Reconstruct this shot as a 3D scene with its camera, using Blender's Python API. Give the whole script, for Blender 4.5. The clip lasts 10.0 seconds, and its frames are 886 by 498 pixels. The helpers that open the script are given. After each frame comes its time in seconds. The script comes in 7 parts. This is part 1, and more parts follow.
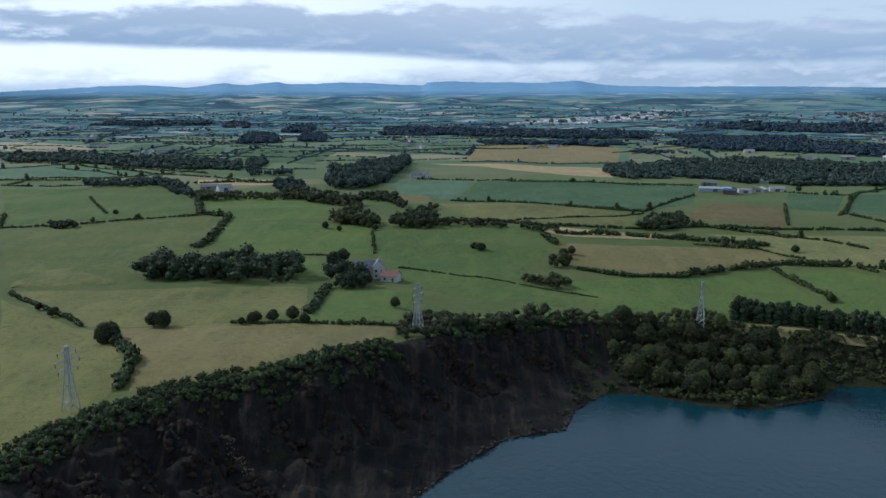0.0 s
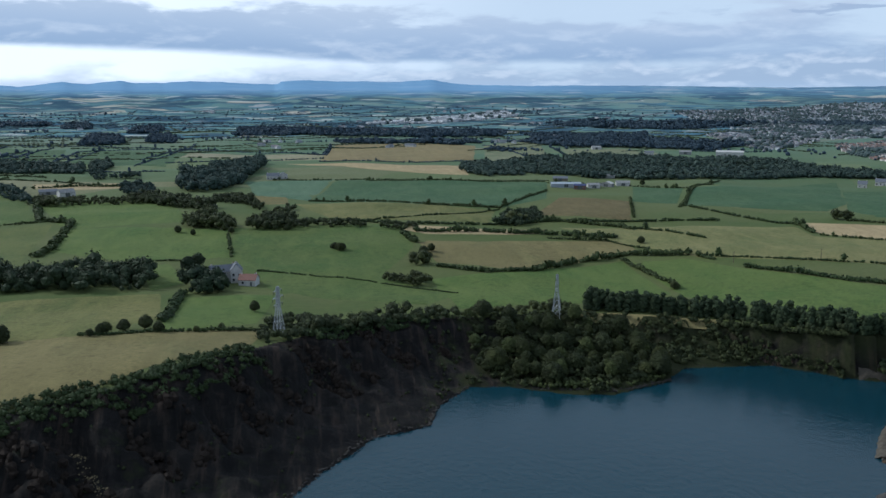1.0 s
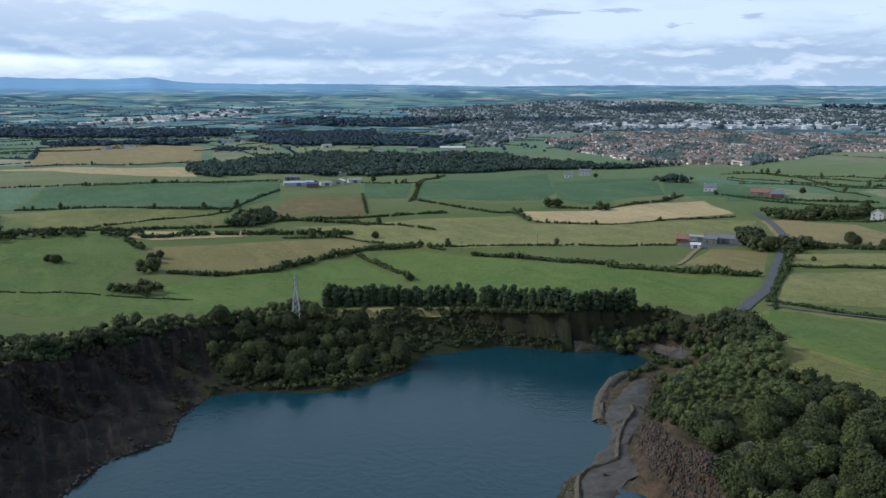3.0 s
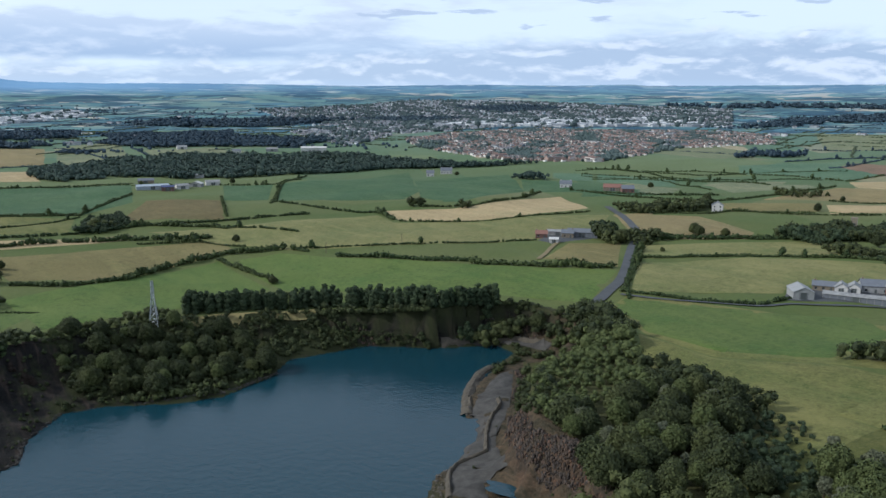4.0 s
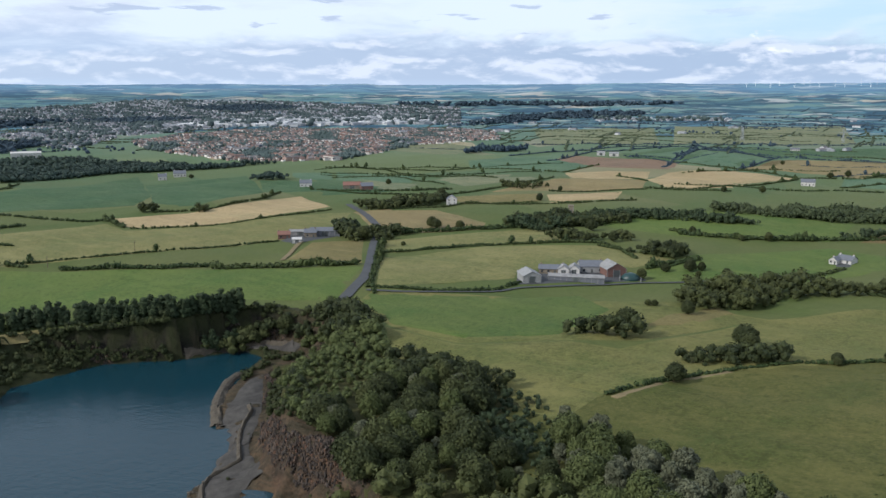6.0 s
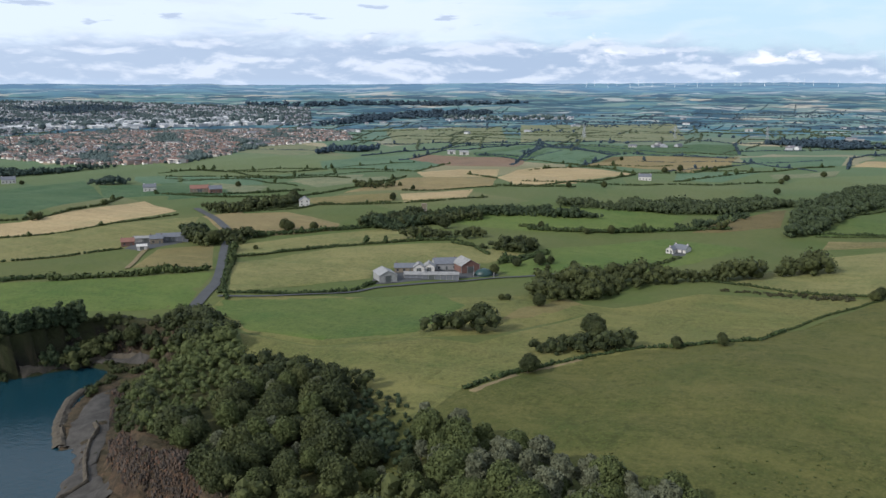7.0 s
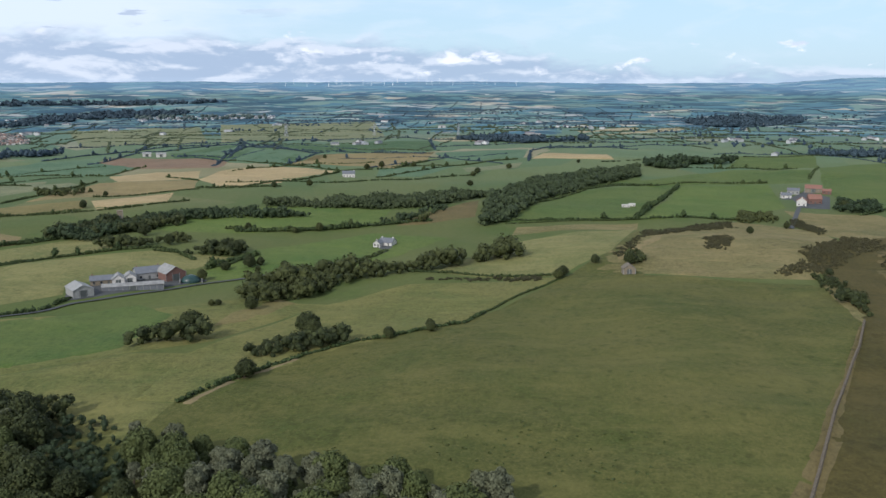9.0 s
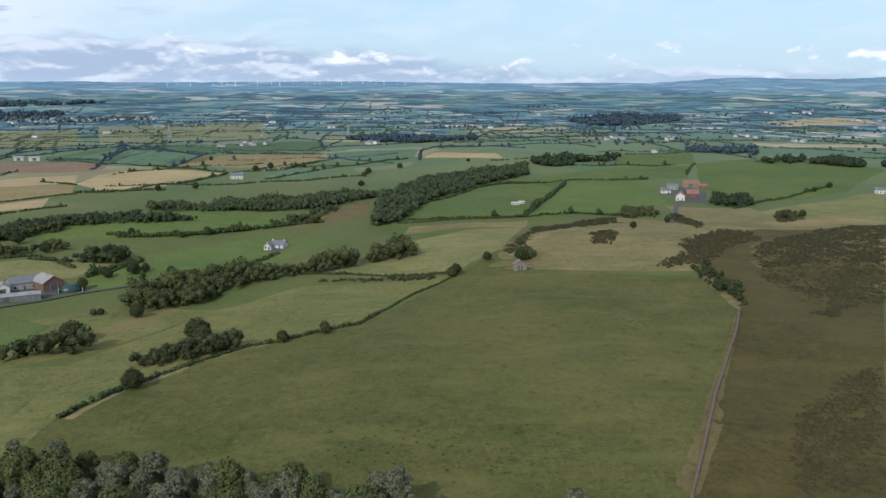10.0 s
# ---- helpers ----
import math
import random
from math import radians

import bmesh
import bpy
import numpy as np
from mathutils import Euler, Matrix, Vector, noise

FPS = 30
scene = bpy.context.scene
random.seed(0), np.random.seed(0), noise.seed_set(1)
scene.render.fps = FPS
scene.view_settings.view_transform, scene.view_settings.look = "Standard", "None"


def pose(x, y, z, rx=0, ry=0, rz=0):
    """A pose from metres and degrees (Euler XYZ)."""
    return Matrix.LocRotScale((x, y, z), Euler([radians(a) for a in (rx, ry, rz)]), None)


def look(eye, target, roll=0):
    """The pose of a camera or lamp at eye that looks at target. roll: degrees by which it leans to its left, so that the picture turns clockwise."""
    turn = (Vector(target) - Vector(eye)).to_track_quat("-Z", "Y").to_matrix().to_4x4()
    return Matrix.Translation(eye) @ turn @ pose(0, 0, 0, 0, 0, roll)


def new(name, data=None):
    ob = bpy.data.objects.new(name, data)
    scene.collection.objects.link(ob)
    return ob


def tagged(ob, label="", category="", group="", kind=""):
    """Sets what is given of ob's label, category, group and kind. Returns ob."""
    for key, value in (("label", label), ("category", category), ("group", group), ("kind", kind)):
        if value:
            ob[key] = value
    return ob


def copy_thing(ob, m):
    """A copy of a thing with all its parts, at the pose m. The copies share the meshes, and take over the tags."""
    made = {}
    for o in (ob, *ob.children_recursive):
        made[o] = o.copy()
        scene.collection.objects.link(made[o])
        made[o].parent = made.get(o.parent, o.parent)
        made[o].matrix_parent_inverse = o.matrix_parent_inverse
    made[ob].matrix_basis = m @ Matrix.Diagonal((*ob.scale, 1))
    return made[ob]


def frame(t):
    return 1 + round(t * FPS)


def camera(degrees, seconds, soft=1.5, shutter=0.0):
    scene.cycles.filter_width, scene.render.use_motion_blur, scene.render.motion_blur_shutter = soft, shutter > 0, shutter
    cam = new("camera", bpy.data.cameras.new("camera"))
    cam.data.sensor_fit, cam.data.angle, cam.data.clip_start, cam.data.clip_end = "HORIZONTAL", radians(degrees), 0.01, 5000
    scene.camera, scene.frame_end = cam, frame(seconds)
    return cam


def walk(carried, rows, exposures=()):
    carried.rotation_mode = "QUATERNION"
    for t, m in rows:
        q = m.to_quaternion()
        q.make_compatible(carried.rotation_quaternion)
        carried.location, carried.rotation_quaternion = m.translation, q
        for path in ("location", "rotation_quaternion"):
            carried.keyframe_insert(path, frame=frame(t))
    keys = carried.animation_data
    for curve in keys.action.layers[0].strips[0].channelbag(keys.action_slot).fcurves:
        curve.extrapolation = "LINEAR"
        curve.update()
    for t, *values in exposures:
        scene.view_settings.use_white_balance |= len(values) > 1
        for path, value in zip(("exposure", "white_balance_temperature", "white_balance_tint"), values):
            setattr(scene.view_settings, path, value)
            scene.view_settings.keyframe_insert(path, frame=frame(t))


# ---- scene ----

cam = camera(55.05, 10.0)
EYE = 100.0
# seconds, turn, pitch, lean: the camera hovers and turns to its right
TURNS = [
    (0, 0.00, -10.58, -.07),
    (0.5, -4.77, -10.61, -.06),
    (1, -9.56, -10.63, -.05),
    (1.5, -14.42, -10.64, -.1),
    (2, -18.65, -10.67, -.13),
    (2.5, -22.93, -10.69, -.15),
    (4, -36.73, -10.70, -.19),
    (4.5, -41.15, -10.69, -.18),
    (5, -45.47, -10.71, -.15),
    (6.5, -58.94, -10.69, -.13),
    (7, -64.10, -10.69, -.10),
    (7.5, -69.31, -10.72, -.09),
    (8, -74.52, -10.73, -.09),
    (8.5, -79.54, -10.74, -.10),
    (9, -83.82, -10.74, -.09),
    (9.5, -87.51, -10.75, -.06),
    (10, -91.16, -10.74, -.04),
]
# the camera's own exposure and white balance open up as it turns from the dull side to the bright one
EXPOSURES = [(0, -0.55, 5350, 8), (2.5, -0.3, 5450, 8), (5, -0.09, 5760, 11), (7.5, -0.08, 5980, 12.5), (10, -0.15, 5880, 11.5)]
walk(cam, [(t, pose(0, 0, EYE, 90 + pitch, roll, yaw)) for t, yaw, pitch, roll in TURNS], EXPOSURES)

# ---- sky with broken cloud, and the sun beyond the quarry's west cliff ----
SUN_AZ, SUN_EL = -62.0, 33.0  # degrees clockwise from +y, and up
world = bpy.data.worlds.new("sky")
scene.world = world
world.use_nodes = True
nt = world.node_tree
nt.nodes.clear()


def wn(kind, **values):
    n = nt.nodes.new(kind)
    for k, v in values.items():
        n.inputs[k].default_value = v
    return n


def wmath(op, a, b=None):
    n = nt.nodes.new("ShaderNodeMath")
    n.operation = op
    for i, v in enumerate((a, b)):
        if v is None:
            continue
        if isinstance(v, (int, float)):
            n.inputs[i].default_value = v
        else:
            nt.links.new(v, n.inputs[i])
    return n.outputs[0]


def wmix(fac, a, b):
    n = nt.nodes.new("ShaderNodeMix")
    n.data_type = "RGBA"
    for v, s in ((fac, n.inputs[0]), (a, n.inputs[6]), (b, n.inputs[7])):
        if isinstance(v, (int, float)):
            s.default_value = v
        elif isinstance(v, tuple):
            s.default_value = (*v, 1)
        else:
            nt.links.new(v, s)
    return n.outputs[2]


def wramp(fac, *stops):
    n = nt.nodes.new("ShaderNodeValToRGB")
    while len(n.color_ramp.elements) < len(stops):
        n.color_ramp.elements.new(0.5)
    for e, (p, c) in zip(n.color_ramp.elements, stops):
        e.position, e.color = p, (*c, 1) if isinstance(c, tuple) else (c, c, c, 1)
    nt.links.new(fac, n.inputs[0])
    return n.outputs[0]


sky = nt.nodes.new("ShaderNodeTexSky")
sky.sky_type, sky.sun_disc = "NISHITA", False
sky.sun_elevation, sky.sun_rotation = radians(SUN_EL), radians(SUN_AZ)
sky.air_density, sky.dust_density = 1.0, 1.2
coord = nt.nodes.new("ShaderNodeTexCoord")
sep = nt.nodes.new("ShaderNodeSeparateXYZ")
nt.links.new(coord.outputs["Generated"], sep.inputs[0])
up = wmath("MAXIMUM", sep.outputs[2], 0.0)


def cloud(stretch, shift, detail, rough, distort):
    """Cloud noise over the dome; stretch flattens the masses near the horizon."""
    m = nt.nodes.new("ShaderNodeMapping")
    m.inputs["Location"].default_value, m.inputs["Scale"].default_value = shift, stretch
    nt.links.new(coord.outputs["Generated"], m.inputs[0])
    n = wn("ShaderNodeTexNoise", Scale=1.0, Detail=detail, Roughness=rough, Distortion=distort)
    nt.links.new(m.outputs[0], n.inputs["Vector"])
    return n.outputs["Fac"]


def wstep(v, lo, hi):
    """A soft step of a value from 0 at lo to 1 at hi."""
    n = nt.nodes.new("ShaderNodeMapRange")
    n.interpolation_type = "SMOOTHSTEP"
    for k, x in ((0, v), (1, lo), (2, hi)):
        if isinstance(x, (int, float)):
            n.inputs[k].default_value = x
        else:
            nt.links.new(x, n.inputs[k])
    return n.outputs[0]


def wcurve(v, *stops):
    """A value that runs straight from stop to stop (position, value)."""
    n = nt.nodes.new("ShaderNodeFloatCurve")
    lo, hi = stops[0][0], stops[-1][0]
    pts = n.mapping.curves[0].points
    while len(pts) < len(stops):
        pts.new(0.5, 0.5)
    for q, (x, y) in zip(pts, stops):
        q.location, q.handle_type = ((x - lo) / (hi - lo), y), "VECTOR"
    n.mapping.update()
    nt.links.new(wstep_linear(v, lo, hi), n.inputs["Value"])
    return n.outputs[0]


def wstep_linear(v, lo, hi):
    n = nt.nodes.new("ShaderNodeMapRange")
    nt.links.new(v, n.inputs[0])
    n.inputs[1].default_value, n.inputs[2].default_value = lo, hi
    return n.outputs[0]


def masses(wide, tall, seed, detail, rough, lift=0.0):
    """Cloud masses by bearing and height over the skyline, flat and long."""
    v = nt.nodes.new("ShaderNodeCombineXYZ")
    nt.links.new(wmath("MULTIPLY", bearing, wide), v.inputs[0])
    nt.links.new(wmath("MULTIPLY", wmath("ADD", up, lift), tall), v.inputs[1])
    v.inputs[2].default_value = seed
    n = wn("ShaderNodeTexNoise", Scale=1.0, Detail=detail, Roughness=rough, Distortion=0.25)
    nt.links.new(v.outputs[0], n.inputs["Vector"])
    return wmath("SUBTRACT", n.outputs["Fac"], 0.5)


bearing = wmath("ARCTAN2", sep.outputs[0], sep.outputs[1])
big = masses(5.0, 30, 3.3, 5, 0.55)
mid = masses(12, 38, 7.9, 6, 0.54)
mid_above = masses(12, 38, 7.9, 6, 0.54, 0.006)
fine = masses(38, 120, 1.7, 5, 0.55)
lump = wmath("ADD", wmath("MULTIPLY", mid, 0.75), wmath("MULTIPLY", fine, 0.22))
edge_light = wmath("SUBTRACT", mid, mid_above)  # the lit upper edges of the masses
tone = cloud((4.2, 4.2, 34), (1.0, 4.4, 2.3), 7, 0.58, 0.2)

# behind everything: a bright thin veil, cream under the deck in the west, pale blue in the east
clear = nt.nodes.new("ShaderNodeVectorMath")
clear.operation = "SCALE"
nt.links.new(sky.outputs[0], clear.inputs[0])
clear.inputs["Scale"].default_value = 0.12
east_blue = wmix(0.72, clear.outputs[0], (0.7, 0.93, 1.06))
veil = wmath("ADD", wstep(wmath("ADD", bearing, wmath("MULTIPLY", big, -1.0)), 1.55, 0.9), wmath("MULTIPLY", wstep(mid, -0.05, 0.2), 0.35))
behind = wmix(veil, east_blue, (0.9, 0.99, 1.05))
behind = wmix(wstep(bearing, 0.3, -0.2), behind, (1.5, 1.5, 1.46))

# the grey deck of the north-west: flat dark base, lighter lumps above, breaking up overhead and eastward
base = wmath("MULTIPLY", wcurve(bearing, (-0.6, 0.48), (-0.12, 0.4), (0.05, 0.3), (0.4, 0.28), (1.2, 0.32)), 0.1)
over = wmath("SUBTRACT", wmath("ADD", up, wmath("MULTIPLY", lump, 0.012)), base)
deck = wmath("MULTIPLY", wstep(over, -0.003, 0.007), wstep(wmath("ADD", bearing, wmath("MULTIPLY", big, 1.5)), 0.85, 0.45))
deck = wmath("MULTIPLY", deck, wmath("SUBTRACT", 1.0, wmath("MULTIPLY", wstep(wmath("ADD", up, wmath("ADD", wmath("MULTIPLY", big, 0.14), wmath("MULTIPLY", lump, 0.13))), 0.072, 0.1), 0.9)))
deck_colour = wramp(wmath("MULTIPLY", over, 10.0), (0.0, (0.5, 0.63, 0.79)), (0.12, (0.53, 0.65, 0.81)), (0.3, (0.64, 0.74, 0.87)), (0.6, (0.8, 0.86, 0.94)))
deck_colour = wmix(wmath("MULTIPLY", wstep(wmath("ADD", lump, wmath("MULTIPLY", edge_light, 1.0)), -0.06, 0.26), 0.6), deck_colour, (0.88, 0.94, 1.01))
both = wmix(deck, behind, deck_colour)

# the low bank of heaped cloud under it, dull blue-grey with bright heads, sinking away to the east
bank_top = wmath("ADD", wmath("MULTIPLY", wcurve(bearing, (-0.6, 0.1), (0.0, 0.22), (0.45, 0.3), (0.8, 0.6), (1.2, 0.56), (1.5, 0.44), (1.72, 0.2), (2.2, 0.1)), 0.1), wmath("MULTIPLY", lump, 0.085))
bank = wstep(wmath("SUBTRACT", bank_top, up), -0.009, 0.014)
bank_colour = wmix(wstep(wmath("ADD", wmath("MULTIPLY", lump, 0.8), wmath("MULTIPLY", edge_light, 1.6)), -0.07, 0.24), (0.48, 0.59, 0.74), (0.86, 0.91, 0.98))
both = wmix(wmath("MULTIPLY", bank, wcurve(bearing, (-0.6, 0.55), (0.4, 0.7), (1.2, 0.9), (2.2, 0.7))), both, bank_colour)

# small flat grey scraps high up, and white heaps low down in the east
scrap = wmath("MULTIPLY", wstep(wmath("SUBTRACT", masses(13, 75, 5.1, 5, 0.5), wmath("MULTIPLY", wmath("ABSOLUTE", wmath("SUBTRACT", up, 0.082)), 5.0)), 0.06, 0.12), wmath("MULTIPLY", wstep(bearing, 0.4, 0.6), wstep(bearing, 1.35, 1.1)))
both = wmix(wmath("MULTIPLY", scrap, 0.8), both, (0.55, 0.64, 0.78))
heap = wmath("SUBTRACT", masses(25, 50, 12.4, 5, 0.5), wmath("MULTIPLY", wmath("ABSOLUTE", wmath("SUBTRACT", up, wmath("MULTIPLY", wcurve(bearing, (0.9, 0.5), (1.3, 0.42), (1.6, 0.22), (1.85, 0.38), (2.3, 0.4)), 0.1))), 6.0))
heap = wmath("MULTIPLY", wstep(heap, 0.055, 0.15), wstep(bearing, 0.95, 1.15))
both = wmix(wmath("MULTIPLY", heap, 0.95), both, wmix(wstep(edge_light, -0.06, 0.05), (0.82, 0.88, 0.97), (1.15, 1.16, 1.17)))
# the dome overhead, out of sight, and the brighter quarter round the hidden sun
both = wmix(wstep(up, 0.13, 0.3), both, (0.72, 0.79, 0.88))
near_sun = wmath("ADD", wmath("MULTIPLY", sep.outputs[0], math.sin(radians(SUN_AZ))), wmath("MULTIPLY", sep.outputs[1], math.cos(radians(SUN_AZ))))
both = wmix(wmath("MULTIPLY", wramp(wmath("SUBTRACT", near_sun, wmath("MULTIPLY", tone, 0.5)), (0.05, 0.0), (0.6, 0.85)), wstep(up, 0.09, 0.2)), both, (1.34, 1.32, 1.28))
low = wramp(up, (0.0, 1.0), (0.012, 0.0))
both = wmix(wmath("MULTIPLY", low, 0.55), both, (0.64, 0.79, 0.95))
bg = wn("ShaderNodeBackground", Strength=1.0)
nt.links.new(both, bg.inputs[0])
out = nt.nodes.new("ShaderNodeOutputWorld")
nt.links.new(bg.outputs[0], out.inputs[0])

lamp = bpy.data.lights.new("sun", "SUN")
lamp.energy, lamp.angle, lamp.color = 3.9, radians(2), (1.0, 0.92, 0.78)
sun = new("sun", lamp)
sun.matrix_world = look((0, 0, 0), (-math.sin(radians(SUN_AZ)) * math.cos(radians(SUN_EL)), -math.cos(radians(SUN_AZ)) * math.cos(radians(SUN_EL)), -math.sin(radians(SUN_EL))))

# ---- materials ----
def material(name, rough=0.9, spec=0.25, metal=0.0):
    m = bpy.data.materials.new(name)
    m.use_nodes = True
    b = m.node_tree.nodes["Principled BSDF"]
    b.inputs["Roughness"].default_value = rough
    b.inputs["Specular IOR Level"].default_value = spec
    b.inputs["Metallic"].default_value = metal
    return m


def add(m, kind, **values):
    n = m.node_tree.nodes.new(kind)
    for k, v in values.items():
        n.inputs[k].default_value = v
    return n


def link(m, a, b):
    m.node_tree.links.new(a, b)


def noise_fac(m, scale, detail=4, rough=0.6, stretch=(1, 1, 1), distort=0.0, local=False):
    """Noise over the place itself: scale is the size of a patch in metres."""
    if local:
        src = add(m, "ShaderNodeTexCoord").outputs["Object"]
    else:
        src = add(m, "ShaderNodeNewGeometry").outputs["Position"]
    mp = add(m, "ShaderNodeMapping")
    mp.inputs["Scale"].default_value = tuple(s / scale for s in stretch)
    link(m, src, mp.inputs[0])
    n = add(m, "ShaderNodeTexNoise", Scale=1.0, Detail=detail, Roughness=rough, Distortion=distort)
    link(m, mp.outputs[0], n.inputs["Vector"])
    return n.outputs["Fac"]


def ramp(m, fac, *stops):
    n = add(m, "ShaderNodeValToRGB")
    while len(n.color_ramp.elements) < len(stops):
        n.color_ramp.elements.new(0.5)
    for e, (p, c) in zip(n.color_ramp.elements, stops):
        e.position, e.color = p, (*c, 1) if isinstance(c, tuple) else (c, c, c, 1)
    link(m, fac, n.inputs[0])
    return n.outputs[0]


def mix(m, fac, a, b, blend="MIX"):
    n = add(m, "ShaderNodeMix")
    n.data_type, n.blend_type = "RGBA", blend
    for v, s in ((fac, n.inputs[0]), (a, n.inputs[6]), (b, n.inputs[7])):
        if isinstance(v, (int, float)):
            s.default_value = v
        elif isinstance(v, tuple):
            s.default_value = (*v, 1)
        else:
            link(m, v, s)
    return n.outputs[2]


def paint(m, colour):
    link(m, colour, m.node_tree.nodes["Principled BSDF"].inputs["Base Color"])
    return m


def relief(m, fac, strength, distance):
    b = add(m, "ShaderNodeBump", Strength=strength, Distance=distance)
    link(m, fac, b.inputs["Height"])
    link(m, b.outputs[0], m.node_tree.nodes["Principled BSDF"].inputs["Normal"])


def scaled(c, k):
    return tuple(v * k for v in c)


def grass(name, colour, dry, rows=0.0):
    """Field grass: broad swathes, tussocks and dry patches; rows adds drilled lines."""
    m = material(name, 0.95, 0.15)
    broad = noise_fac(m, 48, 5, 0.6, distort=0.3)
    fine = noise_fac(m, 1.7, 6, 0.75)
    c = mix(m, ramp(m, broad, (0.36, 0.0), (0.68, 0.9)), colour, dry)
    lush = noise_fac(m, 31, 4, 0.55, distort=0.3)
    c = mix(m, ramp(m, lush, (0.5, 0.0), (0.74, 0.8)), c, (colour[0] * 0.62, colour[1] * 0.86, colour[2] * 0.8))
    clump = noise_fac(m, 6.5, 5, 0.65)
    c = mix(m, ramp(m, clump, (0.44, 0.0), (0.72, 0.45)), c, scaled(dry, 1.15))
    c = mix(m, ramp(m, fine, (0.38, 0.75), (0.56, 0.0)), c, scaled(colour, 0.55))
    pale_swathe = noise_fac(m, 95, 5, 0.6, distort=0.3)
    c = mix(m, ramp(m, pale_swathe, (0.42, 0.0), (0.75, 0.6)), c, scaled(dry, 1.12))
    fleck = noise_fac(m, 0.9, 3, 0.8)
    c = mix(m, ramp(m, fleck, (0.52, 0.0), (0.72, 0.65)), c, scaled(dry, 1.35))
    tussock = noise_fac(m, 3.4, 3, 0.6)
    c = mix(m, ramp(m, tussock, (0.57, 0.0), (0.68, 0.6)), c, scaled(colour, 0.5))
    sward = noise_fac(m, 11, 4, 0.6, stretch=(1, 0.35, 1))
    c = mix(m, ramp(m, sward, (0.35, 0.35), (0.5, 0.0)), c, scaled(dry, 1.25))
    if rows:
        line = noise_fac(m, rows, 2, 0.4, stretch=(1, 0.03, 1))
        c = mix(m, ramp(m, line, (0.4, 0.0), (0.6, 0.35)), c, scaled(dry, 0.7))
    relief(m, fine, 0.5, 0.5)
    return paint(m, c)


FIELD_MATS = {
    "olive": grass("olive_pasture", (0.084, 0.099, 0.028), (0.142, 0.131, 0.046)),
    "pasture": grass("pasture", (0.066, 0.092, 0.025), (0.101, 0.110, 0.033)),
    "green": grass("green_pasture", (0.058, 0.096, 0.024), (0.084, 0.106, 0.03)),
    "lime": grass("mown_grass", (0.068, 0.11, 0.025), (0.092, 0.118, 0.031)),
    "deep": grass("deep_grass", (0.042, 0.088, 0.04), (0.064, 0.1, 0.046)),
    "meadow": grass("meadow", (0.112, 0.124, 0.042), (0.17, 0.156, 0.063)),
    "hay": grass("hay_meadow", (0.126, 0.112, 0.043), (0.164, 0.138, 0.057), 9),
    "straw": grass("stubble", (0.275, 0.213, 0.112), (0.335, 0.26, 0.14), 7),
    "tan": grass("ripe_grass", (0.172, 0.139, 0.066), (0.207, 0.165, 0.078), 8),
    "red": grass("ploughed_earth", (0.163, 0.110, 0.074), (0.185, 0.128, 0.086), 6),
    "brown": grass("rough_brown_grass", (0.092, 0.077, 0.031), (0.123, 0.097, 0.043)),
    "rough": grass("rough_grazing", (0.105, 0.098, 0.036), (0.175, 0.145, 0.066)),
    "sheep": grass("hill_pasture", (0.055, 0.068, 0.016), (0.097, 0.091, 0.029)),
    # copies for distant pasture, meadow and stubble, with haze mixed into the colour
    "cool": grass("hazy_pasture", (0.068, 0.122, 0.072), (0.09, 0.136, 0.078)),
    "coolpale": grass("hazy_meadow", (0.115, 0.14, 0.076), (0.16, 0.162, 0.092)),
    "hazestraw": grass("hazy_stubble", (0.25, 0.22, 0.14), (0.3, 0.262, 0.17)),
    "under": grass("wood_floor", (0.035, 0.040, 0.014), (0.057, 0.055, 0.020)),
    "moor": grass("moor_grass", (0.048, 0.044, 0.013), (0.074, 0.06, 0.019)),
}


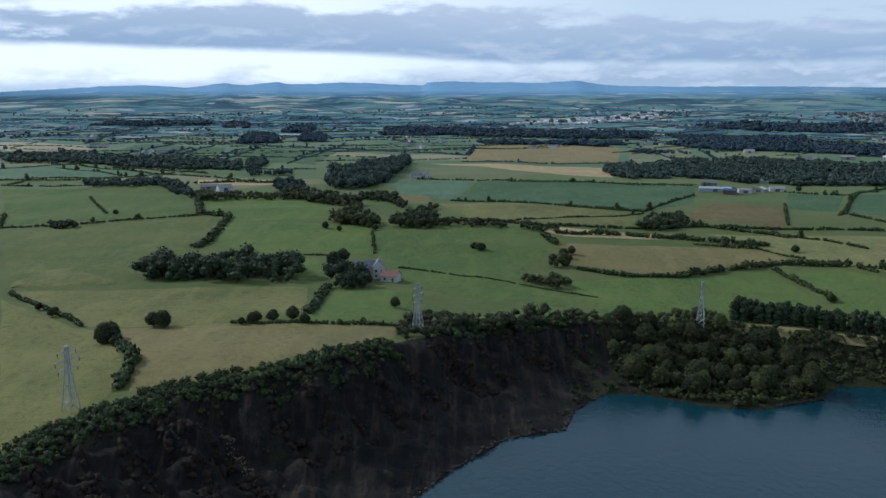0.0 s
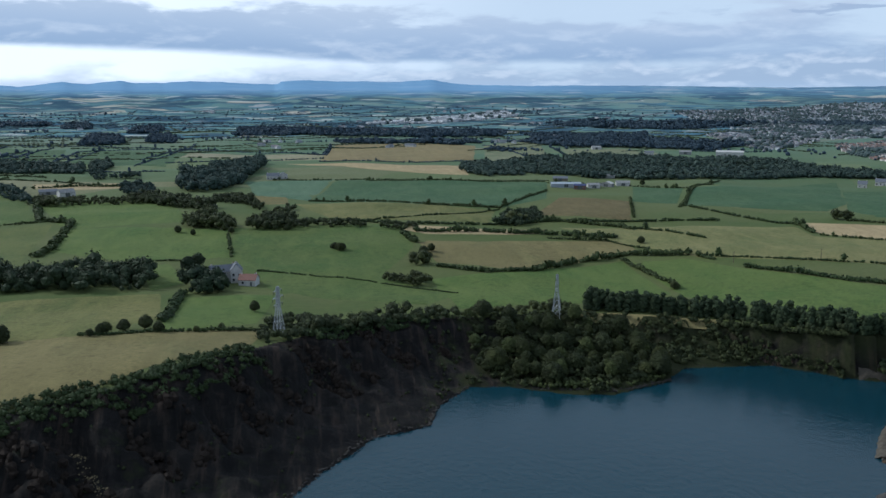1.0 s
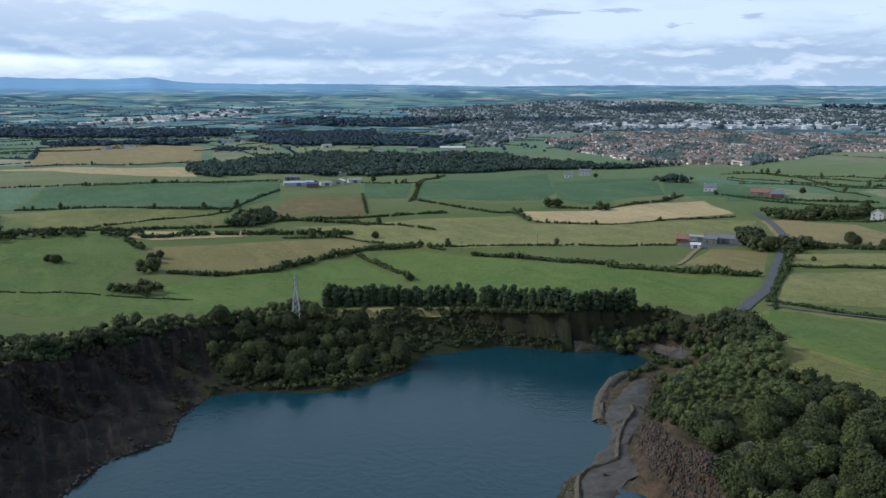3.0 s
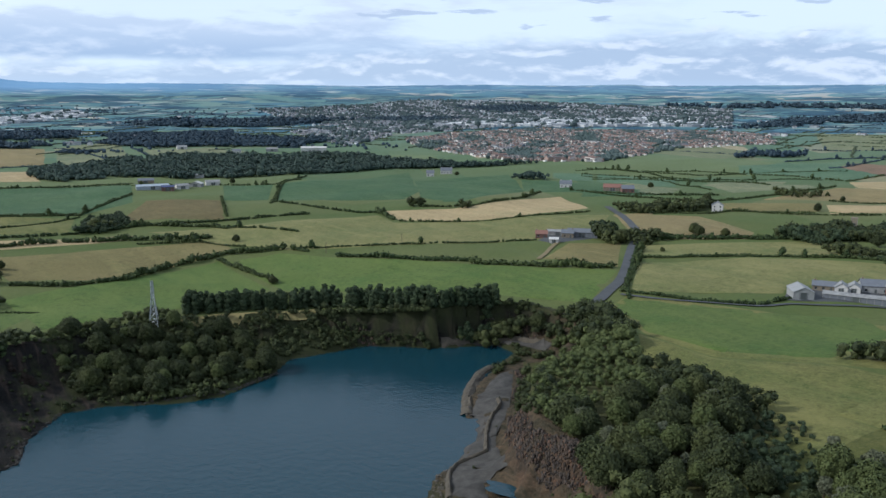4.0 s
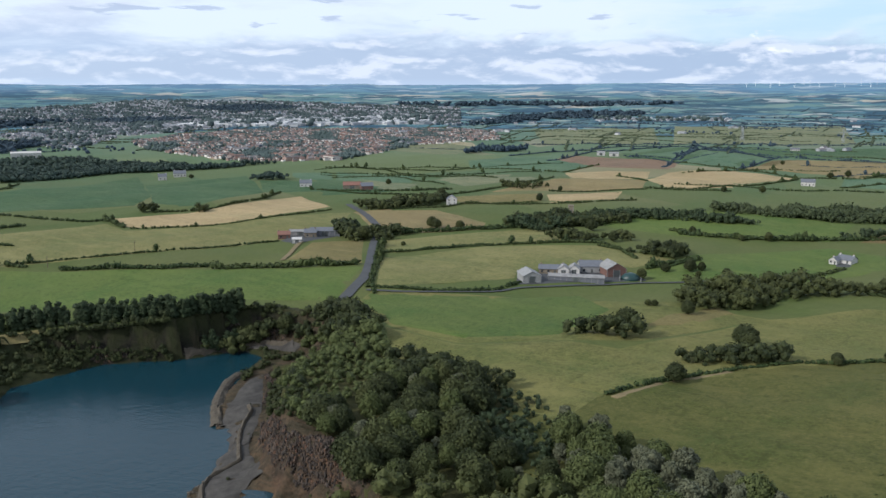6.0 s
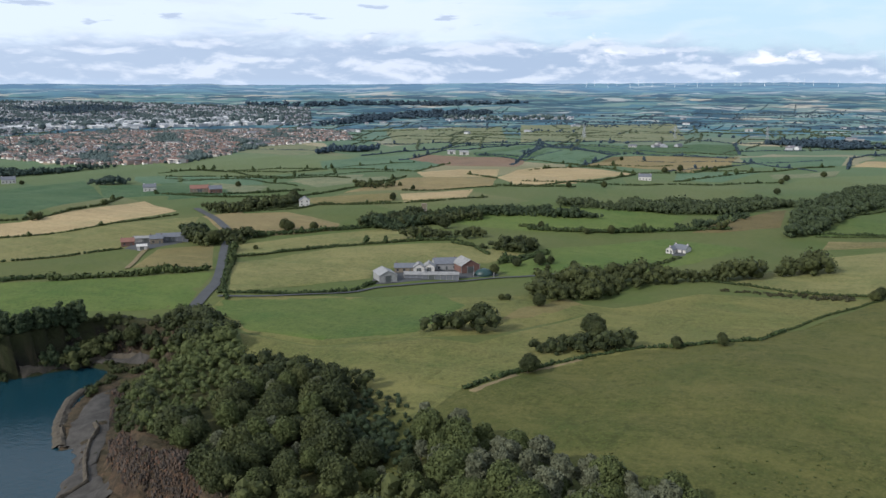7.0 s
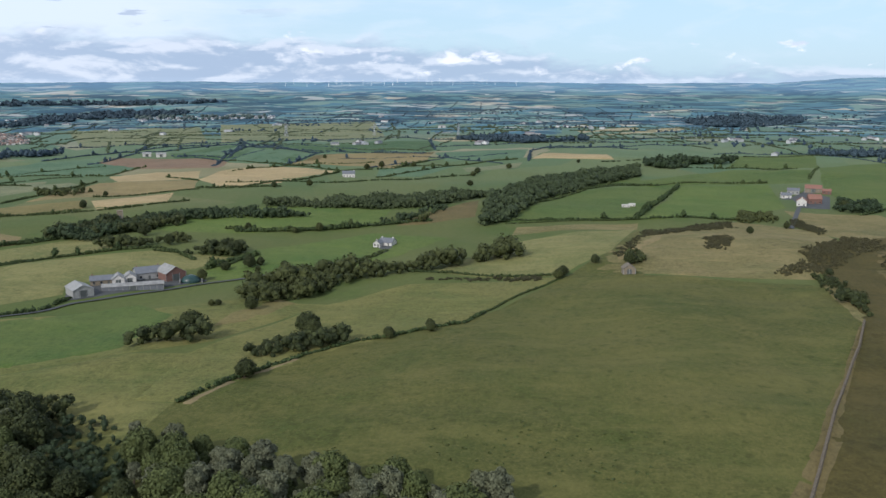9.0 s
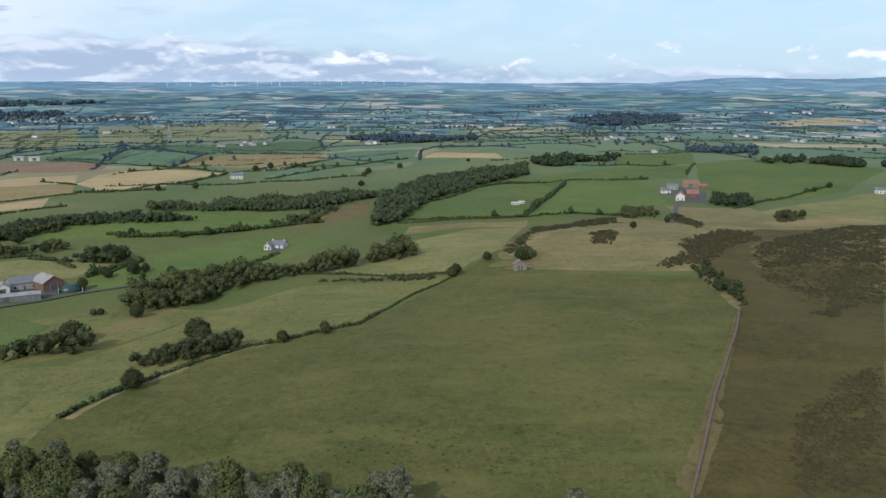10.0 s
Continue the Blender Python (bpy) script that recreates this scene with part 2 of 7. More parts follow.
def country():
    """Open country: patchwork of pasture and crop with rough ground on the quarry's lips and rock on steep faces."""
    m = material("open_country", 0.95, 0.15)
    geo = add(m, "ShaderNodeNewGeometry")
    mp = add(m, "ShaderNodeMapping")
    mp.inputs["Scale"].default_value = (1 / 210, 1 / 150, 0)
    mp.inputs["Rotation"].default_value = (0, 0, 0.35)
    link(m, geo.outputs["Position"], mp.inputs[0])
    cell = add(m, "ShaderNodeTexVoronoi", Scale=1.0, Randomness=0.75)
    cell.distance = "CHEBYCHEV"
    link(m, mp.outputs[0], cell.inputs["Vector"])
    sep = add(m, "ShaderNodeSeparateColor")
    link(m, cell.outputs["Color"], sep.inputs[0])
    # patch colours lightened and blued for the haze over the farther fields
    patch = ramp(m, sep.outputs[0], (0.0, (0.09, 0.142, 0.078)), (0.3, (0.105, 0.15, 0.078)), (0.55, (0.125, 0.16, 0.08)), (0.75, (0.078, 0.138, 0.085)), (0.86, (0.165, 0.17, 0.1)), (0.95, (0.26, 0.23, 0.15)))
    patch.node.color_ramp.interpolation = "CONSTANT"
    broad = noise_fac(m, 90, 5, 0.6)
    fine = noise_fac(m, 3, 5, 0.7)
    # near the quarry the holdings run together as one worn pasture
    away = add(m, "ShaderNodeVectorMath")
    away.operation = "LENGTH"
    link(m, geo.outputs["Position"], away.inputs[0])
    reach = add(m, "ShaderNodeMapRange")
    for i, v in ((1, 650.0), (2, 1250.0)):
        reach.inputs[i].default_value = v
    link(m, away.outputs["Value"], reach.inputs[0])
    turf = mix(m, ramp(m, broad, (0.38, 0.0), (0.64, 1.0)), (0.064, 0.09, 0.024), (0.105, 0.108, 0.036))
    patch = mix(m, reach.outputs[0], turf, patch)
    c = mix(m, ramp(m, broad, (0.35, 0.0), (0.7, 0.45)), patch, (0.074, 0.1, 0.036))
    # distance haze put into the colour, stronger the farther the ground lies
    hazy = add(m, "ShaderNodeMapRange")
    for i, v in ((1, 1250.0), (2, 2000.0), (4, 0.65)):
        hazy.inputs[i].default_value = v
    link(m, away.outputs["Value"], hazy.inputs[0])
    c = mix(m, hazy.outputs[0], c, (0.1, 0.17, 0.155))
    c = mix(m, ramp(m, fine, (0.4, 0.0), (0.75, 0.6)), c, (0.05, 0.065, 0.02))
    relief(m, fine, 0.5, 0.6)
    return paint(m, c)


COUNTRY = country()


def quarry_rock():
    """Dark whinstone, the west side's shade put into a near-black colour, with rusty ledges, soil and moss on the
    flatter parts; redder stone on the east side.
    """
    m = material("quarry_rock", 0.9, 0.12)
    geo = add(m, "ShaderNodeNewGeometry")
    pos = add(m, "ShaderNodeSeparateXYZ")
    link(m, geo.outputs["Position"], pos.inputs[0])
    strata = noise_fac(m, 7, 9, 0.72, stretch=(1, 1, 1.3), distort=0.9)
    blocks = noise_fac(m, 1.6, 6, 0.7)
    # rock off the east side: near black, since its colour includes the shade
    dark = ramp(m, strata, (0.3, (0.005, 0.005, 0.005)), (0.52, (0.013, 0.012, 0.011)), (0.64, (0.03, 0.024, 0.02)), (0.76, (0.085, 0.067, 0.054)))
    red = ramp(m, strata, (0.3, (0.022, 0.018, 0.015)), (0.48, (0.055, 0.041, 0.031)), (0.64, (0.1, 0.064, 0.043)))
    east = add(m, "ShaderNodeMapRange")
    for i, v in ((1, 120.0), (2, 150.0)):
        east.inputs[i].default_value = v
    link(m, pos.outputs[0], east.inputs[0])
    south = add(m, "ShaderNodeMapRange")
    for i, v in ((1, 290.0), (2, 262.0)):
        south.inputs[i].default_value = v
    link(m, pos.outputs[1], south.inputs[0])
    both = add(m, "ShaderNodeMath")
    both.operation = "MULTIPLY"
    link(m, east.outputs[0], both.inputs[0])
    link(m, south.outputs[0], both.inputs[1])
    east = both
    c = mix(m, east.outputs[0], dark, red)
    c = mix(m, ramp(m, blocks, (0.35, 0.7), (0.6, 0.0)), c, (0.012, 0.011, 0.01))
    # scars and gullies run down the west face as brown and near-black colour
    turned = add(m, "ShaderNodeMapping")
    turned.inputs["Rotation"].default_value, turned.inputs["Scale"].default_value = (0, 0, radians(-43)), (0.36, 0.045, 0.05)
    link(m, geo.outputs["Position"], turned.inputs[0])
    gully = add(m, "ShaderNodeTexNoise", Scale=1.0, Detail=7, Roughness=0.66, Distortion=0.35)
    link(m, turned.outputs[0], gully.inputs["Vector"])
    gully = gully.outputs["Fac"]
    c = mix(m, ramp(m, gully, (0.52, 0.0), (0.68, 0.75)), c, mix(m, east.outputs[0], (0.05, 0.036, 0.027), (0.1, 0.06, 0.04)))
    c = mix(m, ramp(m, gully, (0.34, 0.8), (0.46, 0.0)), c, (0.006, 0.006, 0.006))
    wash = noise_fac(m, 5, 5, 0.6, stretch=(1, 1, 0.25), distort=1.0)
    c = mix(m, ramp(m, wash, (0.64, 0.0), (0.78, 0.3)), c, (0.08, 0.068, 0.056))
    moss = noise_fac(m, 11, 7, 0.66)
    nz = add(m, "ShaderNodeSeparateXYZ")
    link(m, geo.outputs["Normal"], nz.inputs[0])
    green_side = add(m, "ShaderNodeMapRange")
    for i, v in ((1, 40.0), (2, 110.0), (3, 0.0), (4, 0.3)):
        green_side.inputs[i].default_value = v
    link(m, pos.outputs[0], green_side.inputs[0])
    more = add(m, "ShaderNodeMath")
    link(m, moss, more.inputs[0])
    link(m, green_side.outputs[0], more.inputs[1])
    moss = more.outputs[0]
    grown = mix(m, 1.0, ramp(m, moss, (0.58, 0.0), (0.72, 0.8)), ramp(m, nz.outputs[2], (0.3, 0.0), (0.75, 1.0)), "MULTIPLY")
    c = mix(m, mix(m, east.outputs[0], grown, mix(m, 0.8, grown, (0.0, 0.0, 0.0))), c, mix(m, east.outputs[0], (0.026, 0.032, 0.011), (0.06, 0.066, 0.022)))
    relief(m, strata, 1.0, 1.6)
    return paint(m, c)


ROCK = quarry_rock()


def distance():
    """Country some kilometres off: long thin strips of field and wood seen edge on, distance haze put into their cool
    colours, bluer on the high ground.
    """
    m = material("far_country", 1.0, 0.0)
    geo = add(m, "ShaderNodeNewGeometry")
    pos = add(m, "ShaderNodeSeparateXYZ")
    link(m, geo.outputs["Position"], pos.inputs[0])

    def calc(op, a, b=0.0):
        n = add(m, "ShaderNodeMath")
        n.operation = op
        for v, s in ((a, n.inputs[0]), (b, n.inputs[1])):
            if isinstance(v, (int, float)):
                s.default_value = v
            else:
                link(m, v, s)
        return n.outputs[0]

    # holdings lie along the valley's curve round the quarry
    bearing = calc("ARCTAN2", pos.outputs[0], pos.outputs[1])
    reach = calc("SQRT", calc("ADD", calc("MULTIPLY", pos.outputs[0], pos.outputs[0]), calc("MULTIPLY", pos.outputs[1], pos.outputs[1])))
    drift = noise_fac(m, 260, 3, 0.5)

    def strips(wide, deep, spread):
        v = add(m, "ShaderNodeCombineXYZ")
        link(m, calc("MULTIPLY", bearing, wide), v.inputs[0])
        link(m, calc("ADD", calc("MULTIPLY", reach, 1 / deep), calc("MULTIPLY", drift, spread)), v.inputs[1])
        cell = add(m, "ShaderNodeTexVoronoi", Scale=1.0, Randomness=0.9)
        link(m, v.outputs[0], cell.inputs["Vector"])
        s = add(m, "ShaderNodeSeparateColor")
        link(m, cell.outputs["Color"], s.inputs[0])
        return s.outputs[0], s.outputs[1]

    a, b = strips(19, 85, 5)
    # strip colours are blued and paled to carry the distance haze
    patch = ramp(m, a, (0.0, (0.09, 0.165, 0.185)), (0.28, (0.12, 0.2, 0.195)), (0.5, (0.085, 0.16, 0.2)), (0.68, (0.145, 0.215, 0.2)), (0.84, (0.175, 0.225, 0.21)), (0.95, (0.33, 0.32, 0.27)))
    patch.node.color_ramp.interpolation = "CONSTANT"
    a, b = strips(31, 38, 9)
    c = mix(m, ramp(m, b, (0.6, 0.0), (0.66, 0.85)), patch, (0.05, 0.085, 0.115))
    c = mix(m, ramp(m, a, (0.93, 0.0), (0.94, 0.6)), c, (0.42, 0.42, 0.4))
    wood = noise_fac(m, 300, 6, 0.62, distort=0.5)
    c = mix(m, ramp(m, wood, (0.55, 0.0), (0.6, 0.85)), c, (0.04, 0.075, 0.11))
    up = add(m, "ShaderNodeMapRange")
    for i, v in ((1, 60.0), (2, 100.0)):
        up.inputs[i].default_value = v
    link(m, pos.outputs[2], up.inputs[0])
    # haze over the far hills, painted as blue that grows with height
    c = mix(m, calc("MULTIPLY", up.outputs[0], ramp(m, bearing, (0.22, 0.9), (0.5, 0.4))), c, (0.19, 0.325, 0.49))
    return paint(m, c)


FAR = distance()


def leaf(name, dark, light, warm):
    m = material(name, 0.75, 0.2)
    info = add(m, "ShaderNodeObjectInfo")
    isl = add(m, "ShaderNodeNewGeometry")
    c = mix(m, ramp(m, isl.outputs["Random Per Island"], (0.0, 0.0), (1.0, 1.0)), dark, light)
    c = mix(m, ramp(m, info.outputs["Random"], (0.35, 0.0), (1.0, 0.85)), c, warm)
    patch = noise_fac(m, 5, 3, 0.6)
    c = mix(m, ramp(m, patch, (0.35, 0.55), (0.6, 0.0)), c, scaled(dark, 0.7))
    return paint(m, c)


LEAF = {
    "green": leaf("broadleaf", (0.017, 0.025, 0.009), (0.046, 0.056, 0.018), (0.062, 0.071, 0.022)),
    "dark": leaf("dark_leaf", (0.016, 0.028, 0.013), (0.028, 0.045, 0.019), (0.03, 0.043, 0.019)),
    "pale": leaf("willow_leaf", (0.052, 0.061, 0.034), (0.138, 0.146, 0.095), (0.1, 0.108, 0.062)),
    "yellow": leaf("sallow_leaf", (0.048, 0.064, 0.02), (0.076, 0.092, 0.029), (0.065, 0.08, 0.026)),
    "gorse": leaf("gorse_leaf", (0.028, 0.03, 0.014), (0.058, 0.056, 0.025), (0.066, 0.058, 0.026)),
    "belt": leaf("shelter_belt_leaf", (0.02, 0.034, 0.016), (0.042, 0.06, 0.025), (0.056, 0.07, 0.03)),
    # leaf colours for distant trees: bluer and paler in place of haze
    "far": leaf("far_haze_leaf", (0.024, 0.043, 0.062), (0.04, 0.064, 0.083), (0.04, 0.064, 0.08)),
    "mid": leaf("mid_haze_leaf", (0.022, 0.04, 0.034), (0.04, 0.062, 0.05), (0.046, 0.068, 0.05)),
    "garden": leaf("garden_haze_leaf", (0.04, 0.06, 0.062), (0.062, 0.085, 0.085), (0.06, 0.085, 0.08)),
    "heath": leaf("heather", (0.045, 0.04, 0.018), (0.065, 0.056, 0.024), (0.065, 0.054, 0.025)),
    "hedge": leaf("hawthorn_leaf", (0.022, 0.038, 0.013), (0.045, 0.065, 0.02), (0.05, 0.065, 0.02)),
}


def plain(name, colour, rough=0.8, vary=0.25, patch=1.5, metal=0.0, spec=0.3):
    m = material(name, rough, spec, metal)
    n = noise_fac(m, patch, 5, 0.65)
    g = noise_fac(m, patch * 0.12, 4, 0.6)
    c = mix(m, ramp(m, n, (0.35, 0.0), (0.7, 1.0)), colour, scaled(colour, 1 - vary))
    c = mix(m, ramp(m, g, (0.4, 0.0), (0.8, 0.4)), c, scaled(colour, 1 - vary * 1.2))
    return paint(m, c)


BARK = plain("bark", (0.09, 0.07, 0.05), 0.95)


def lake():
    m = material("lake_water", 0.16, 0.42)
    m.node_tree.nodes["Principled BSDF"].inputs["IOR"].default_value = 1.33
    swirl = noise_fac(m, 70, 4, 0.6)
    c = mix(m, swirl, (0.005, 0.027, 0.039), (0.008, 0.034, 0.047))
    chop = noise_fac(m, 2.2, 5, 0.6, stretch=(1, 0.6, 1))
    relief(m, chop, 0.5, 0.4)
    return paint(m, c)


WATER_MAT = lake()


def random_tint(name, stops, rough=0.85):
    """Walls or roofs of a whole town: each piece takes one of a few colours."""
    m = material(name, rough, 0.2)
    isl = add(m, "ShaderNodeNewGeometry")
    c = ramp(m, isl.outputs["Random Per Island"], *stops)
    c.node.color_ramp.interpolation = "CONSTANT"
    return paint(m, mix(m, ramp(m, noise_fac(m, 4, 3), (0.4, 0.0), (0.7, 0.3)), c, (0.12, 0.11, 0.1)))


TOWN = {
    "red": (random_tint("harled_walls", [(0, (0.5, 0.47, 0.44)), (0.3, (0.3, 0.22, 0.19)), (0.5, (0.68, 0.66, 0.63)), (0.8, (0.24, 0.2, 0.19))]),
            random_tint("tiled_roofs", [(0, (0.15, 0.095, 0.08)), (0.4, (0.1, 0.09, 0.09)), (0.65, (0.19, 0.115, 0.09)), (0.8, (0.15, 0.145, 0.15))])),
    # the far grey town is tinted a little blue for haze
    "grey": (random_tint("pale_walls", [(0, (0.34, 0.36, 0.38)), (0.4, (0.2, 0.2, 0.22)), (0.7, (0.5, 0.52, 0.54))]),
             random_tint("slate_roofs", [(0, (0.1, 0.11, 0.13)), (0.5, (0.15, 0.14, 0.15)), (0.8, (0.24, 0.25, 0.27))])),
    "white": (random_tint("shed_walls", [(0, (0.5, 0.51, 0.52)), (0.5, (0.32, 0.34, 0.36))]),
              random_tint("shed_roofs", [(0, (0.6, 0.61, 0.62)), (0.3, (0.22, 0.24, 0.26)), (0.7, (0.34, 0.36, 0.38))])),
}
PAINT = {
    "white": plain("white_render", (0.5, 0.49, 0.47), 0.8, 0.3),
    "pale": plain("weathered_sheet", (0.25, 0.25, 0.245), 0.6, 0.45, 2.5),
    "grey": plain("grey_blockwork", (0.25, 0.255, 0.255), 0.85, 0.25),
    "stone": plain("rubble_stone", (0.2, 0.17, 0.13), 0.9, 0.4, 0.8),
    "stoneroof": plain("stone_slab_roof", (0.16, 0.14, 0.11), 0.9, 0.4, 0.8),
    "slate": plain("slate", (0.13, 0.14, 0.16), 0.6, 0.3, 1.2),
    "brick": plain("red_brick", (0.15, 0.085, 0.07), 0.85, 0.3, 0.9),
    "terracotta": plain("clay_tiles", (0.21, 0.11, 0.085), 0.8, 0.3, 0.9),
    "steel": plain("blue_grey_cladding", (0.3, 0.34, 0.38), 0.5, 0.2, 4),
    "navy": plain("navy_cladding", (0.04, 0.05, 0.12), 0.5, 0.2, 4),
}
GLASS = plain("dark_window_glass", (0.03, 0.035, 0.04), 0.1, 0.1)
DOOR = plain("dark_painted_door", (0.07, 0.08, 0.08), 0.6, 0.2)
STEEL = plain("galvanised_steel", (0.42, 0.44, 0.46), 0.5, 0.25, 2, metal=0.6)
TIMBER = plain("weathered_timber", (0.14, 0.11, 0.08), 0.9, 0.3)
ASPHALT = plain("worn_asphalt", (0.062, 0.066, 0.07), 0.85, 0.3, 4)
GRAVEL = plain("quarry_gravel", (0.066, 0.062, 0.056), 0.95, 0.6, 4)
BARE = plain("bare_trodden_soil", (0.17, 0.135, 0.07), 0.95, 0.3, 3)
STONE = plain("field_stone", (0.125, 0.105, 0.078), 0.9, 0.4, 0.7)
RUST_STONE = random_tint("rusty_whinstone", [(0, (0.06, 0.041, 0.03)), (0.3, (0.038, 0.03, 0.025)), (0.66, (0.092, 0.052, 0.034)), (0.78, (0.028, 0.023, 0.02))], 0.95)
BANK = plain("trodden_stone_bank", (0.085, 0.073, 0.055), 0.95, 0.45, 1.1)
# crags are darkened to sit in the west face's painted shade
CRAG = plain("dark_whinstone", (0.03, 0.023, 0.018), 0.95, 0.5, 1.6, spec=0.1)
DARK_STONE = plain("dark_shore_stone", (0.045, 0.04, 0.035), 0.8, 0.4, 1.2)
GREY_STONE = plain("grey_whinstone", (0.095, 0.084, 0.07), 0.9, 0.45, 1.4)
MAST = plain("white_turbine_paint", (0.8, 0.82, 0.84), 0.5, 0.05)
SHEET = plain("dark_green_silage_sheet", (0.02, 0.05, 0.05), 0.4, 0.3)

# ---- the lie of the land: the quarry's rim and shore, gentle swells, rising ground far off ----
WATER = -20.0
RIM = [(-114, 204), (-105, 225), (-91, 243), (-69, 256), (-44, 272), (-18, 303), (1, 327), (28, 353), (54, 360), (79, 364), (131, 374), (182, 355), (204, 335), (227, 313), (253, 303), (270, 292), (273, 264), (250, 218), (224, 216), (208, 216), (184, 197), (170, 179), (168, 162), (164, 147), (145, 124), (112, 92), (40, 75), (-40, 95), (-92, 140)]
SHORE = [(-8, 236), (3, 254), (23, 280), (44, 288), (50, 306), (66, 326), (81, 324), (100, 313), (120, 307), (151, 319), (151, 322), (164, 334), (203, 332), (230, 308), (254, 297), (252, 282), (229, 269), (208, 256), (185, 234), (186, 232), (190, 232), (188, 226), (180, 219), (175, 214), (162, 205), (148, 201), (139, 193), (133, 188), (128, 140), (95, 125), (50, 135), (8, 165)]


def edge_distance(px, py, poly):
    """Distance to a closed outline, and whether each point lies inside it."""
    best = np.full(px.shape, 1e18)
    inside = np.zeros(px.shape, bool)
    n = len(poly)
    for i in range(n):
        (ax, ay), (bx, by) = poly[i], poly[(i + 1) % n]
        dx, dy = bx - ax, by - ay
        s = np.clip(((px - ax) * dx + (py - ay) * dy) / (dx * dx + dy * dy + 1e-9), 0, 1)
        best = np.minimum(best, (px - ax - s * dx) ** 2 + (py - ay - s * dy) ** 2)
        if ay != by:
            cross = (ay > py) != (by > py)
            inside ^= cross & (px < (bx - ax) * (py - ay) / (by - ay) + ax)
    return np.sqrt(best), inside


WAVES = {}


def ripple(px, py, scale, seed):
    """Cheap smooth noise from a few sine waves, about -1 to 1."""
    if seed not in WAVES:
        rng = np.random.RandomState(seed)
        WAVES[seed] = [(math.cos(a), math.sin(a), f, p) for a, f, p in ((rng.uniform(0, 6.283), rng.uniform(0.6, 1.9) * 6.283, rng.uniform(0, 6.283)) for _ in range(6))]
    out = np.zeros(np.shape(px))
    for c, d, f, p in WAVES[seed]:
        out = out + np.sin((px * c + py * d) * (f / scale) + p)
    return out / 3.2


SWELLS = [(-40, 285, 9, 110), (160, 420, -6, 140), (270, -50, 8, 170), (500, -120, 9, 130), (60, 620, 4, 160), (700, 250, 3, 200)]  # x, y, height, radius


# the skyline: bearings in radians and the heights of the far hills there
SKYLINE = ([-0.474, -0.442, -0.415, -0.376, -0.335, -0.312, -0.288, -0.273, -0.258, -0.245, -0.238, -0.221, -0.202, -0.189, -0.176, -0.145, -0.119, -0.087, -0.055, -0.022, -0.017, 0.01, 0.043, 0.076, 0.108, 0.14, 0.154, 0.178, 0.203, 0.265, 0.325, 0.382, 0.54, 0.695, 0.783, 0.858, 0.873, 1.043, 1.191, 1.232, 1.353, 1.501, 1.625, 1.667, 1.773, 1.825, 1.856, 1.898, 1.927, 1.973, 2.017, 2.063],
           [89, 97, 106, 118, 124, 119, 110, 119, 131, 137, 129, 126, 138, 144, 132, 133, 142, 139, 130, 128, 143, 149, 143, 143, 140, 150, 153, 134, 125, 119, 122, 122, 111, 121, 116, 123, 117, 122, 132, 126, 130, 135, 125, 124, 128, 124, 135, 150, 155, 146, 145, 153])


def ground_z(px, py):
    px, py = np.asarray(px, float), np.asarray(py, float)
    r, az = np.hypot(px, py), np.arctan2(px, py)
    z = 1.6 * ripple(px, py, 330, 3) * np.clip((r - 120) / 300, 0, 1) + 1.0 * ripple(px, py, 115, 5) + 0.32 * ripple(px, py, 42, 6) * np.clip((800 - r) / 300, 0, 1)
    for sx, sy, h, rad in SWELLS:
        z = z + h * np.exp(-((px - sx) ** 2 + (py - sy) ** 2) / rad ** 2)
    # far country: rises to the skyline, with a range of hills
    u = np.clip((r - 2700) / 2100, 0, 1)
    top = np.interp(az, SKYLINE[0], SKYLINE[1])
    top = top + 1.2 * ripple(az, az * 0, 0.03, 13) + 0.8 * ripple(az, az * 0, 0.012, 14)
    z = z * (1 - u) + top * u ** 1.6 + 7 * ripple(px, py, 420, 9) * u * (1 - u) * 2
    # the quarry
    d_rim, in_rim = edge_distance(px, py, RIM)
    d_shore, in_shore = edge_distance(px, py, SHORE)
    s = d_rim / (d_rim + d_shore + 1e-6)
    s = np.clip(s + (0.06 * ripple(px, py, 17, 21) + 0.025 * ripple(px, py, 8, 22)) * np.clip(s * 8, 0, 1), 0, 1) * (d_rim > 1.0)
    cliff = np.interp(s, [0, 0.1, 0.34, 0.6, 0.92, 1], [0, -0.16, -0.62, -0.8, -0.97, -1.0])
    bench = np.interp(s, [0, 0.06, 0.36, 0.5, 0.95, 1], [0, -0.08, -0.74, -0.86, -0.94, -1.0])
    w = np.clip((az - 0.62) / 0.08, 0, 1)
    pit = cliff * (1 - w) + bench * w
    rough = (1.0 * ripple(px, py, 13, 31) + 0.45 * ripple(px, py, 6.5, 32)) * np.clip(s * 6, 0, 1) * np.clip((0.8 - s) * 3, 0.12, 1)
    along, across = px * 0.73 + py * 0.68, py * 0.73 - px * 0.68
    ribs = (1.5 * ripple(along, across * 0.1, 11, 34) + 0.8 * ripple(along, across * 0.15, 6, 35)) * np.clip(s * 7, 0, 1) * np.clip((0.6 - s) * 4, 0, 1) * np.clip((0.6 - az) * 8, 0, 1)
    rough = rough + ribs
    z = np.where(in_rim, z + (z - WATER - 0.4) * pit + rough, z)
    return np.where(in_shore, np.minimum(z, WATER - np.minimum(0.2 + d_shore * 0.35, 8)), z)

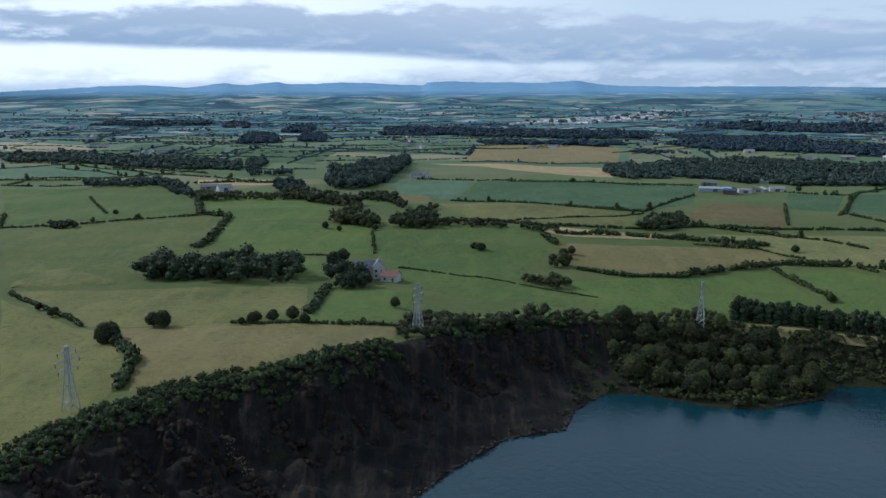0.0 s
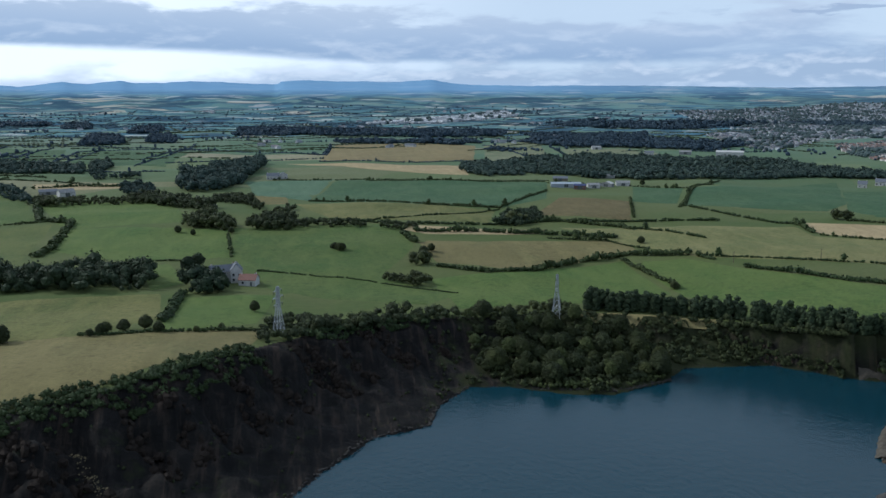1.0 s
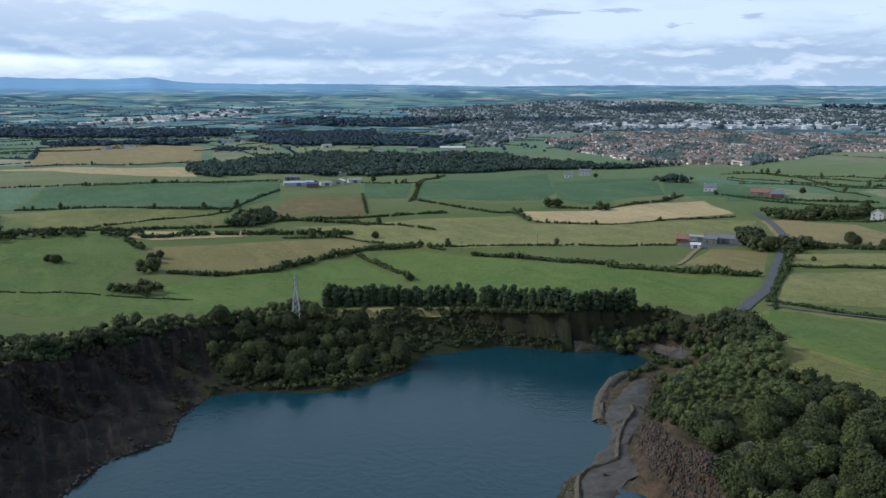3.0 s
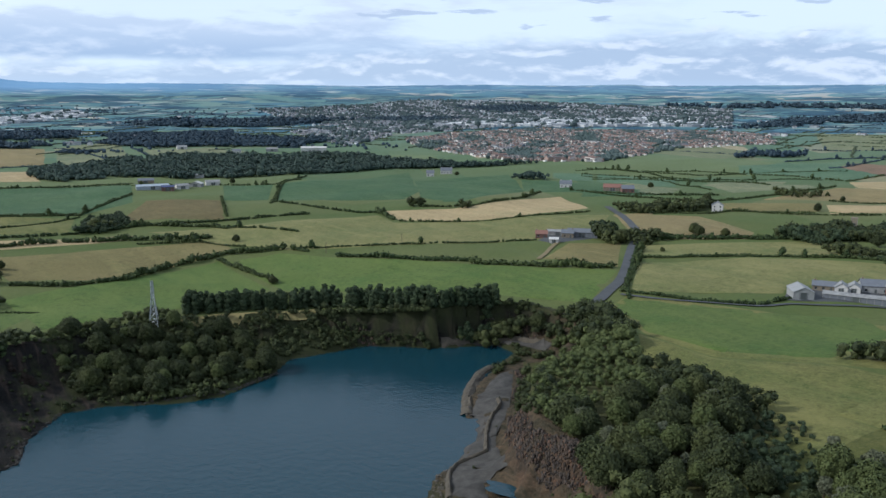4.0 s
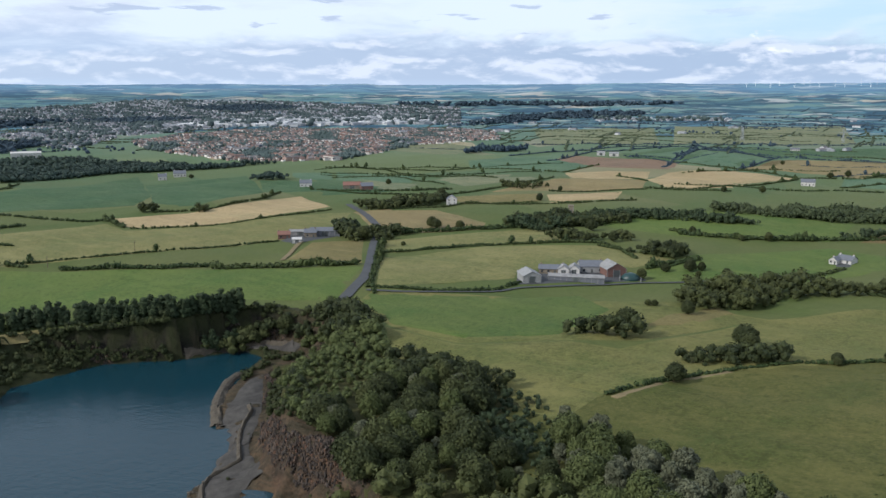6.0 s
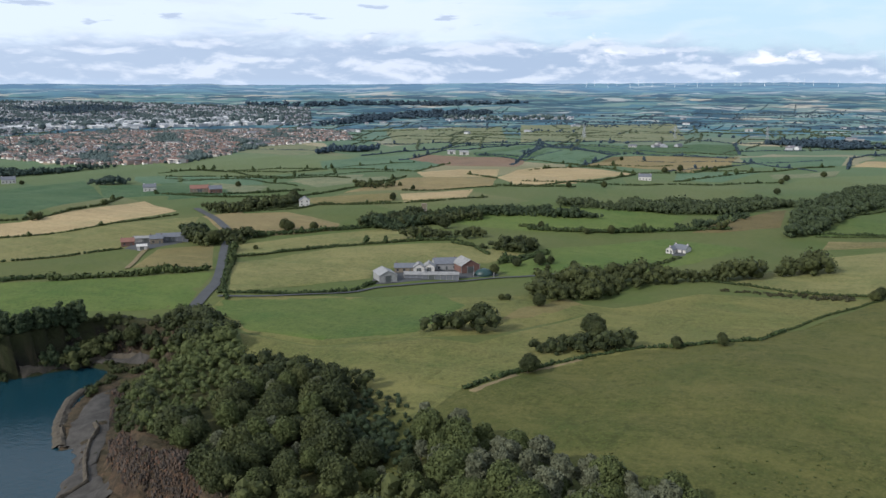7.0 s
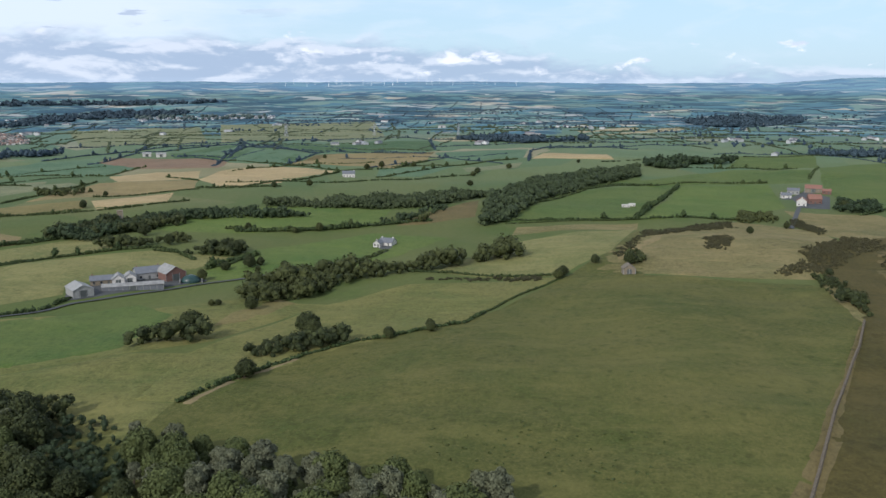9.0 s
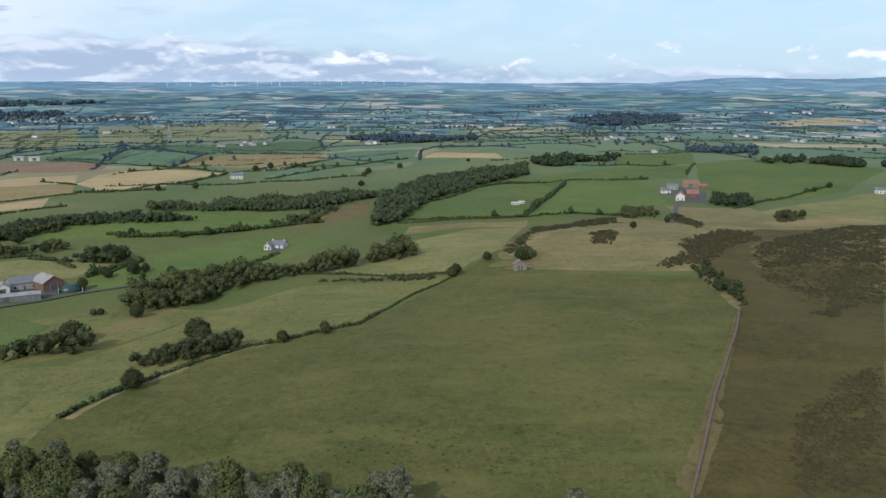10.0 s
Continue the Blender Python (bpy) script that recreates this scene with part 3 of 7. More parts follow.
# ---- ground, water, fields ----
def mesh_object(name, verts, faces, mats, parent=None, smooth=False):
    me = bpy.data.meshes.new(name)
    me.from_pydata(verts, [], faces)
    for mt in mats if isinstance(mats, (list, tuple)) else [mats]:
        me.materials.append(mt)
    if smooth:
        me.polygons.foreach_set("use_smooth", [True] * len(me.polygons))
    me.update()
    ob = new(name, me)
    ob.parent = parent
    return ob


def build_ground():
    az = np.radians(np.concatenate([np.arange(-34, 124, 0.3), np.arange(124, 326, 2.0)]))
    r = np.concatenate([np.linspace(25, 120, 16)[:-1], np.arange(120, 460, 2.2), np.geomspace(460, 2700, 190), np.linspace(2700, 4850, 90)[1:]])
    gx, gy = np.sin(az)[:, None] * r[None], np.cos(az)[:, None] * r[None]
    gz = ground_z(gx, gy)
    na, nr = gx.shape
    verts = np.stack([gx.ravel(), gy.ravel(), gz.ravel()], 1)
    verts = np.vstack([verts, [[0, 0, float(ground_z(0.0, 0.0))]]])
    i, j = np.meshgrid(np.arange(na), np.arange(nr - 1), indexing="ij")
    i2 = (i + 1) % na
    quads = np.stack([i * nr + j, i * nr + j + 1, i2 * nr + j + 1, i2 * nr + j], -1).reshape(-1, 4)[:, ::-1]
    me = bpy.data.meshes.new("ground")
    tris = [(na * nr, k * nr, ((k + 1) % na) * nr) for k in range(na)]
    nq, ntri = len(quads), len(tris)
    me.vertices.add(len(verts))
    me.vertices.foreach_set("co", verts.ravel())
    me.loops.add(nq * 4 + ntri * 3)
    me.loops.foreach_set("vertex_index", np.concatenate([quads.ravel(), np.array(tris)[:, ::-1].ravel()]).astype(np.int32))
    me.polygons.add(nq + ntri)
    me.polygons.foreach_set("loop_start", np.concatenate([np.arange(nq) * 4, nq * 4 + np.arange(ntri) * 3]).astype(np.int32))
    me.polygons.foreach_set("use_smooth", np.ones(nq + ntri, bool))
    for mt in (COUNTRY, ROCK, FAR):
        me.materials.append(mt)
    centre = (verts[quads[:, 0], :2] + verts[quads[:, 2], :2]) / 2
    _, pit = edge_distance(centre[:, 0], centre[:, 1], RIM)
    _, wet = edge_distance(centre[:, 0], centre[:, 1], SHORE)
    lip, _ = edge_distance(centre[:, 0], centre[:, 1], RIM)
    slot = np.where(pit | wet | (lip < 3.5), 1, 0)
    # from about two kilometres on, the hazed FAR material takes over
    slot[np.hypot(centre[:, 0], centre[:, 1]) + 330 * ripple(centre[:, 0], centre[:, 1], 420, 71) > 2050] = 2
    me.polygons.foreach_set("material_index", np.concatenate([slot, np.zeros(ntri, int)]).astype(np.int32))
    me.update(calc_edges=True)
    return tagged(new("ground", me), "open green farmland round a flooded quarry", "ground", kind="structure")


build_ground()

cx, cy = np.mean([p[0] for p in SHORE]), np.mean([p[1] for p in SHORE])
lake_edge = [(cx + (x - cx) * 1.08, cy + (y - cy) * 1.08, WATER) for x, y in SHORE]
bm = bmesh.new()
bm.faces.new([bm.verts.new(p) for p in lake_edge])
bmesh.ops.triangulate(bm, faces=bm.faces[:])
me = bpy.data.meshes.new("water")
bm.to_mesh(me)
bm.free()
me.materials.append(WATER_MAT)
tagged(new("water", me), "dark blue still water filling the old quarry", "lake", kind="structure")

FIELD_WORDS = {
    "olive": "olive-green grazed pasture with dry patches", "pasture": "green grazed pasture with worn patches",
    "green": "green pasture between hedges", "lime": "bright green mown grass field",
    "deep": "deep green grass field", "meadow": "pale yellow-green meadow", "hay": "pale cut hay meadow",
    "straw": "straw-coloured stubble field after harvest", "tan": "tan field of ripe grass", "red": "reddish ploughed field",
    "brown": "rough brown grass field", "rough": "rough hummocky grazing with pale grass",
    "cool": "green pasture between hedges with painted distance haze", "coolpale": "pale green meadow between hedges with painted distance haze",
    "hazestraw": "stubble field far across the valley, paled by painted haze",
    "under": "dark olive ground on the floor of the wood",
    "sheep": "wide olive-green hill pasture grazed short", "moor": "brown moor grass behind a stone wall",
}
field_count = 0
field_outlines = []


def inside(x, y, outline):
    hit = False
    for (ax, ay), (bx, by) in zip(outline, outline[1:] + outline[:1]):
        if (ay > y) != (by > y) and x < (bx - ax) * (y - ay) / (by - ay) + ax:
            hit = not hit
    return hit


def drape(name, outline, step, lift, mat):
    """A sheet that follows the ground inside an outline."""
    bm = bmesh.new()
    bm.faces.new([bm.verts.new((x, y, 0)) for x, y in outline])
    bmesh.ops.triangulate(bm, faces=bm.faces[:])
    for axis in (0, 1):
        lo, hi = min(p[axis] for p in outline), max(p[axis] for p in outline)
        for k in range(math.ceil(lo / step), math.floor(hi / step) + 1):
            co, no = [0, 0, 0], [0, 0, 0]
            co[axis], no[axis] = k * step, 1
            bmesh.ops.bisect_plane(bm, geom=bm.verts[:] + bm.edges[:] + bm.faces[:], plane_co=co, plane_no=no)
    xs, ys = np.array([v.co.x for v in bm.verts]), np.array([v.co.y for v in bm.verts])
    for v, z in zip(bm.verts, ground_z(xs, ys)):
        v.co.z = z + (0.03 if v.is_boundary else lift)  # the rim runs down into the ground
    bmesh.ops.recalc_face_normals(bm, faces=bm.faces[:])
    if sum(f.normal.z for f in bm.faces) < 0:
        bmesh.ops.reverse_faces(bm, faces=bm.faces[:])
    for f in bm.faces:
        f.smooth = True
    me = bpy.data.meshes.new(name)
    bm.to_mesh(me)
    bm.free()
    me.materials.append(mat)
    return new(name, me)


def field(kind, outline):
    global field_count
    field_count += 1
    rng = random.Random(field_count)
    # boundaries wander a little, as old hedge banks do
    pts = []
    for (ax, ay), (bx, by) in zip(outline, outline[1:] + outline[:1]):
        n = max(1, int(math.hypot(bx - ax, by - ay) / 40))
        for k in range(n):
            w = 0.0 if k == 0 else 1.2
            pts.append((ax + (bx - ax) * k / n + rng.uniform(-w, w), ay + (by - ay) * k / n + rng.uniform(-w, w)))
    r = math.hypot(sum(p[0] for p in pts) / len(pts), sum(p[1] for p in pts) / len(pts))
    mx, my = sum(p[0] for p in outline) / len(outline), sum(p[1] for p in outline) / len(outline)
    below = sum(inside(mx, my, earlier) for earlier in field_outlines)
    field_outlines.append(outline)
    ob = drape("field", pts, min(60, max(6.5, r / 52)), 0.06 + r * 0.0003 + field_count * 0.001 + below * 0.16, FIELD_MATS[kind])
    tagged(ob, FIELD_WORDS[kind], "field", kind="structure")



field("olive", [(-214, 400), (-154, 341), (-136, 333), (-110, 280), (-103, 256), (-106, 237), (-120, 216)])
field("hay", [(-132, 336), (-65, 332), (-16, 339), (-20, 312), (-70, 261), (-98, 253), (-106, 280)])
field("olive", [(-218, 418), (-69, 423), (-59, 355), (-85, 330), (-146, 341), (-187, 378)])
field("lime", [(-63, 413), (-13, 418), (-20, 352), (-55, 332)])
field("pasture", [(-318, 601), (-183, 665), (-163, 531), (-161, 436), (-221, 423)])
field("olive", [(-243, 495), (-161, 436), (-221, 423)])
field("green", [(-452, 870), (-266, 879), (-198, 678), (-332, 637)])
field("lime", [(-235, 812), (-118, 789), (-80, 645), (-164, 636), (-180, 665)])
field("lime", [(-169, 637), (-49, 613), (-43, 517), (-102, 513), (-154, 549)])
field("lime", [(-92, 497), (-76, 499), (-60, 454), (-75, 432)])
field("green", [(-47, 612), (71, 603), (70, 528), (43, 460), (77, 409), (58, 390), (-13, 421), (-27, 468), (-42, 517)])
field("hay", [(74, 545), (217, 547), (215, 516), (125, 465), (79, 491)])
field("lime", [(69, 448), (125, 465), (195, 490), (191, 409), (139, 394), (72, 380)])
field("lime", [(200, 485), (234, 483), (253, 451), (353, 311), (293, 275), (269, 313), (195, 402)])
field("deep", [(39, 953), (264, 888), (224, 752), (169, 708), (8, 772)])
field("cool", [(-60, 962), (39, 969), (8, 783), (-40, 811)])
field("hay", [(-46, 811), (-13, 812), (-10, 755), (-37, 748)])
field("tan", [(70, 1608), (319, 1538), (249, 1205), (29, 1210)])
field("straw", [(-19, 1168), (120, 1163), (216, 1120), (197, 982), (134, 1027)])
field("straw", [(69, 581), (81, 600), (176, 587), (160, 569), (83, 569)])
field("olive", [(-5, 756), (106, 735), (162, 696), (141, 625), (24, 628)])
field("hazestraw", [(-855, 1650), (-659, 1572), (-580, 1416), (-724, 1395)])
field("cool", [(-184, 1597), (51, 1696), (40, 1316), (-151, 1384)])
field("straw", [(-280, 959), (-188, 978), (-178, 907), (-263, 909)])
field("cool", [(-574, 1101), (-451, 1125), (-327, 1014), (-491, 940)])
field("deep", [(-573, 1623), (-377, 1483), (-340, 1269), (-531, 1303)])
field("deep", [(-349, 1491), (-173, 1418), (-173, 1161), (-319, 1253)])
field("meadow", [(187, 598), (366, 578), (355, 538), (503, 478), (517, 466), (427, 400), (389, 414), (242, 482), (225, 517)])
field("straw", [(378, 593), (434, 566), (564, 571), (530, 502), (427, 503), (366, 547)])
field("hay", [(346, 364), (395, 391), (426, 373), (360, 317)])
field("deep", [(536, 770), (676, 773), (572, 629), (444, 580), (449, 636)])
field("deep", [(388, 802), (588, 857), (466, 662), (430, 635), (328, 689)])
field("brown", [(182, 657), (236, 753), (295, 731), (254, 623)])
field("deep", [(298, 730), (340, 834), (384, 808), (333, 712)])
field("tan", [(519, 465), (554, 453), (495, 404), (498, 433)])
field("cool", [(-134, 1709), (57, 1667), (40, 1322), (-110, 1375)])
field("deep", [(779, 766), (705, 679), (719, 606), (642, 519), (580, 559)])
field("tan", [(524, 467), (565, 415), (534, 345), (503, 330), (463, 364), (460, 392)])
field("meadow", [(435, 363), (535, 295), (498, 239), (457, 299), (390, 328)])
field("meadow", [(381, 320), (451, 291), (489, 231), (475, 175), (445, 187), (435, 208), (401, 237), (383, 229), (322, 274)])
field("olive", [(295, 264), (315, 271), (344, 212), (380, 139), (377, 95), (307, 124), (268, 186), (271, 221)])
field("green", [(298, 265), (311, 269), (339, 215), (371, 184), (350, 156), (299, 153), (275, 186), (274, 223)])
field("hay", [(642, 459), (709, 393), (661, 369), (606, 415)])
field("straw", [(704, 387), (763, 337), (702, 317), (651, 354)])
field("tan", [(692, 443), (829, 447), (894, 365), (791, 328)])
field("straw", [(935, 490), (1000, 406), (908, 371), (841, 434)])
field("straw", [(902, 367), (986, 378), (1084, 331), (849, 258), (826, 289)])
field("red", [(1072, 584), (1154, 598), (1164, 432), (1036, 397), (1012, 485)])
field("deep", [(1267, 564), (1483, 525), (1151, 442), (1165, 510)])
field("deep", [(1359, 472), (1499, 461), (1182, 362), (1153, 428)])
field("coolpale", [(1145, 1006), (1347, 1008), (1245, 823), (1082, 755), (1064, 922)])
field("hazestraw", [(1303, 1028), (1323, 887), (1254, 829), (1313, 969)])
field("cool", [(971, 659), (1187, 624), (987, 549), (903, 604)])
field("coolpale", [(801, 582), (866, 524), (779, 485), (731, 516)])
field("lime", [(590, 290), (680, 218), (666, 113), (594, 115), (560, 196), (558, 248)])
field("lime", [(438, 180), (499, 171), (570, 110), (551, 55), (495, 78), (452, 105), (422, 164)])
field("straw", [(1230, 6), (1334, -12), (1333, -110), (1235, -112)])
field("green", [(616, 20), (819, -24), (880, -108), (662, -83)])
field("green", [(871, -41), (1020, -124), (898, -110)])
field("brown", [(598, 99), (753, 49), (647, 45), (605, 80)])
field("rough", [(569, 15), (600, 12), (636, -77), (607, -73)])
field("meadow", [(439, 52), (537, 17), (606, -71), (490, -45), (433, -14), (434, 37)])
field("sheep", [(240, 109), (310, 54), (335, 27), (428, -16), (490, -45), (613, -75), (426, -56), (372, 8), (287, 50)])
field("olive", [(377, 95), (411, 62), (431, -15), (339, 28), (317, 53), (272, 91), (241, 107), (242, 124), (289, 129)])
field("hay", [(324, 134), (349, 133), (385, 120), (377, 109), (341, 119)])
field("olive", [(270, 225), (267, 185), (290, 149), (292, 125), (242, 123), (240, 107), (206, 110), (226, 145), (237, 194)])
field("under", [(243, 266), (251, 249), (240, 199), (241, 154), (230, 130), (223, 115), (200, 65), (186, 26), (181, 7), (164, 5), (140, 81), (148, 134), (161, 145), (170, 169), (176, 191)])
field("sheep", [(238, 111), (267, 100), (296, 79), (314, 55), (341, 27), (380, 4), (428, -22), (424, -71), (408, -136), (344, -131), (304, -115), (183, -62), (133, -37), (144, 100), (211, 134)])
field("moor", [(344, -132), (390, -179), (395, -222), (130, -79), (133, -38), (183, -62), (304, -115)])
field("rough", [(436, -28), (508, -50), (572, -76), (651, -152), (593, -195), (530, -189), (419, -136), (425, -71)])
field("lime", [(648, -83), (894, -149), (924, -245), (736, -211), (662, -155)])
field("green", [(621, 22), (841, -43), (901, -142), (651, -82)])
field("green", [(863, -38), (1070, -233), (1091, -340), (946, -294)])
field("green", [(1132, -360), (1241, -486), (1049, -574), (824, -415), (724, -277), (863, -282)])
field("hazestraw", [(2544, -989), (2769, -1316), (2548, -1349), (2347, -1212), (2241, -962)])
field("green", [(1319, -304), (1403, -436), (1122, -359), (1090, -237)])
field("meadow", [(686, -267), (837, -460), (611, -338), (616, -278)])
field("hazestraw", [(1579, -606), (1521, -828), (1424, -775), (1492, -583)])
field("hazestraw", [(1824, -92), (2278, -371), (2145, -364), (1868, -156)])
field("hazestraw", [(1707, 217), (1769, 121), (1650, 123)])
field("rough", [(407, -136), (596, -216), (645, -282), (611, -338), (386, -217), (383, -176), (342, -130)])
field("brown", [(183, -61), (291, -107), (336, -127), (340, -131), (304, -116), (183, -65)])
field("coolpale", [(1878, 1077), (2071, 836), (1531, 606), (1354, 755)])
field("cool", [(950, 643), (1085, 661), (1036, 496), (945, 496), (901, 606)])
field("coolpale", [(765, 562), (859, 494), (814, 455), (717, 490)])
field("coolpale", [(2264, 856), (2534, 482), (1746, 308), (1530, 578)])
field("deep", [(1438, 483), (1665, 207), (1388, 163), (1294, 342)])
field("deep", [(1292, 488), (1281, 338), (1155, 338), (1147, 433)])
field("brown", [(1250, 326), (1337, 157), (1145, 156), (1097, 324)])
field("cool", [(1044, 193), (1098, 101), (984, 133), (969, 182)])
field("hazestraw", [(1731, 221), (1613, 81), (1619, 181)])
field("hazestraw", [(2037, -96), (2268, -264), (2129, -248), (1991, -105)])
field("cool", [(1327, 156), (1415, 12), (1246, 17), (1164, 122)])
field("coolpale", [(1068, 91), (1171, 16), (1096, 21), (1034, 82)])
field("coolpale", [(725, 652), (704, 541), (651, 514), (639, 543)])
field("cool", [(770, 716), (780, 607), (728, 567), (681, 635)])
field("deep", [(637, 708), (683, 644), (604, 567), (571, 629)])
field("cool", [(743, 765), (764, 719), (704, 660), (666, 683)])
field("rough", [(715, -203), (713, -277), (622, -281), (531, -197), (588, -194)])
field("tan", [(444, -38), (487, -48), (548, -76), (593, -99), (522, -76), (467, -53)])
field("brown", [(502, -193), (556, -260), (611, -338), (508, -283), (446, -191), (400, -153)])
field("tan", [(626, -240), (657, -324), (641, -355), (604, -335), (610, -276)])
field("coolpale", [(335, 1539), (457, 1596), (358, 1192), (260, 1179)])
field("cool", [(763, 1579), (920, 1624), (763, 1306), (648, 1297)])
field("coolpale", [(438, 1393), (561, 1387), (536, 1277), (406, 1261)])
field("cool", [(408, 1139), (524, 1102), (480, 1010), (383, 1027)])
field("cool", [(1195, 525), (1412, 498), (1188, 439)])
field("cool", [(1168, 442), (1391, 468), (1278, 326), (1123, 351), (1130, 409)])
field("deep", [(1488, 488), (1589, 200), (1408, 166), (1323, 338)])
field("tan", [(1126, 334), (1271, 299), (1301, 159), (1178, 149), (1051, 175)])
field("straw", [(952, 361), (1080, 338), (1012, 234), (926, 268), (946, 328)])
field("straw", [(900, 371), (939, 325), (906, 255), (823, 286), (811, 312)])
field("brown", [(184, -59), (192, -60), (212, -71), (243, -85), (291, -107), (333, -126), (333, -127), (280, -105), (227, -82), (197, -69), (184, -63)])
field("moor", [(483, -146), (570, -223), (623, -344), (280, -160), (280, -111), (344, -133), (417, -142)])

# ---- hedges, woods, trees ----
def leaf_cloud(rng, centres, radii, count, size, verts, faces, squash=1.0, jitter=0.42):
    """Small bent leaf sprays over the lobes of a crown."""
    k = len(centres)
    pick = rng.choice(k, count, p=radii ** 2 / np.sum(radii ** 2))
    d = rng.normal(size=(count, 3))
    d[:, 2] = np.abs(d[:, 2]) * 1.1 - 0.35
    d /= np.linalg.norm(d, axis=1)[:, None]
    c = centres[pick] + d * (radii[pick] * rng.uniform(0.78, 1.08, count))[:, None] * np.array([1, 1, squash])
    n = d + rng.normal(size=(count, 3)) * jitter
    n /= np.linalg.norm(n, axis=1)[:, None]
    a = np.cross(n, rng.normal(size=(count, 3)))
    a /= np.linalg.norm(a, axis=1)[:, None]
    b = np.cross(n, a)
    s = (size * rng.uniform(0.55, 1.35, count))[:, None]
    base = len(verts)
    quad = np.stack([c + a * s, c + b * s * 0.8 - n * s * 0.25, c - a * s, c - b * s * 0.8 - n * s * 0.2], 1).reshape(-1, 3)
    verts.extend(map(tuple, quad))
    faces.extend((base + 4 * i, base + 4 * i + 1, base + 4 * i + 2, base + 4 * i + 3) for i in range(count))


ICO = bmesh.new()
bmesh.ops.create_icosphere(ICO, subdivisions=1, radius=1.0)
ICO_V = np.array([v.co[:] for v in ICO.verts])
ICO_F = [[v.index for v in f.verts] for f in ICO.faces]
ICO.free()


def core(centre, radius, verts, faces, rng, squash=1.0):
    base = len(verts)
    v = ICO_V * (radius * rng.uniform(0.8, 1.1, (len(ICO_V), 1))) * np.array([1, 1, squash]) + centre
    verts.extend(map(tuple, v))
    faces.extend(tuple(base + i for i in f) for f in ICO_F)


def limb(verts, faces, a, b, ra, rb, sides=6):
    a, b = np.array(a, float), np.array(b, float)
    d = (b - a) / np.linalg.norm(b - a)
    u = np.cross(d, (0.3, 0.9, 0.1))
    u /= np.linalg.norm(u)
    w = np.cross(d, u)
    base = len(verts)
    for p, r in ((a, ra), (b, rb)):
        for i in range(sides):
            t = 6.2832 * i / sides
            verts.append(tuple(p + (u * math.cos(t) + w * math.sin(t)) * r))
    for i in range(sides):
        j = (i + 1) % sides
        faces.append((base + i, base + j, base + sides + j, base + sides + i))
    faces.append(tuple(base + sides + i for i in range(sides)))


def tree_model(kind, height, radius, seed, sprays, upright=False):
    """A tree at the origin: tapered trunk with limbs, and a lobed crown of leaf sprays."""
    rng = np.random.RandomState(seed)
    root = new("tree")
    tv, tf = [], []
    lean = rng.normal(size=2) * 0.04 * height
    fork = height * 0.35
    limb(tv, tf, (0, 0, -0.6), (lean[0] * 0.4, lean[1] * 0.4, fork), height * 0.028, height * 0.02)
    # one broad dome with smaller lobes standing out of it
    n = 22 if not upright else 14
    mid, tall = height * (0.46 if not upright else 0.5), height * (0.44 if not upright else 0.46)
    core_r = radius * (0.8 if not upright else 0.62)
    centres = [(lean[0], lean[1], mid), (lean[0], lean[1], mid + tall * 0.38), (lean[0], lean[1], mid - tall * 0.3)]
    radii = [core_r, core_r * 0.85, core_r * 0.85]
    for i in range(n):
        t, w = 2.4 * i + rng.uniform(-0.3, 0.3), (i + 0.5) / n * 1.5 - 0.55
        out = core_r * math.sqrt(max(0.05, 1 - w * w)) * rng.uniform(0.74, 0.94)
        c = (lean[0] + math.cos(t) * out, lean[1] + math.sin(t) * out, mid + tall * 0.75 * w)
        centres.append(c)
        radii.append(radius * rng.uniform(0.17, 0.29))
        if i % 2:
            limb(tv, tf, (lean[0] * 0.4, lean[1] * 0.4, fork * rng.uniform(0.7, 1)), c, height * 0.012, height * 0.004, 4)
    mesh_object("trunk", tv, tf, BARK, root)
    cv, cf = [], []
    centres, radii = np.array(centres), np.array(radii)
    for c, r in zip(centres, radii):
        core(c, r * 0.8, cv, cf, rng)
    leaf_cloud(rng, centres, radii, sprays, radius * 0.058, cv, cf)
    mesh_object("crown", cv, cf, LEAF[kind], root)
    return root


TREE_WORDS = {
    "green": "full green broadleaf tree in summer leaf", "dark": "dark green tree in a dense stand",
    "pale": "silvery grey-green willow at the wood's edge", "yellow": "yellowish-green sallow tree in full leaf",
    "gorse": "low dark gorse bush on rough ground",
}
MODELS = {}
used_models = set()


def models(kind):
    if kind not in MODELS:
        if kind == "gorse":
            MODELS[kind] = [tree_model(kind, 3.2, 2.6, 900 + i, 260) for i in range(3)]
        else:
            base = {"green": 100, "dark": 200, "pale": 300, "yellow": 400}[kind]
            MODELS[kind] = [tree_model(kind, 10.0, 5.6 if kind in ("green", "dark") else 4.4 if kind == "yellow" else 3.6, base + i, 3600, kind == "pale") for i in range(4)]
        for m in MODELS[kind]:
            tagged(m, TREE_WORDS[kind], "bush" if kind == "gorse" else "tree", "trees and bushes")
    return MODELS[kind]


def plant(kind, x, y, size, rng):
    """One tree or bush: size is the height over that of the model."""
    pool = models(kind)
    src = pool[rng.randrange(len(pool))]
    z = float(ground_z(x, y))
    wide = size * rng.uniform(0.9, 1.15)
    m = Matrix.Translation((x, y, z)) @ Matrix.Rotation(rng.uniform(0, 6.28), 4, "Z") @ Matrix.Diagonal((wide, wide, size, 1))
    if src.name not in used_models:
        used_models.add(src.name)
        src.matrix_basis = m
        return src
    made = copy_thing(src, Matrix.Identity(4))
    made.matrix_basis = m
    return made


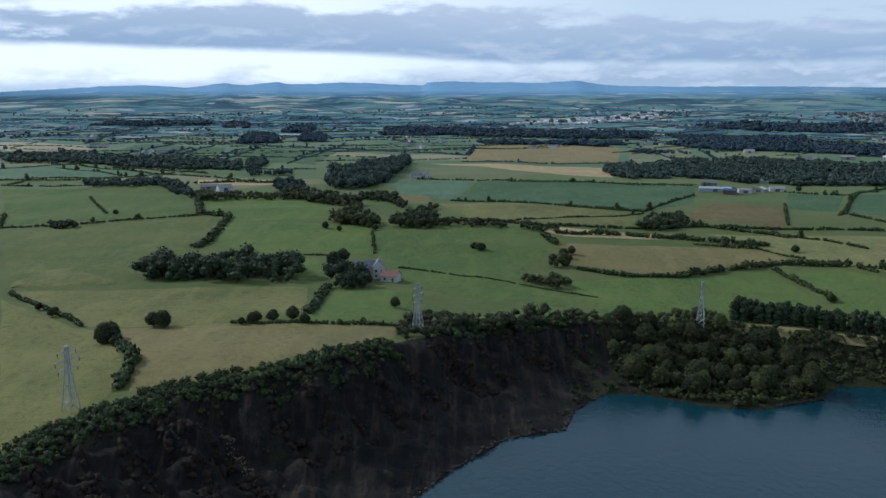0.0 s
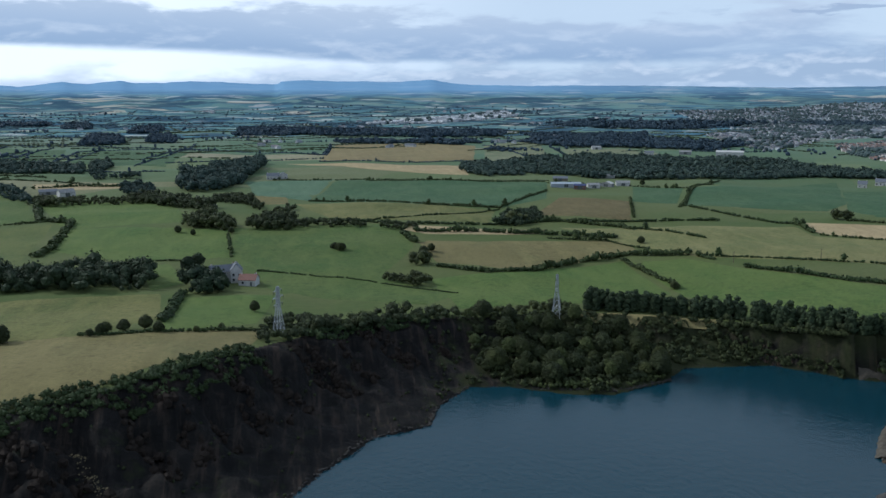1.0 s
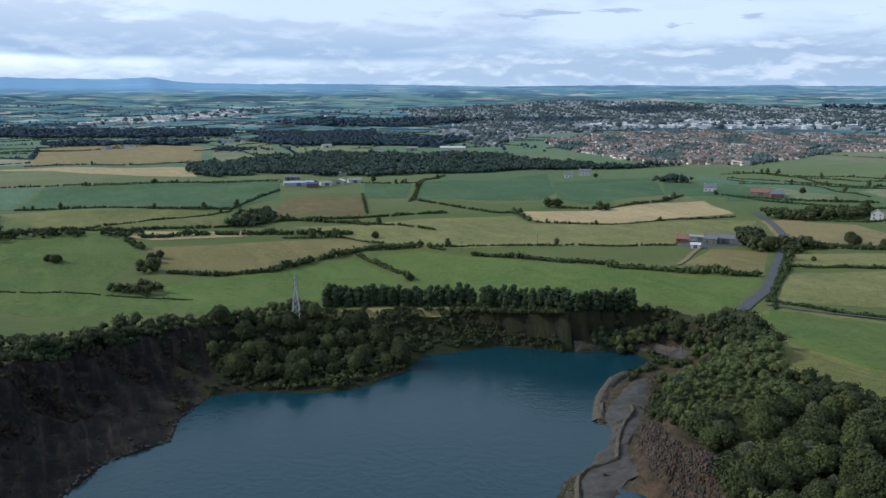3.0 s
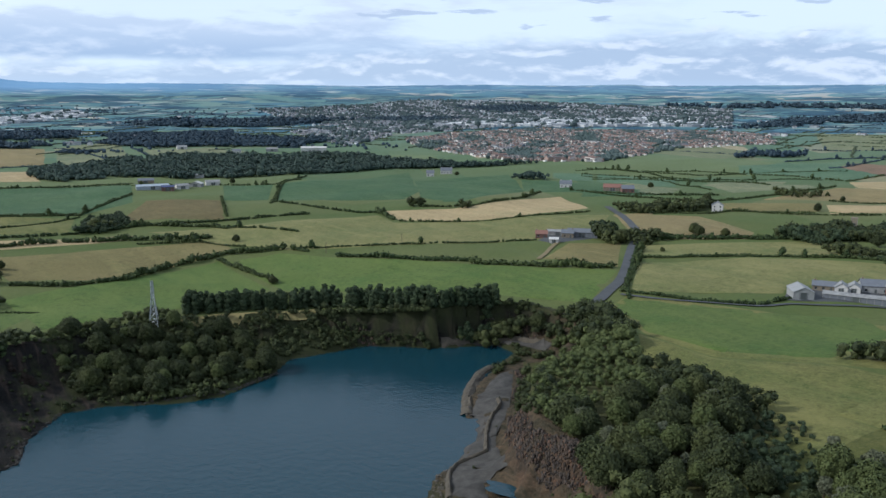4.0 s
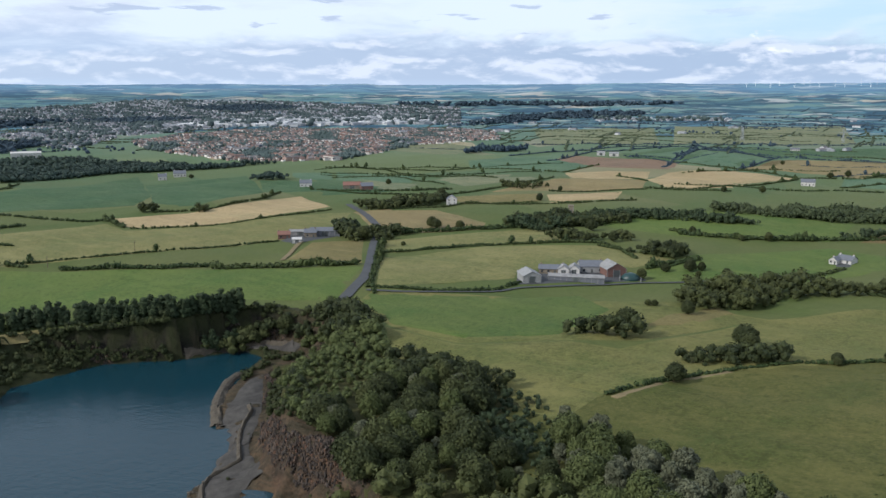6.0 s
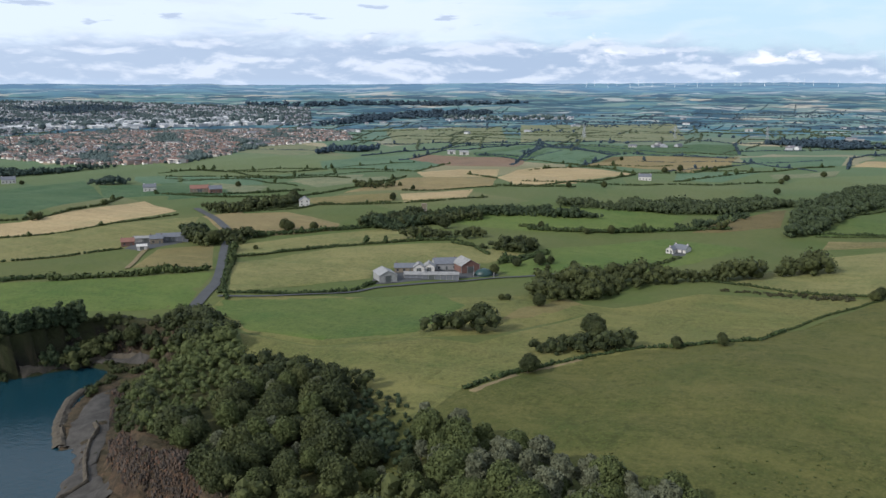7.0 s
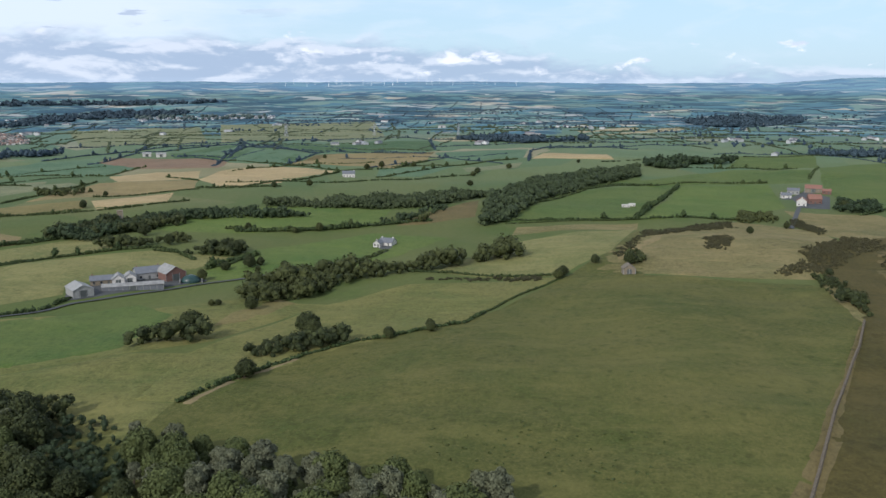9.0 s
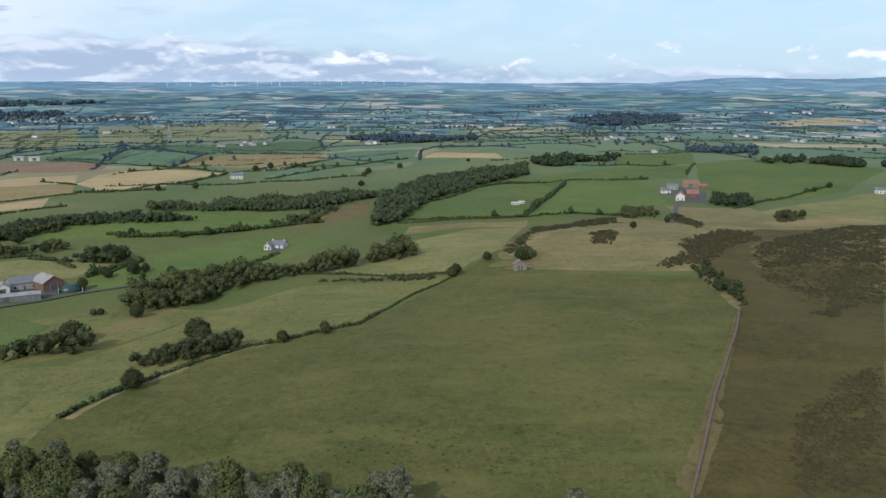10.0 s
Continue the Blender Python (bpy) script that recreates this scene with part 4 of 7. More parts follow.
def scatter(outline, gap, rng):
    """Points inside an outline, about gap apart, in jittered rows."""
    xs, ys = [p[0] for p in outline], [p[1] for p in outline]
    pts, row, y = [], 0, min(ys)
    while y <= max(ys):
        x = min(xs) + (row % 2) * gap * 0.5
        while x <= max(xs):
            px, py = x + rng.uniform(-0.35, 0.35) * gap, y + rng.uniform(-0.35, 0.35) * gap
            if inside(px, py, outline):
                pts.append((px, py))
            x += gap
        y += gap * 0.87
        row += 1
    return pts


wood_count = 0


def wood(kind, height, outline, gap=0.0):
    """A wood too dense to count: one mass of lobed crowns, simpler the farther off it stands."""
    global wood_count
    wood_count += 1
    rng = random.Random(500 + wood_count)
    xs, ys = [p[0] for p in outline], [p[1] for p in outline]
    r = math.hypot(sum(xs) / len(xs), sum(ys) / len(ys))
    nr = np.random.RandomState(700 + wood_count)
    verts, faces = [], []
    low = kind in ("gorse", "heath")

    def soft(x, y):
        return float(ripple(np.array(x), np.array(y), 22, 90))

    gap = gap or height * (0.95 if low else 0.56 if r < 1100 else 0.7 if r < 1500 else 1.1)
    pts = scatter(outline, gap, rng) or [(sum(xs) / len(xs), sum(ys) / len(ys))]
    zs = ground_z(np.array([p[0] for p in pts]), np.array([p[1] for p in pts]))
    sprays = 70 if low else 150 if r < 560 else 60 if r < 1100 else 22 if r < 2000 else 8
    edge, _ = edge_distance(np.array([p[0] for p in pts]), np.array([p[1] for p in pts]), outline)
    n_at = 0
    for (x, y), z in zip(pts, zs):
        h = height * rng.uniform(0.62, 1.2)
        if r > 1150 and height > 11 and soft(x * 0.25, y * 0.25) > 0.05 or kind == "belt" and r > 1000 and soft(x * 0.3, y * 0.3) > 0.3:
            n_at += 1
            continue
        if low and (rng.random() < 0.1 - 0.45 * soft(x, y) or rng.random() > 0.25 + edge[n_at] / (gap * 2.5)):
            n_at += 1
            continue
        n_at += 1
        h *= 0.86 + 0.3 * soft(x * 0.6, y * 0.6)
        if sprays > 50 and not low:
            # several lobes a crown, so that the outline stays uneven
            lobes = np.array([[x, y, z + h * 0.62]] + [[x + rng.uniform(-0.35, 0.35) * h, y + rng.uniform(-0.35, 0.35) * h, z + h * rng.uniform(0.2, 0.72)] for _ in range(3)])
            radii = np.array([h * 0.36, h * 0.3, h * 0.26, h * 0.28])
            for c, q in zip(lobes, radii):
                core(c, q * 0.8, verts, faces, nr)
            leaf_cloud(nr, lobes, radii, sprays, h * 0.055 if sprays > 100 else h * 0.085, verts, faces)
            continue
        c = np.array([[x, y, z + h * (0.3 if low else 0.5)]])
        if low:
            # ragged bushes of many sizes
            c = np.array([[x + rng.gauss(0, gap * 0.3), y + rng.gauss(0, gap * 0.3), z + h * q] for q in (0.25, 0.4, 0.2)])
            sizes = gap * np.array([0.42, 0.3, 0.34]) * rng.uniform(0.55, 1.25)
            for a, b in zip(c, sizes):
                core(a, b * 0.7, verts, faces, nr, min(1.0, h / gap))
            leaf_cloud(nr, c, sizes, 46, gap * 0.11, verts, faces, min(1.0, h / gap))
            continue
        core(c[0], gap * 0.55, verts, faces, nr, h / gap * 0.8)
        leaf_cloud(nr, c, np.array([gap * 0.62]), sprays, gap * (0.2 if sprays > 10 else 0.3), verts, faces, h / gap * 0.85)
    if not verts:
        return
    # woods farther off take the leaf colours that hold haze
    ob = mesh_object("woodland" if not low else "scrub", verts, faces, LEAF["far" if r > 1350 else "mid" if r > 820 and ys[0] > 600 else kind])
    if low:
        tagged(ob, "low dark gorse and heather scrub on rough ground", "scrub", kind="stuff")
        return
    tagged(ob, "distant dark wood of broadleaf trees" if kind == "dark" else "belt of green broadleaf trees", "woodland", kind="stuff")


hedge_count = 0


def hedge(height, width, line):
    """A field hedge along a line: leaf sprays round a ragged core, with gaps and taller bushes."""
    global hedge_count
    hedge_count += 1
    rng, nr = random.Random(hedge_count), np.random.RandomState(hedge_count)
    r = math.hypot(sum(p[0] for p in line) / len(line), sum(p[1] for p in line) / len(line))
    step = min(6.0, max(1.3, r / 330)) * max(1, height / 3)
    pts = []
    for (ax, ay), (bx, by) in zip(line, line[1:]):
        n = max(1, int(math.hypot(bx - ax, by - ay) / step))
        pts += [(ax + (bx - ax) * k / n, ay + (by - ay) * k / n) for k in range(n)]
    xs = np.array([p[0] for p in pts]) + nr.normal(size=len(pts)) * width * 0.12
    ys = np.array([p[1] for p in pts]) + nr.normal(size=len(pts)) * width * 0.12
    zs = ground_z(xs, ys)
    verts, faces = [], []
    swell = ripple(xs, ys, 28, hedge_count)
    for x, y, z, s in zip(xs, ys, zs, swell):
        if rng.random() < 0.04:
            continue
        h = height * (0.85 + 0.3 * s) * rng.uniform(0.75, 1.25)
        rad = max(width * 0.5, step * 0.6)
        c = np.array([[x, y, z + h * 0.45]])
        core(c[0], rad * 0.8, verts, faces, nr, h * 0.62 / rad)
        leaf_cloud(nr, c, np.array([rad]), 14 if r < 900 else 5, rad * 0.42, verts, faces, h * 0.62 / rad)
        if height > 1.4 and r > 480 and s > 0.2 and rng.random() < 0.09 * step / 2:
            # a tree left to grow up out of the hedge
            q = rng.uniform(1.0, 2.7) * (1.0 if r < 1000 else 1.2)
            lobes = np.array([[x, y, z + q * 1.3], [x + rng.uniform(-1, 1) * q * 0.7, y + rng.uniform(-1, 1) * q * 0.7, z + q], [x, y, z + q * 2.0]])
            sizes = np.array([q, q * 0.75, q * 0.65])
            for c, b in zip(lobes, sizes):
                core(c, b * 0.85, verts, faces, nr)
            leaf_cloud(nr, lobes, sizes, 46 if r < 1000 else 16, q * 0.26, verts, faces)
    if verts:
        # a distant hedge gets the hazed leaf colour
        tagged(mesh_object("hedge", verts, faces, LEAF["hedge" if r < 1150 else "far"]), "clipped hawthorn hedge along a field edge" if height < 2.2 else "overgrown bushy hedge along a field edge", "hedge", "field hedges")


HOLLOW = [(225, 145), (227, 127), (207, 107), (185, 97), (175, 105), (190, 125)]  # low growth only, in the middle of the east wood


def grove(kind, height, gap, outline):
    """Single trees inside an outline; now and then one of another kind."""
    global wood_count
    wood_count += 1
    rng = random.Random(900 + wood_count)
    other = {"green": "yellow", "pale": "yellow", "yellow": "green", "dark": "green"}[kind]
    share = {"green": 0.26, "pale": 0.35, "yellow": 0.4, "dark": 0.25}[kind]
    for x, y in scatter(outline, gap, rng):
        if inside(x, y, HOLLOW):
            continue
        plant(other if rng.random() < share else kind, x, y, height / 10.0 * rng.uniform(0.6, 1.25), rng)


def shelter_belt(height, gap, rows, depth, line):
    """A planted belt of one age: close rows of trees, leafy to the ground, with an even top."""
    rng, nr = random.Random(int(abs(line[0][0]) * 3 + height)), np.random.RandomState(int(height * 10))
    verts, faces = [], []
    for (ax, ay), (bx, by) in zip(line, line[1:]):
        span = math.hypot(bx - ax, by - ay)
        nx, ny = -(by - ay) / span, (bx - ax) / span
        for k in range(max(1, int(span / gap))):
            for q in range(rows):
                t, o = (k + rng.uniform(0.1, 0.9)) * gap / span, (q - (rows - 1) / 2) * depth + rng.uniform(-0.7, 0.7)
                x, y, h = ax + (bx - ax) * t + nx * o, ay + (by - ay) * t + ny * o, height * rng.uniform(0.7, 1.18)
                z = float(ground_z(x, y))
                lobes = np.array([[x + rng.gauss(0, 0.4), y + rng.gauss(0, 0.4), z + h * f] for f in (0.12, 0.35, 0.58, 0.8)])
                radii = np.array([0.2, 0.22, 0.21, 0.15]) * h
                for c, b in zip(lobes, radii):
                    core(c, b * 0.85, verts, faces, nr)
                leaf_cloud(nr, lobes, radii, 330, h * 0.042, verts, faces)
    tagged(mesh_object("shelter_belt", verts, faces, LEAF["belt"]), "dense dark shelter belt of trees along the quarry's rim", "woodland", kind="stuff")


def lone(kind, height, x, y):
    plant(kind, x, y, height / 10.0 * 1.05, random.Random(int(x * 7 + y)))


def scrub(height, width, line):
    """A ragged band of bushes along the quarry's lip."""
    global hedge_count
    hedge_count += 1
    rng, nr = random.Random(hedge_count * 3), np.random.RandomState(hedge_count)
    verts, faces = [], []
    for (ax, ay), (bx, by) in zip(line, line[1:]):
        span = math.hypot(bx - ax, by - ay)
        nx, ny = -(by - ay) / span, (bx - ax) / span
        for _ in range(int(span * width / 2.6)):
            t, o = rng.random(), rng.uniform(-0.5, 0.5) * width
            x, y, h = ax + (bx - ax) * t + nx * o, ay + (by - ay) * t + ny * o, height * rng.uniform(0.4, 1.2)
            z = float(ground_z(x, y))
            c = np.array([[x, y, z + h * 0.45], [x + rng.uniform(-1, 1) * h * 0.4, y + rng.uniform(-1, 1) * h * 0.4, z + h * 0.35]])
            q = np.array([h * 0.55, h * 0.45])
            core(c[0], q[0] * 0.75, verts, faces, nr)
            leaf_cloud(nr, c, q, 34, h * 0.15, verts, faces)
    tagged(mesh_object("scrub", verts, faces, LEAF["hedge"]), "dense green scrub along the quarry's rim", "scrub", kind="stuff")


def nearest_on(line, x, y):
    """The point of a closed line that lies nearest to a place."""
    best = None
    for (ax, ay), (bx, by) in zip(line, line[1:] + line[:1]):
        dx, dy = bx - ax, by - ay
        t = min(1, max(0, ((x - ax) * dx + (y - ay) * dy) / (dx * dx + dy * dy + 1e-9)))
        p = (ax + dx * t, ay + dy * t)
        if best is None or math.dist(p, (x, y)) < math.dist(best, (x, y)):
            best = p
    return best


def cliff_growth():
    """Bushes and tufts that have taken hold on the quarry's sides: thick on the north side, thin on the west cliff."""
    rng, nr = random.Random(66), np.random.RandomState(66)
    causeway = [(228, 309), (236, 306), (244, 303), (252, 298), (257, 292), (261, 285), (263, 277), (262, 270)]
    px, py = np.array([p[0] for p in RIM]), np.array([p[1] for p in RIM])
    n = 26000
    xs, ys = nr.uniform(px.min(), px.max(), n), nr.uniform(py.min(), py.max(), n)
    _, a = edge_distance(xs, ys, RIM)
    d, b = edge_distance(xs, ys, SHORE)
    keep = a & ~b & (d > 1.5)
    xs, ys = xs[keep], ys[keep]
    zs = ground_z(xs, ys)
    dense = ripple(xs, ys, 38, 44) + 0.5 * ripple(xs, ys, 13, 45)
    verts, faces = [], []
    for x, y, z, q in zip(xs, ys, zs, dense):
        north = min(1, max(0, (x - 45) / 40)) * (1 if y > 262 else 0.0)
        if (x > 120 and y < 262 and rng.random() > 0.2) or math.hypot(x - 153, y - 172) < 11 or any(math.hypot(x - u, y - v) < 5.5 for u, v in causeway) or rng.random() > (0.1 + 0.6 * north) * (0.6 + 0.6 * q) or math.hypot(x, y) < 150:
            continue
        h = rng.uniform(0.5, 1.1) + north * rng.uniform(0.2, 2.6)
        c = np.array([[x, y, z + h * 0.4]])
        core(c[0], h * 0.5, verts, faces, nr)
        leaf_cloud(nr, c, np.array([h * 0.65]), 22, h * 0.2, verts, faces)
    # bushes hang on the sheer north wall, clear of the causeway at its foot
    for _ in range(5200):
        i = rng.randrange(len(RIM) - 1)
        (ax, ay), (bx, by) = RIM[i], RIM[i + 1]
        t = rng.random()
        x, y = ax + (bx - ax) * t, ay + (by - ay) * t
        if y < 285 or x < 130 or math.hypot(bx - ax, by - ay) < rng.uniform(0, 40):
            continue
        qx, qy = nearest_on(SHORE, x, y)
        reach = math.hypot(qx - x, qy - y) + 1e-6
        step = rng.uniform(0.0, 0.95) * reach
        x, y = x + (qx - x) * step / reach, y + (qy - y) * step / reach
        z = float(ground_z(x, y))
        if z < WATER + 0.8 or ripple(np.array(x), np.array(y), 16, 47) + 0.06 * (z + 10) < -0.75 or any(math.hypot(x - u, y - v) < 5.5 for u, v in causeway):
            continue
        h = rng.uniform(0.7, 2.8)
        c = np.array([[x, y, z + h * 0.2]])
        core(c[0], h * 0.5, verts, faces, nr)
        leaf_cloud(nr, c, np.array([h * 0.65]), 26, h * 0.2, verts, faces)
    tagged(mesh_object("cliff_bushes", verts, faces, LEAF["green"]), "bushes and tufts growing on the quarry sides", "scrub", kind="stuff")



# ---- roads, stones, buildings, pylons ----
def part(name, bm, mat, parent, label=""):
    me = bpy.data.meshes.new(name)
    bm.to_mesh(me)
    bm.free()
    me.materials.append(mat)
    ob = new(name, me)
    ob.parent = parent
    return tagged(ob, label)


def box(bm, x0, y0, z0, x1, y1, z1):
    v = [bm.verts.new(p) for p in ((x0, y0, z0), (x1, y0, z0), (x1, y1, z0), (x0, y1, z0), (x0, y0, z1), (x1, y0, z1), (x1, y1, z1), (x0, y1, z1))]
    for f in ((3, 2, 1, 0), (4, 5, 6, 7), (0, 1, 5, 4), (1, 2, 6, 5), (2, 3, 7, 6), (3, 0, 4, 7)):
        bm.faces.new([v[i] for i in f])


STRIP_WORDS = {"road": ("road", ASPHALT, "grey tarmac country road between hedges"), "lane": ("road", ASPHALT, "narrow tarmac farm lane"),
               "track": ("track", BARE, "worn earth farm track")}


def strip(kind, width, line):
    """A road or lane along a line, with a slight crown."""
    name, mat, words = STRIP_WORDS[kind]
    pts = [Vector((*p, 0)) for p in line]
    fine = []
    for i in range(len(pts) - 1):
        p0, p1, p2, p3 = pts[max(i - 1, 0)], pts[i], pts[i + 1], pts[min(i + 2, len(pts) - 1)]
        n = max(2, int((p2 - p1).length / 4))
        for k in range(n):
            t = k / n
            fine.append(0.5 * (2 * p1 + (p2 - p0) * t + (2 * p0 - 5 * p1 + 4 * p2 - p3) * t * t + (3 * p1 - p0 - 3 * p2 + p3) * t ** 3))
    fine.append(pts[-1])
    verts, faces = [], []
    for i, p in enumerate(fine):
        d = (fine[min(i + 1, len(fine) - 1)] - fine[max(i - 1, 0)]).normalized()
        side = Vector((-d.y, d.x, 0)) * width / 2
        for k, up in ((-1, 0.0), (-0.5, 0.06), (0, 0.09), (0.5, 0.06), (1, 0.0)):
            q = p + side * k
            verts.append((q.x, q.y, float(ground_z(q.x, q.y)) + 0.5 + up))
        if i:
            b = 5 * i
            faces += [(b + j, b + j + 1, b + j - 4, b + j - 5) for j in range(4)]
    tagged(mesh_object(name, verts, [f[::-1] for f in faces], mat, smooth=True), words, name, kind="structure")


APRON_WORDS = {"gravel": ("pavement", GRAVEL, "grey gravel haul road beside the quarry water"), "yard": ("pavement", ASPHALT, "hard-surfaced farm yard"),
               "bare": ("ground_patch", BARE, "strip of bare trodden soil in the pasture")}


def apron(kind, outline):
    name, mat, words = APRON_WORDS[kind]
    tagged(drape(name, outline, 5, 0.45, mat), words, name.split("_")[0], kind="structure")


def stones(name, spots, mat, words, seed, kind="stuff", squash=0.75):
    """Broken stones lying on the ground, joined into one object: each spot is x, y and size."""
    nr = np.random.RandomState(seed)
    verts, faces = [], []
    xy = np.array([s[:2] for s in spots])
    zs = ground_z(xy[:, 0], xy[:, 1])
    for (x, y, s), z in zip(spots, zs):
        stretch = nr.uniform(0.6, 1.25, 3) * np.array([1, 1, squash])
        base = len(verts)
        v = ICO_V * nr.uniform(0.75, 1.2, (12, 1)) * stretch * s + np.array([x, y, z + s * 0.25])
        verts.extend(map(tuple, v))
        faces.extend(tuple(base + i for i in f) for f in ICO_F)
    tagged(mesh_object(name, verts, faces, mat), words, "stones", kind=kind)


stone_seed = 40


def berm(size, line, spread=0.6):
    global stone_seed
    stone_seed += 1
    rng = random.Random(stone_seed)
    spots = []
    for (ax, ay), (bx, by) in zip(line, line[1:]):
        span = math.hypot(bx - ax, by - ay)
        for _ in range(int(span * 4.0)):
            t = rng.random()
            spots.append((ax + (bx - ax) * t + rng.gauss(0, spread), ay + (by - ay) * t + rng.gauss(0, spread), size * rng.uniform(0.3, 1.1)))
    stones("boulders", spots, GREY_STONE if line[0][0] > 120 else DARK_STONE, "grey broken stones along the water's edge", stone_seed)


def scree(size, outline):
    global stone_seed
    stone_seed += 1
    rng = random.Random(stone_seed)
    spots = [(x, y, size * rng.uniform(0.3, 1.0)) for x, y in scatter(outline, size * 0.95, rng)]
    stones("scree", spots, RUST_STONE, "steep face of rust-brown broken rock", stone_seed, squash=1.6)


def bank(height, width, line):
    """A ridge of trodden stone and soil that edges a haul road, uneven along its crest."""
    global stone_seed
    stone_seed += 1
    rng = random.Random(stone_seed)
    verts, faces, rows = [], [], []
    for (ax, ay), (bx, by) in zip(line, line[1:]):
        n = max(1, int(math.hypot(bx - ax, by - ay) / 1.2))
        rows += [(ax + (bx - ax) * k / n, ay + (by - ay) * k / n) for k in range(n)]
    rows.append(line[-1])
    for i, (x, y) in enumerate(rows):
        (px, py), (qx, qy) = rows[max(i - 1, 0)], rows[min(i + 1, len(rows) - 1)]
        run = math.hypot(qx - px, qy - py)
        sx, sy = -(qy - py) / run, (qx - px) / run
        tall, wide = height * rng.uniform(0.75, 1.2) * min(1, 0.25 + 0.25 * min(i, len(rows) - 1 - i)), width * rng.uniform(0.85, 1.15)
        for o, h in ((-0.5, -0.6), (-0.3, 0.5), (-0.12, 0.95), (0.12, 1.0), (0.3, 0.55), (0.5, -0.6)):
            ex, ey = x + sx * o * wide, y + sy * o * wide
            verts.append((ex, ey, max(float(ground_z(ex, ey)), WATER) + 0.25 + h * tall * (rng.uniform(0.85, 1.15) if h > 0 else 1)))
        if i:
            b = 6 * i
            faces += [(b + j, b + j + 1, b + j - 5, b + j - 6) for j in range(5)]
    tagged(mesh_object("stone_bank", verts, faces, BANK), "low bank of stone and soil edging the haul road", "bank", kind="structure")
    spots = [(x + rng.gauss(0, width * 0.22), y + rng.gauss(0, width * 0.22), 0.34 * rng.uniform(0.5, 1.3)) for x, y in rows for _ in range(3)]
    stones("boulders", spots, GREY_STONE, "loose grey stones on a bank beside the haul road", stone_seed)


def crags():
    """Blocks and ribs of dark rock that stand out of the west face, and a pale scar of fallen stone."""
    nr = np.random.RandomState(19)
    n = 60000
    xs, ys = nr.uniform(-120, 75, n), nr.uniform(195, 372, n)
    d_rim, in_rim = edge_distance(xs, ys, RIM)
    d_shore, in_shore = edge_distance(xs, ys, SHORE)
    s = d_rim / (d_rim + d_shore)
    stand = ripple(xs * 0.73 + ys * 0.68, (ys * 0.73 - xs * 0.68) * 0.15, 12, 51)
    keep = in_rim & ~in_shore & (s > 0.03) & (s < 0.5) & (stand > 0.1) & (xs < 62) & (np.hypot(xs, ys) > 190)
    xs, ys = xs[keep][:1100], ys[keep][:1100]
    spots = [(x, y, q) for x, y, q in zip(xs, ys, nr.uniform(0.35, 1.0, len(xs)) ** 1.5 * 1.7)]
    stones("crags", spots, CRAG, "dark ribs and blocks of the sheer quarry face", 61, squash=1.3)
    rng = random.Random(15)
    scar = [(x, y, rng.uniform(0.15, 0.4)) for x, y in scatter([(-71, 247), (-67, 247), (-52, 230), (-56, 229)], 0.8, rng)]
    stones("scree", scar, BARE, "pale scar of fallen stone on the dark face", 62)


def stone_wall(line):
    """A dry-stone wall: courses of rough stones, each of its own size."""
    rng = random.Random(77)
    root = tagged(new("stone_wall"), "old dry-stone wall across the hillside", "wall")
    verts, faces, base_line = [], [], []
    for (ax, ay), (bx, by) in zip(line, line[1:]):
        span = math.hypot(bx - ax, by - ay)
        ux, uy = (bx - ax) / span, (by - ay) / span
        s = 0.0
        while s < span:
            w = rng.uniform(0.7, 1.3)
            x, y = ax + ux * s, ay + uy * s
            z = float(ground_z(x, y))
            if rng.random() > 0.03:
                for course, (h0, h1, half) in enumerate(((-0.2, 0.5, 0.5), (0.5, 0.9, 0.42), (0.9, 1.25, 0.34))):
                    half = half * rng.uniform(0.85, 1.15)
                    b = len(verts)
                    top = h1 + rng.uniform(-0.08, 0.1)
                    for h, k in ((h0, 1.0), (top, 0.92)):
                        for sx, sy in ((-1, -1), (1, -1), (1, 1), (-1, 1)):
                            du, dv = sx * w * 0.49 * k, sy * half * k
                            verts.append((x + ux * du - uy * dv, y + uy * du + ux * dv, z + h))
                    faces += [tuple(b + i for i in f) for f in ((4, 5, 6, 7), (0, 1, 5, 4), (1, 2, 6, 5), (2, 3, 7, 6), (3, 0, 4, 7))]
            s += w
    mesh_object("stonework", verts, faces, STONE, root)


def rushes(outline):
    """Tufts of dark rushes in the pasture."""
    rng, nr = random.Random(int(abs(outline[0][0]))), np.random.RandomState(31)
    verts, faces = [], []
    for x, y in scatter(outline, 3.2, rng):
        if rng.random() < 0.72:
            continue
        z = float(ground_z(x, y))
        leaf_cloud(nr, np.array([[x, y, z + 0.2]]), np.array([rng.uniform(0.3, 0.7)]), 9, 0.3, verts, faces, 0.6)
    tagged(mesh_object("rushes", verts, faces, LEAF["yellow"]), "dark tufts of rushes in the pasture", "rushes", kind="stuff")


HOUSE_WORDS = {
    "white": "white-rendered", "pale": "pale sheet-clad", "grey": "grey block-built", "stone": "rubble-stone",
    "brick": "red-brick", "steel": "blue-grey clad", "slate": "dark grey", "navy": "navy-clad",
}
ROOF_WORDS = {"pale": "pale sheet roof", "grey": "grey sheet roof", "slate": "dark slate roof", "white": "white roof", "terracotta": "orange-red tiled roof",
              "steel": "grey metal roof", "navy": "dark blue roof", "stone": "broken stone top", "stoneroof": "stone slab roof"}


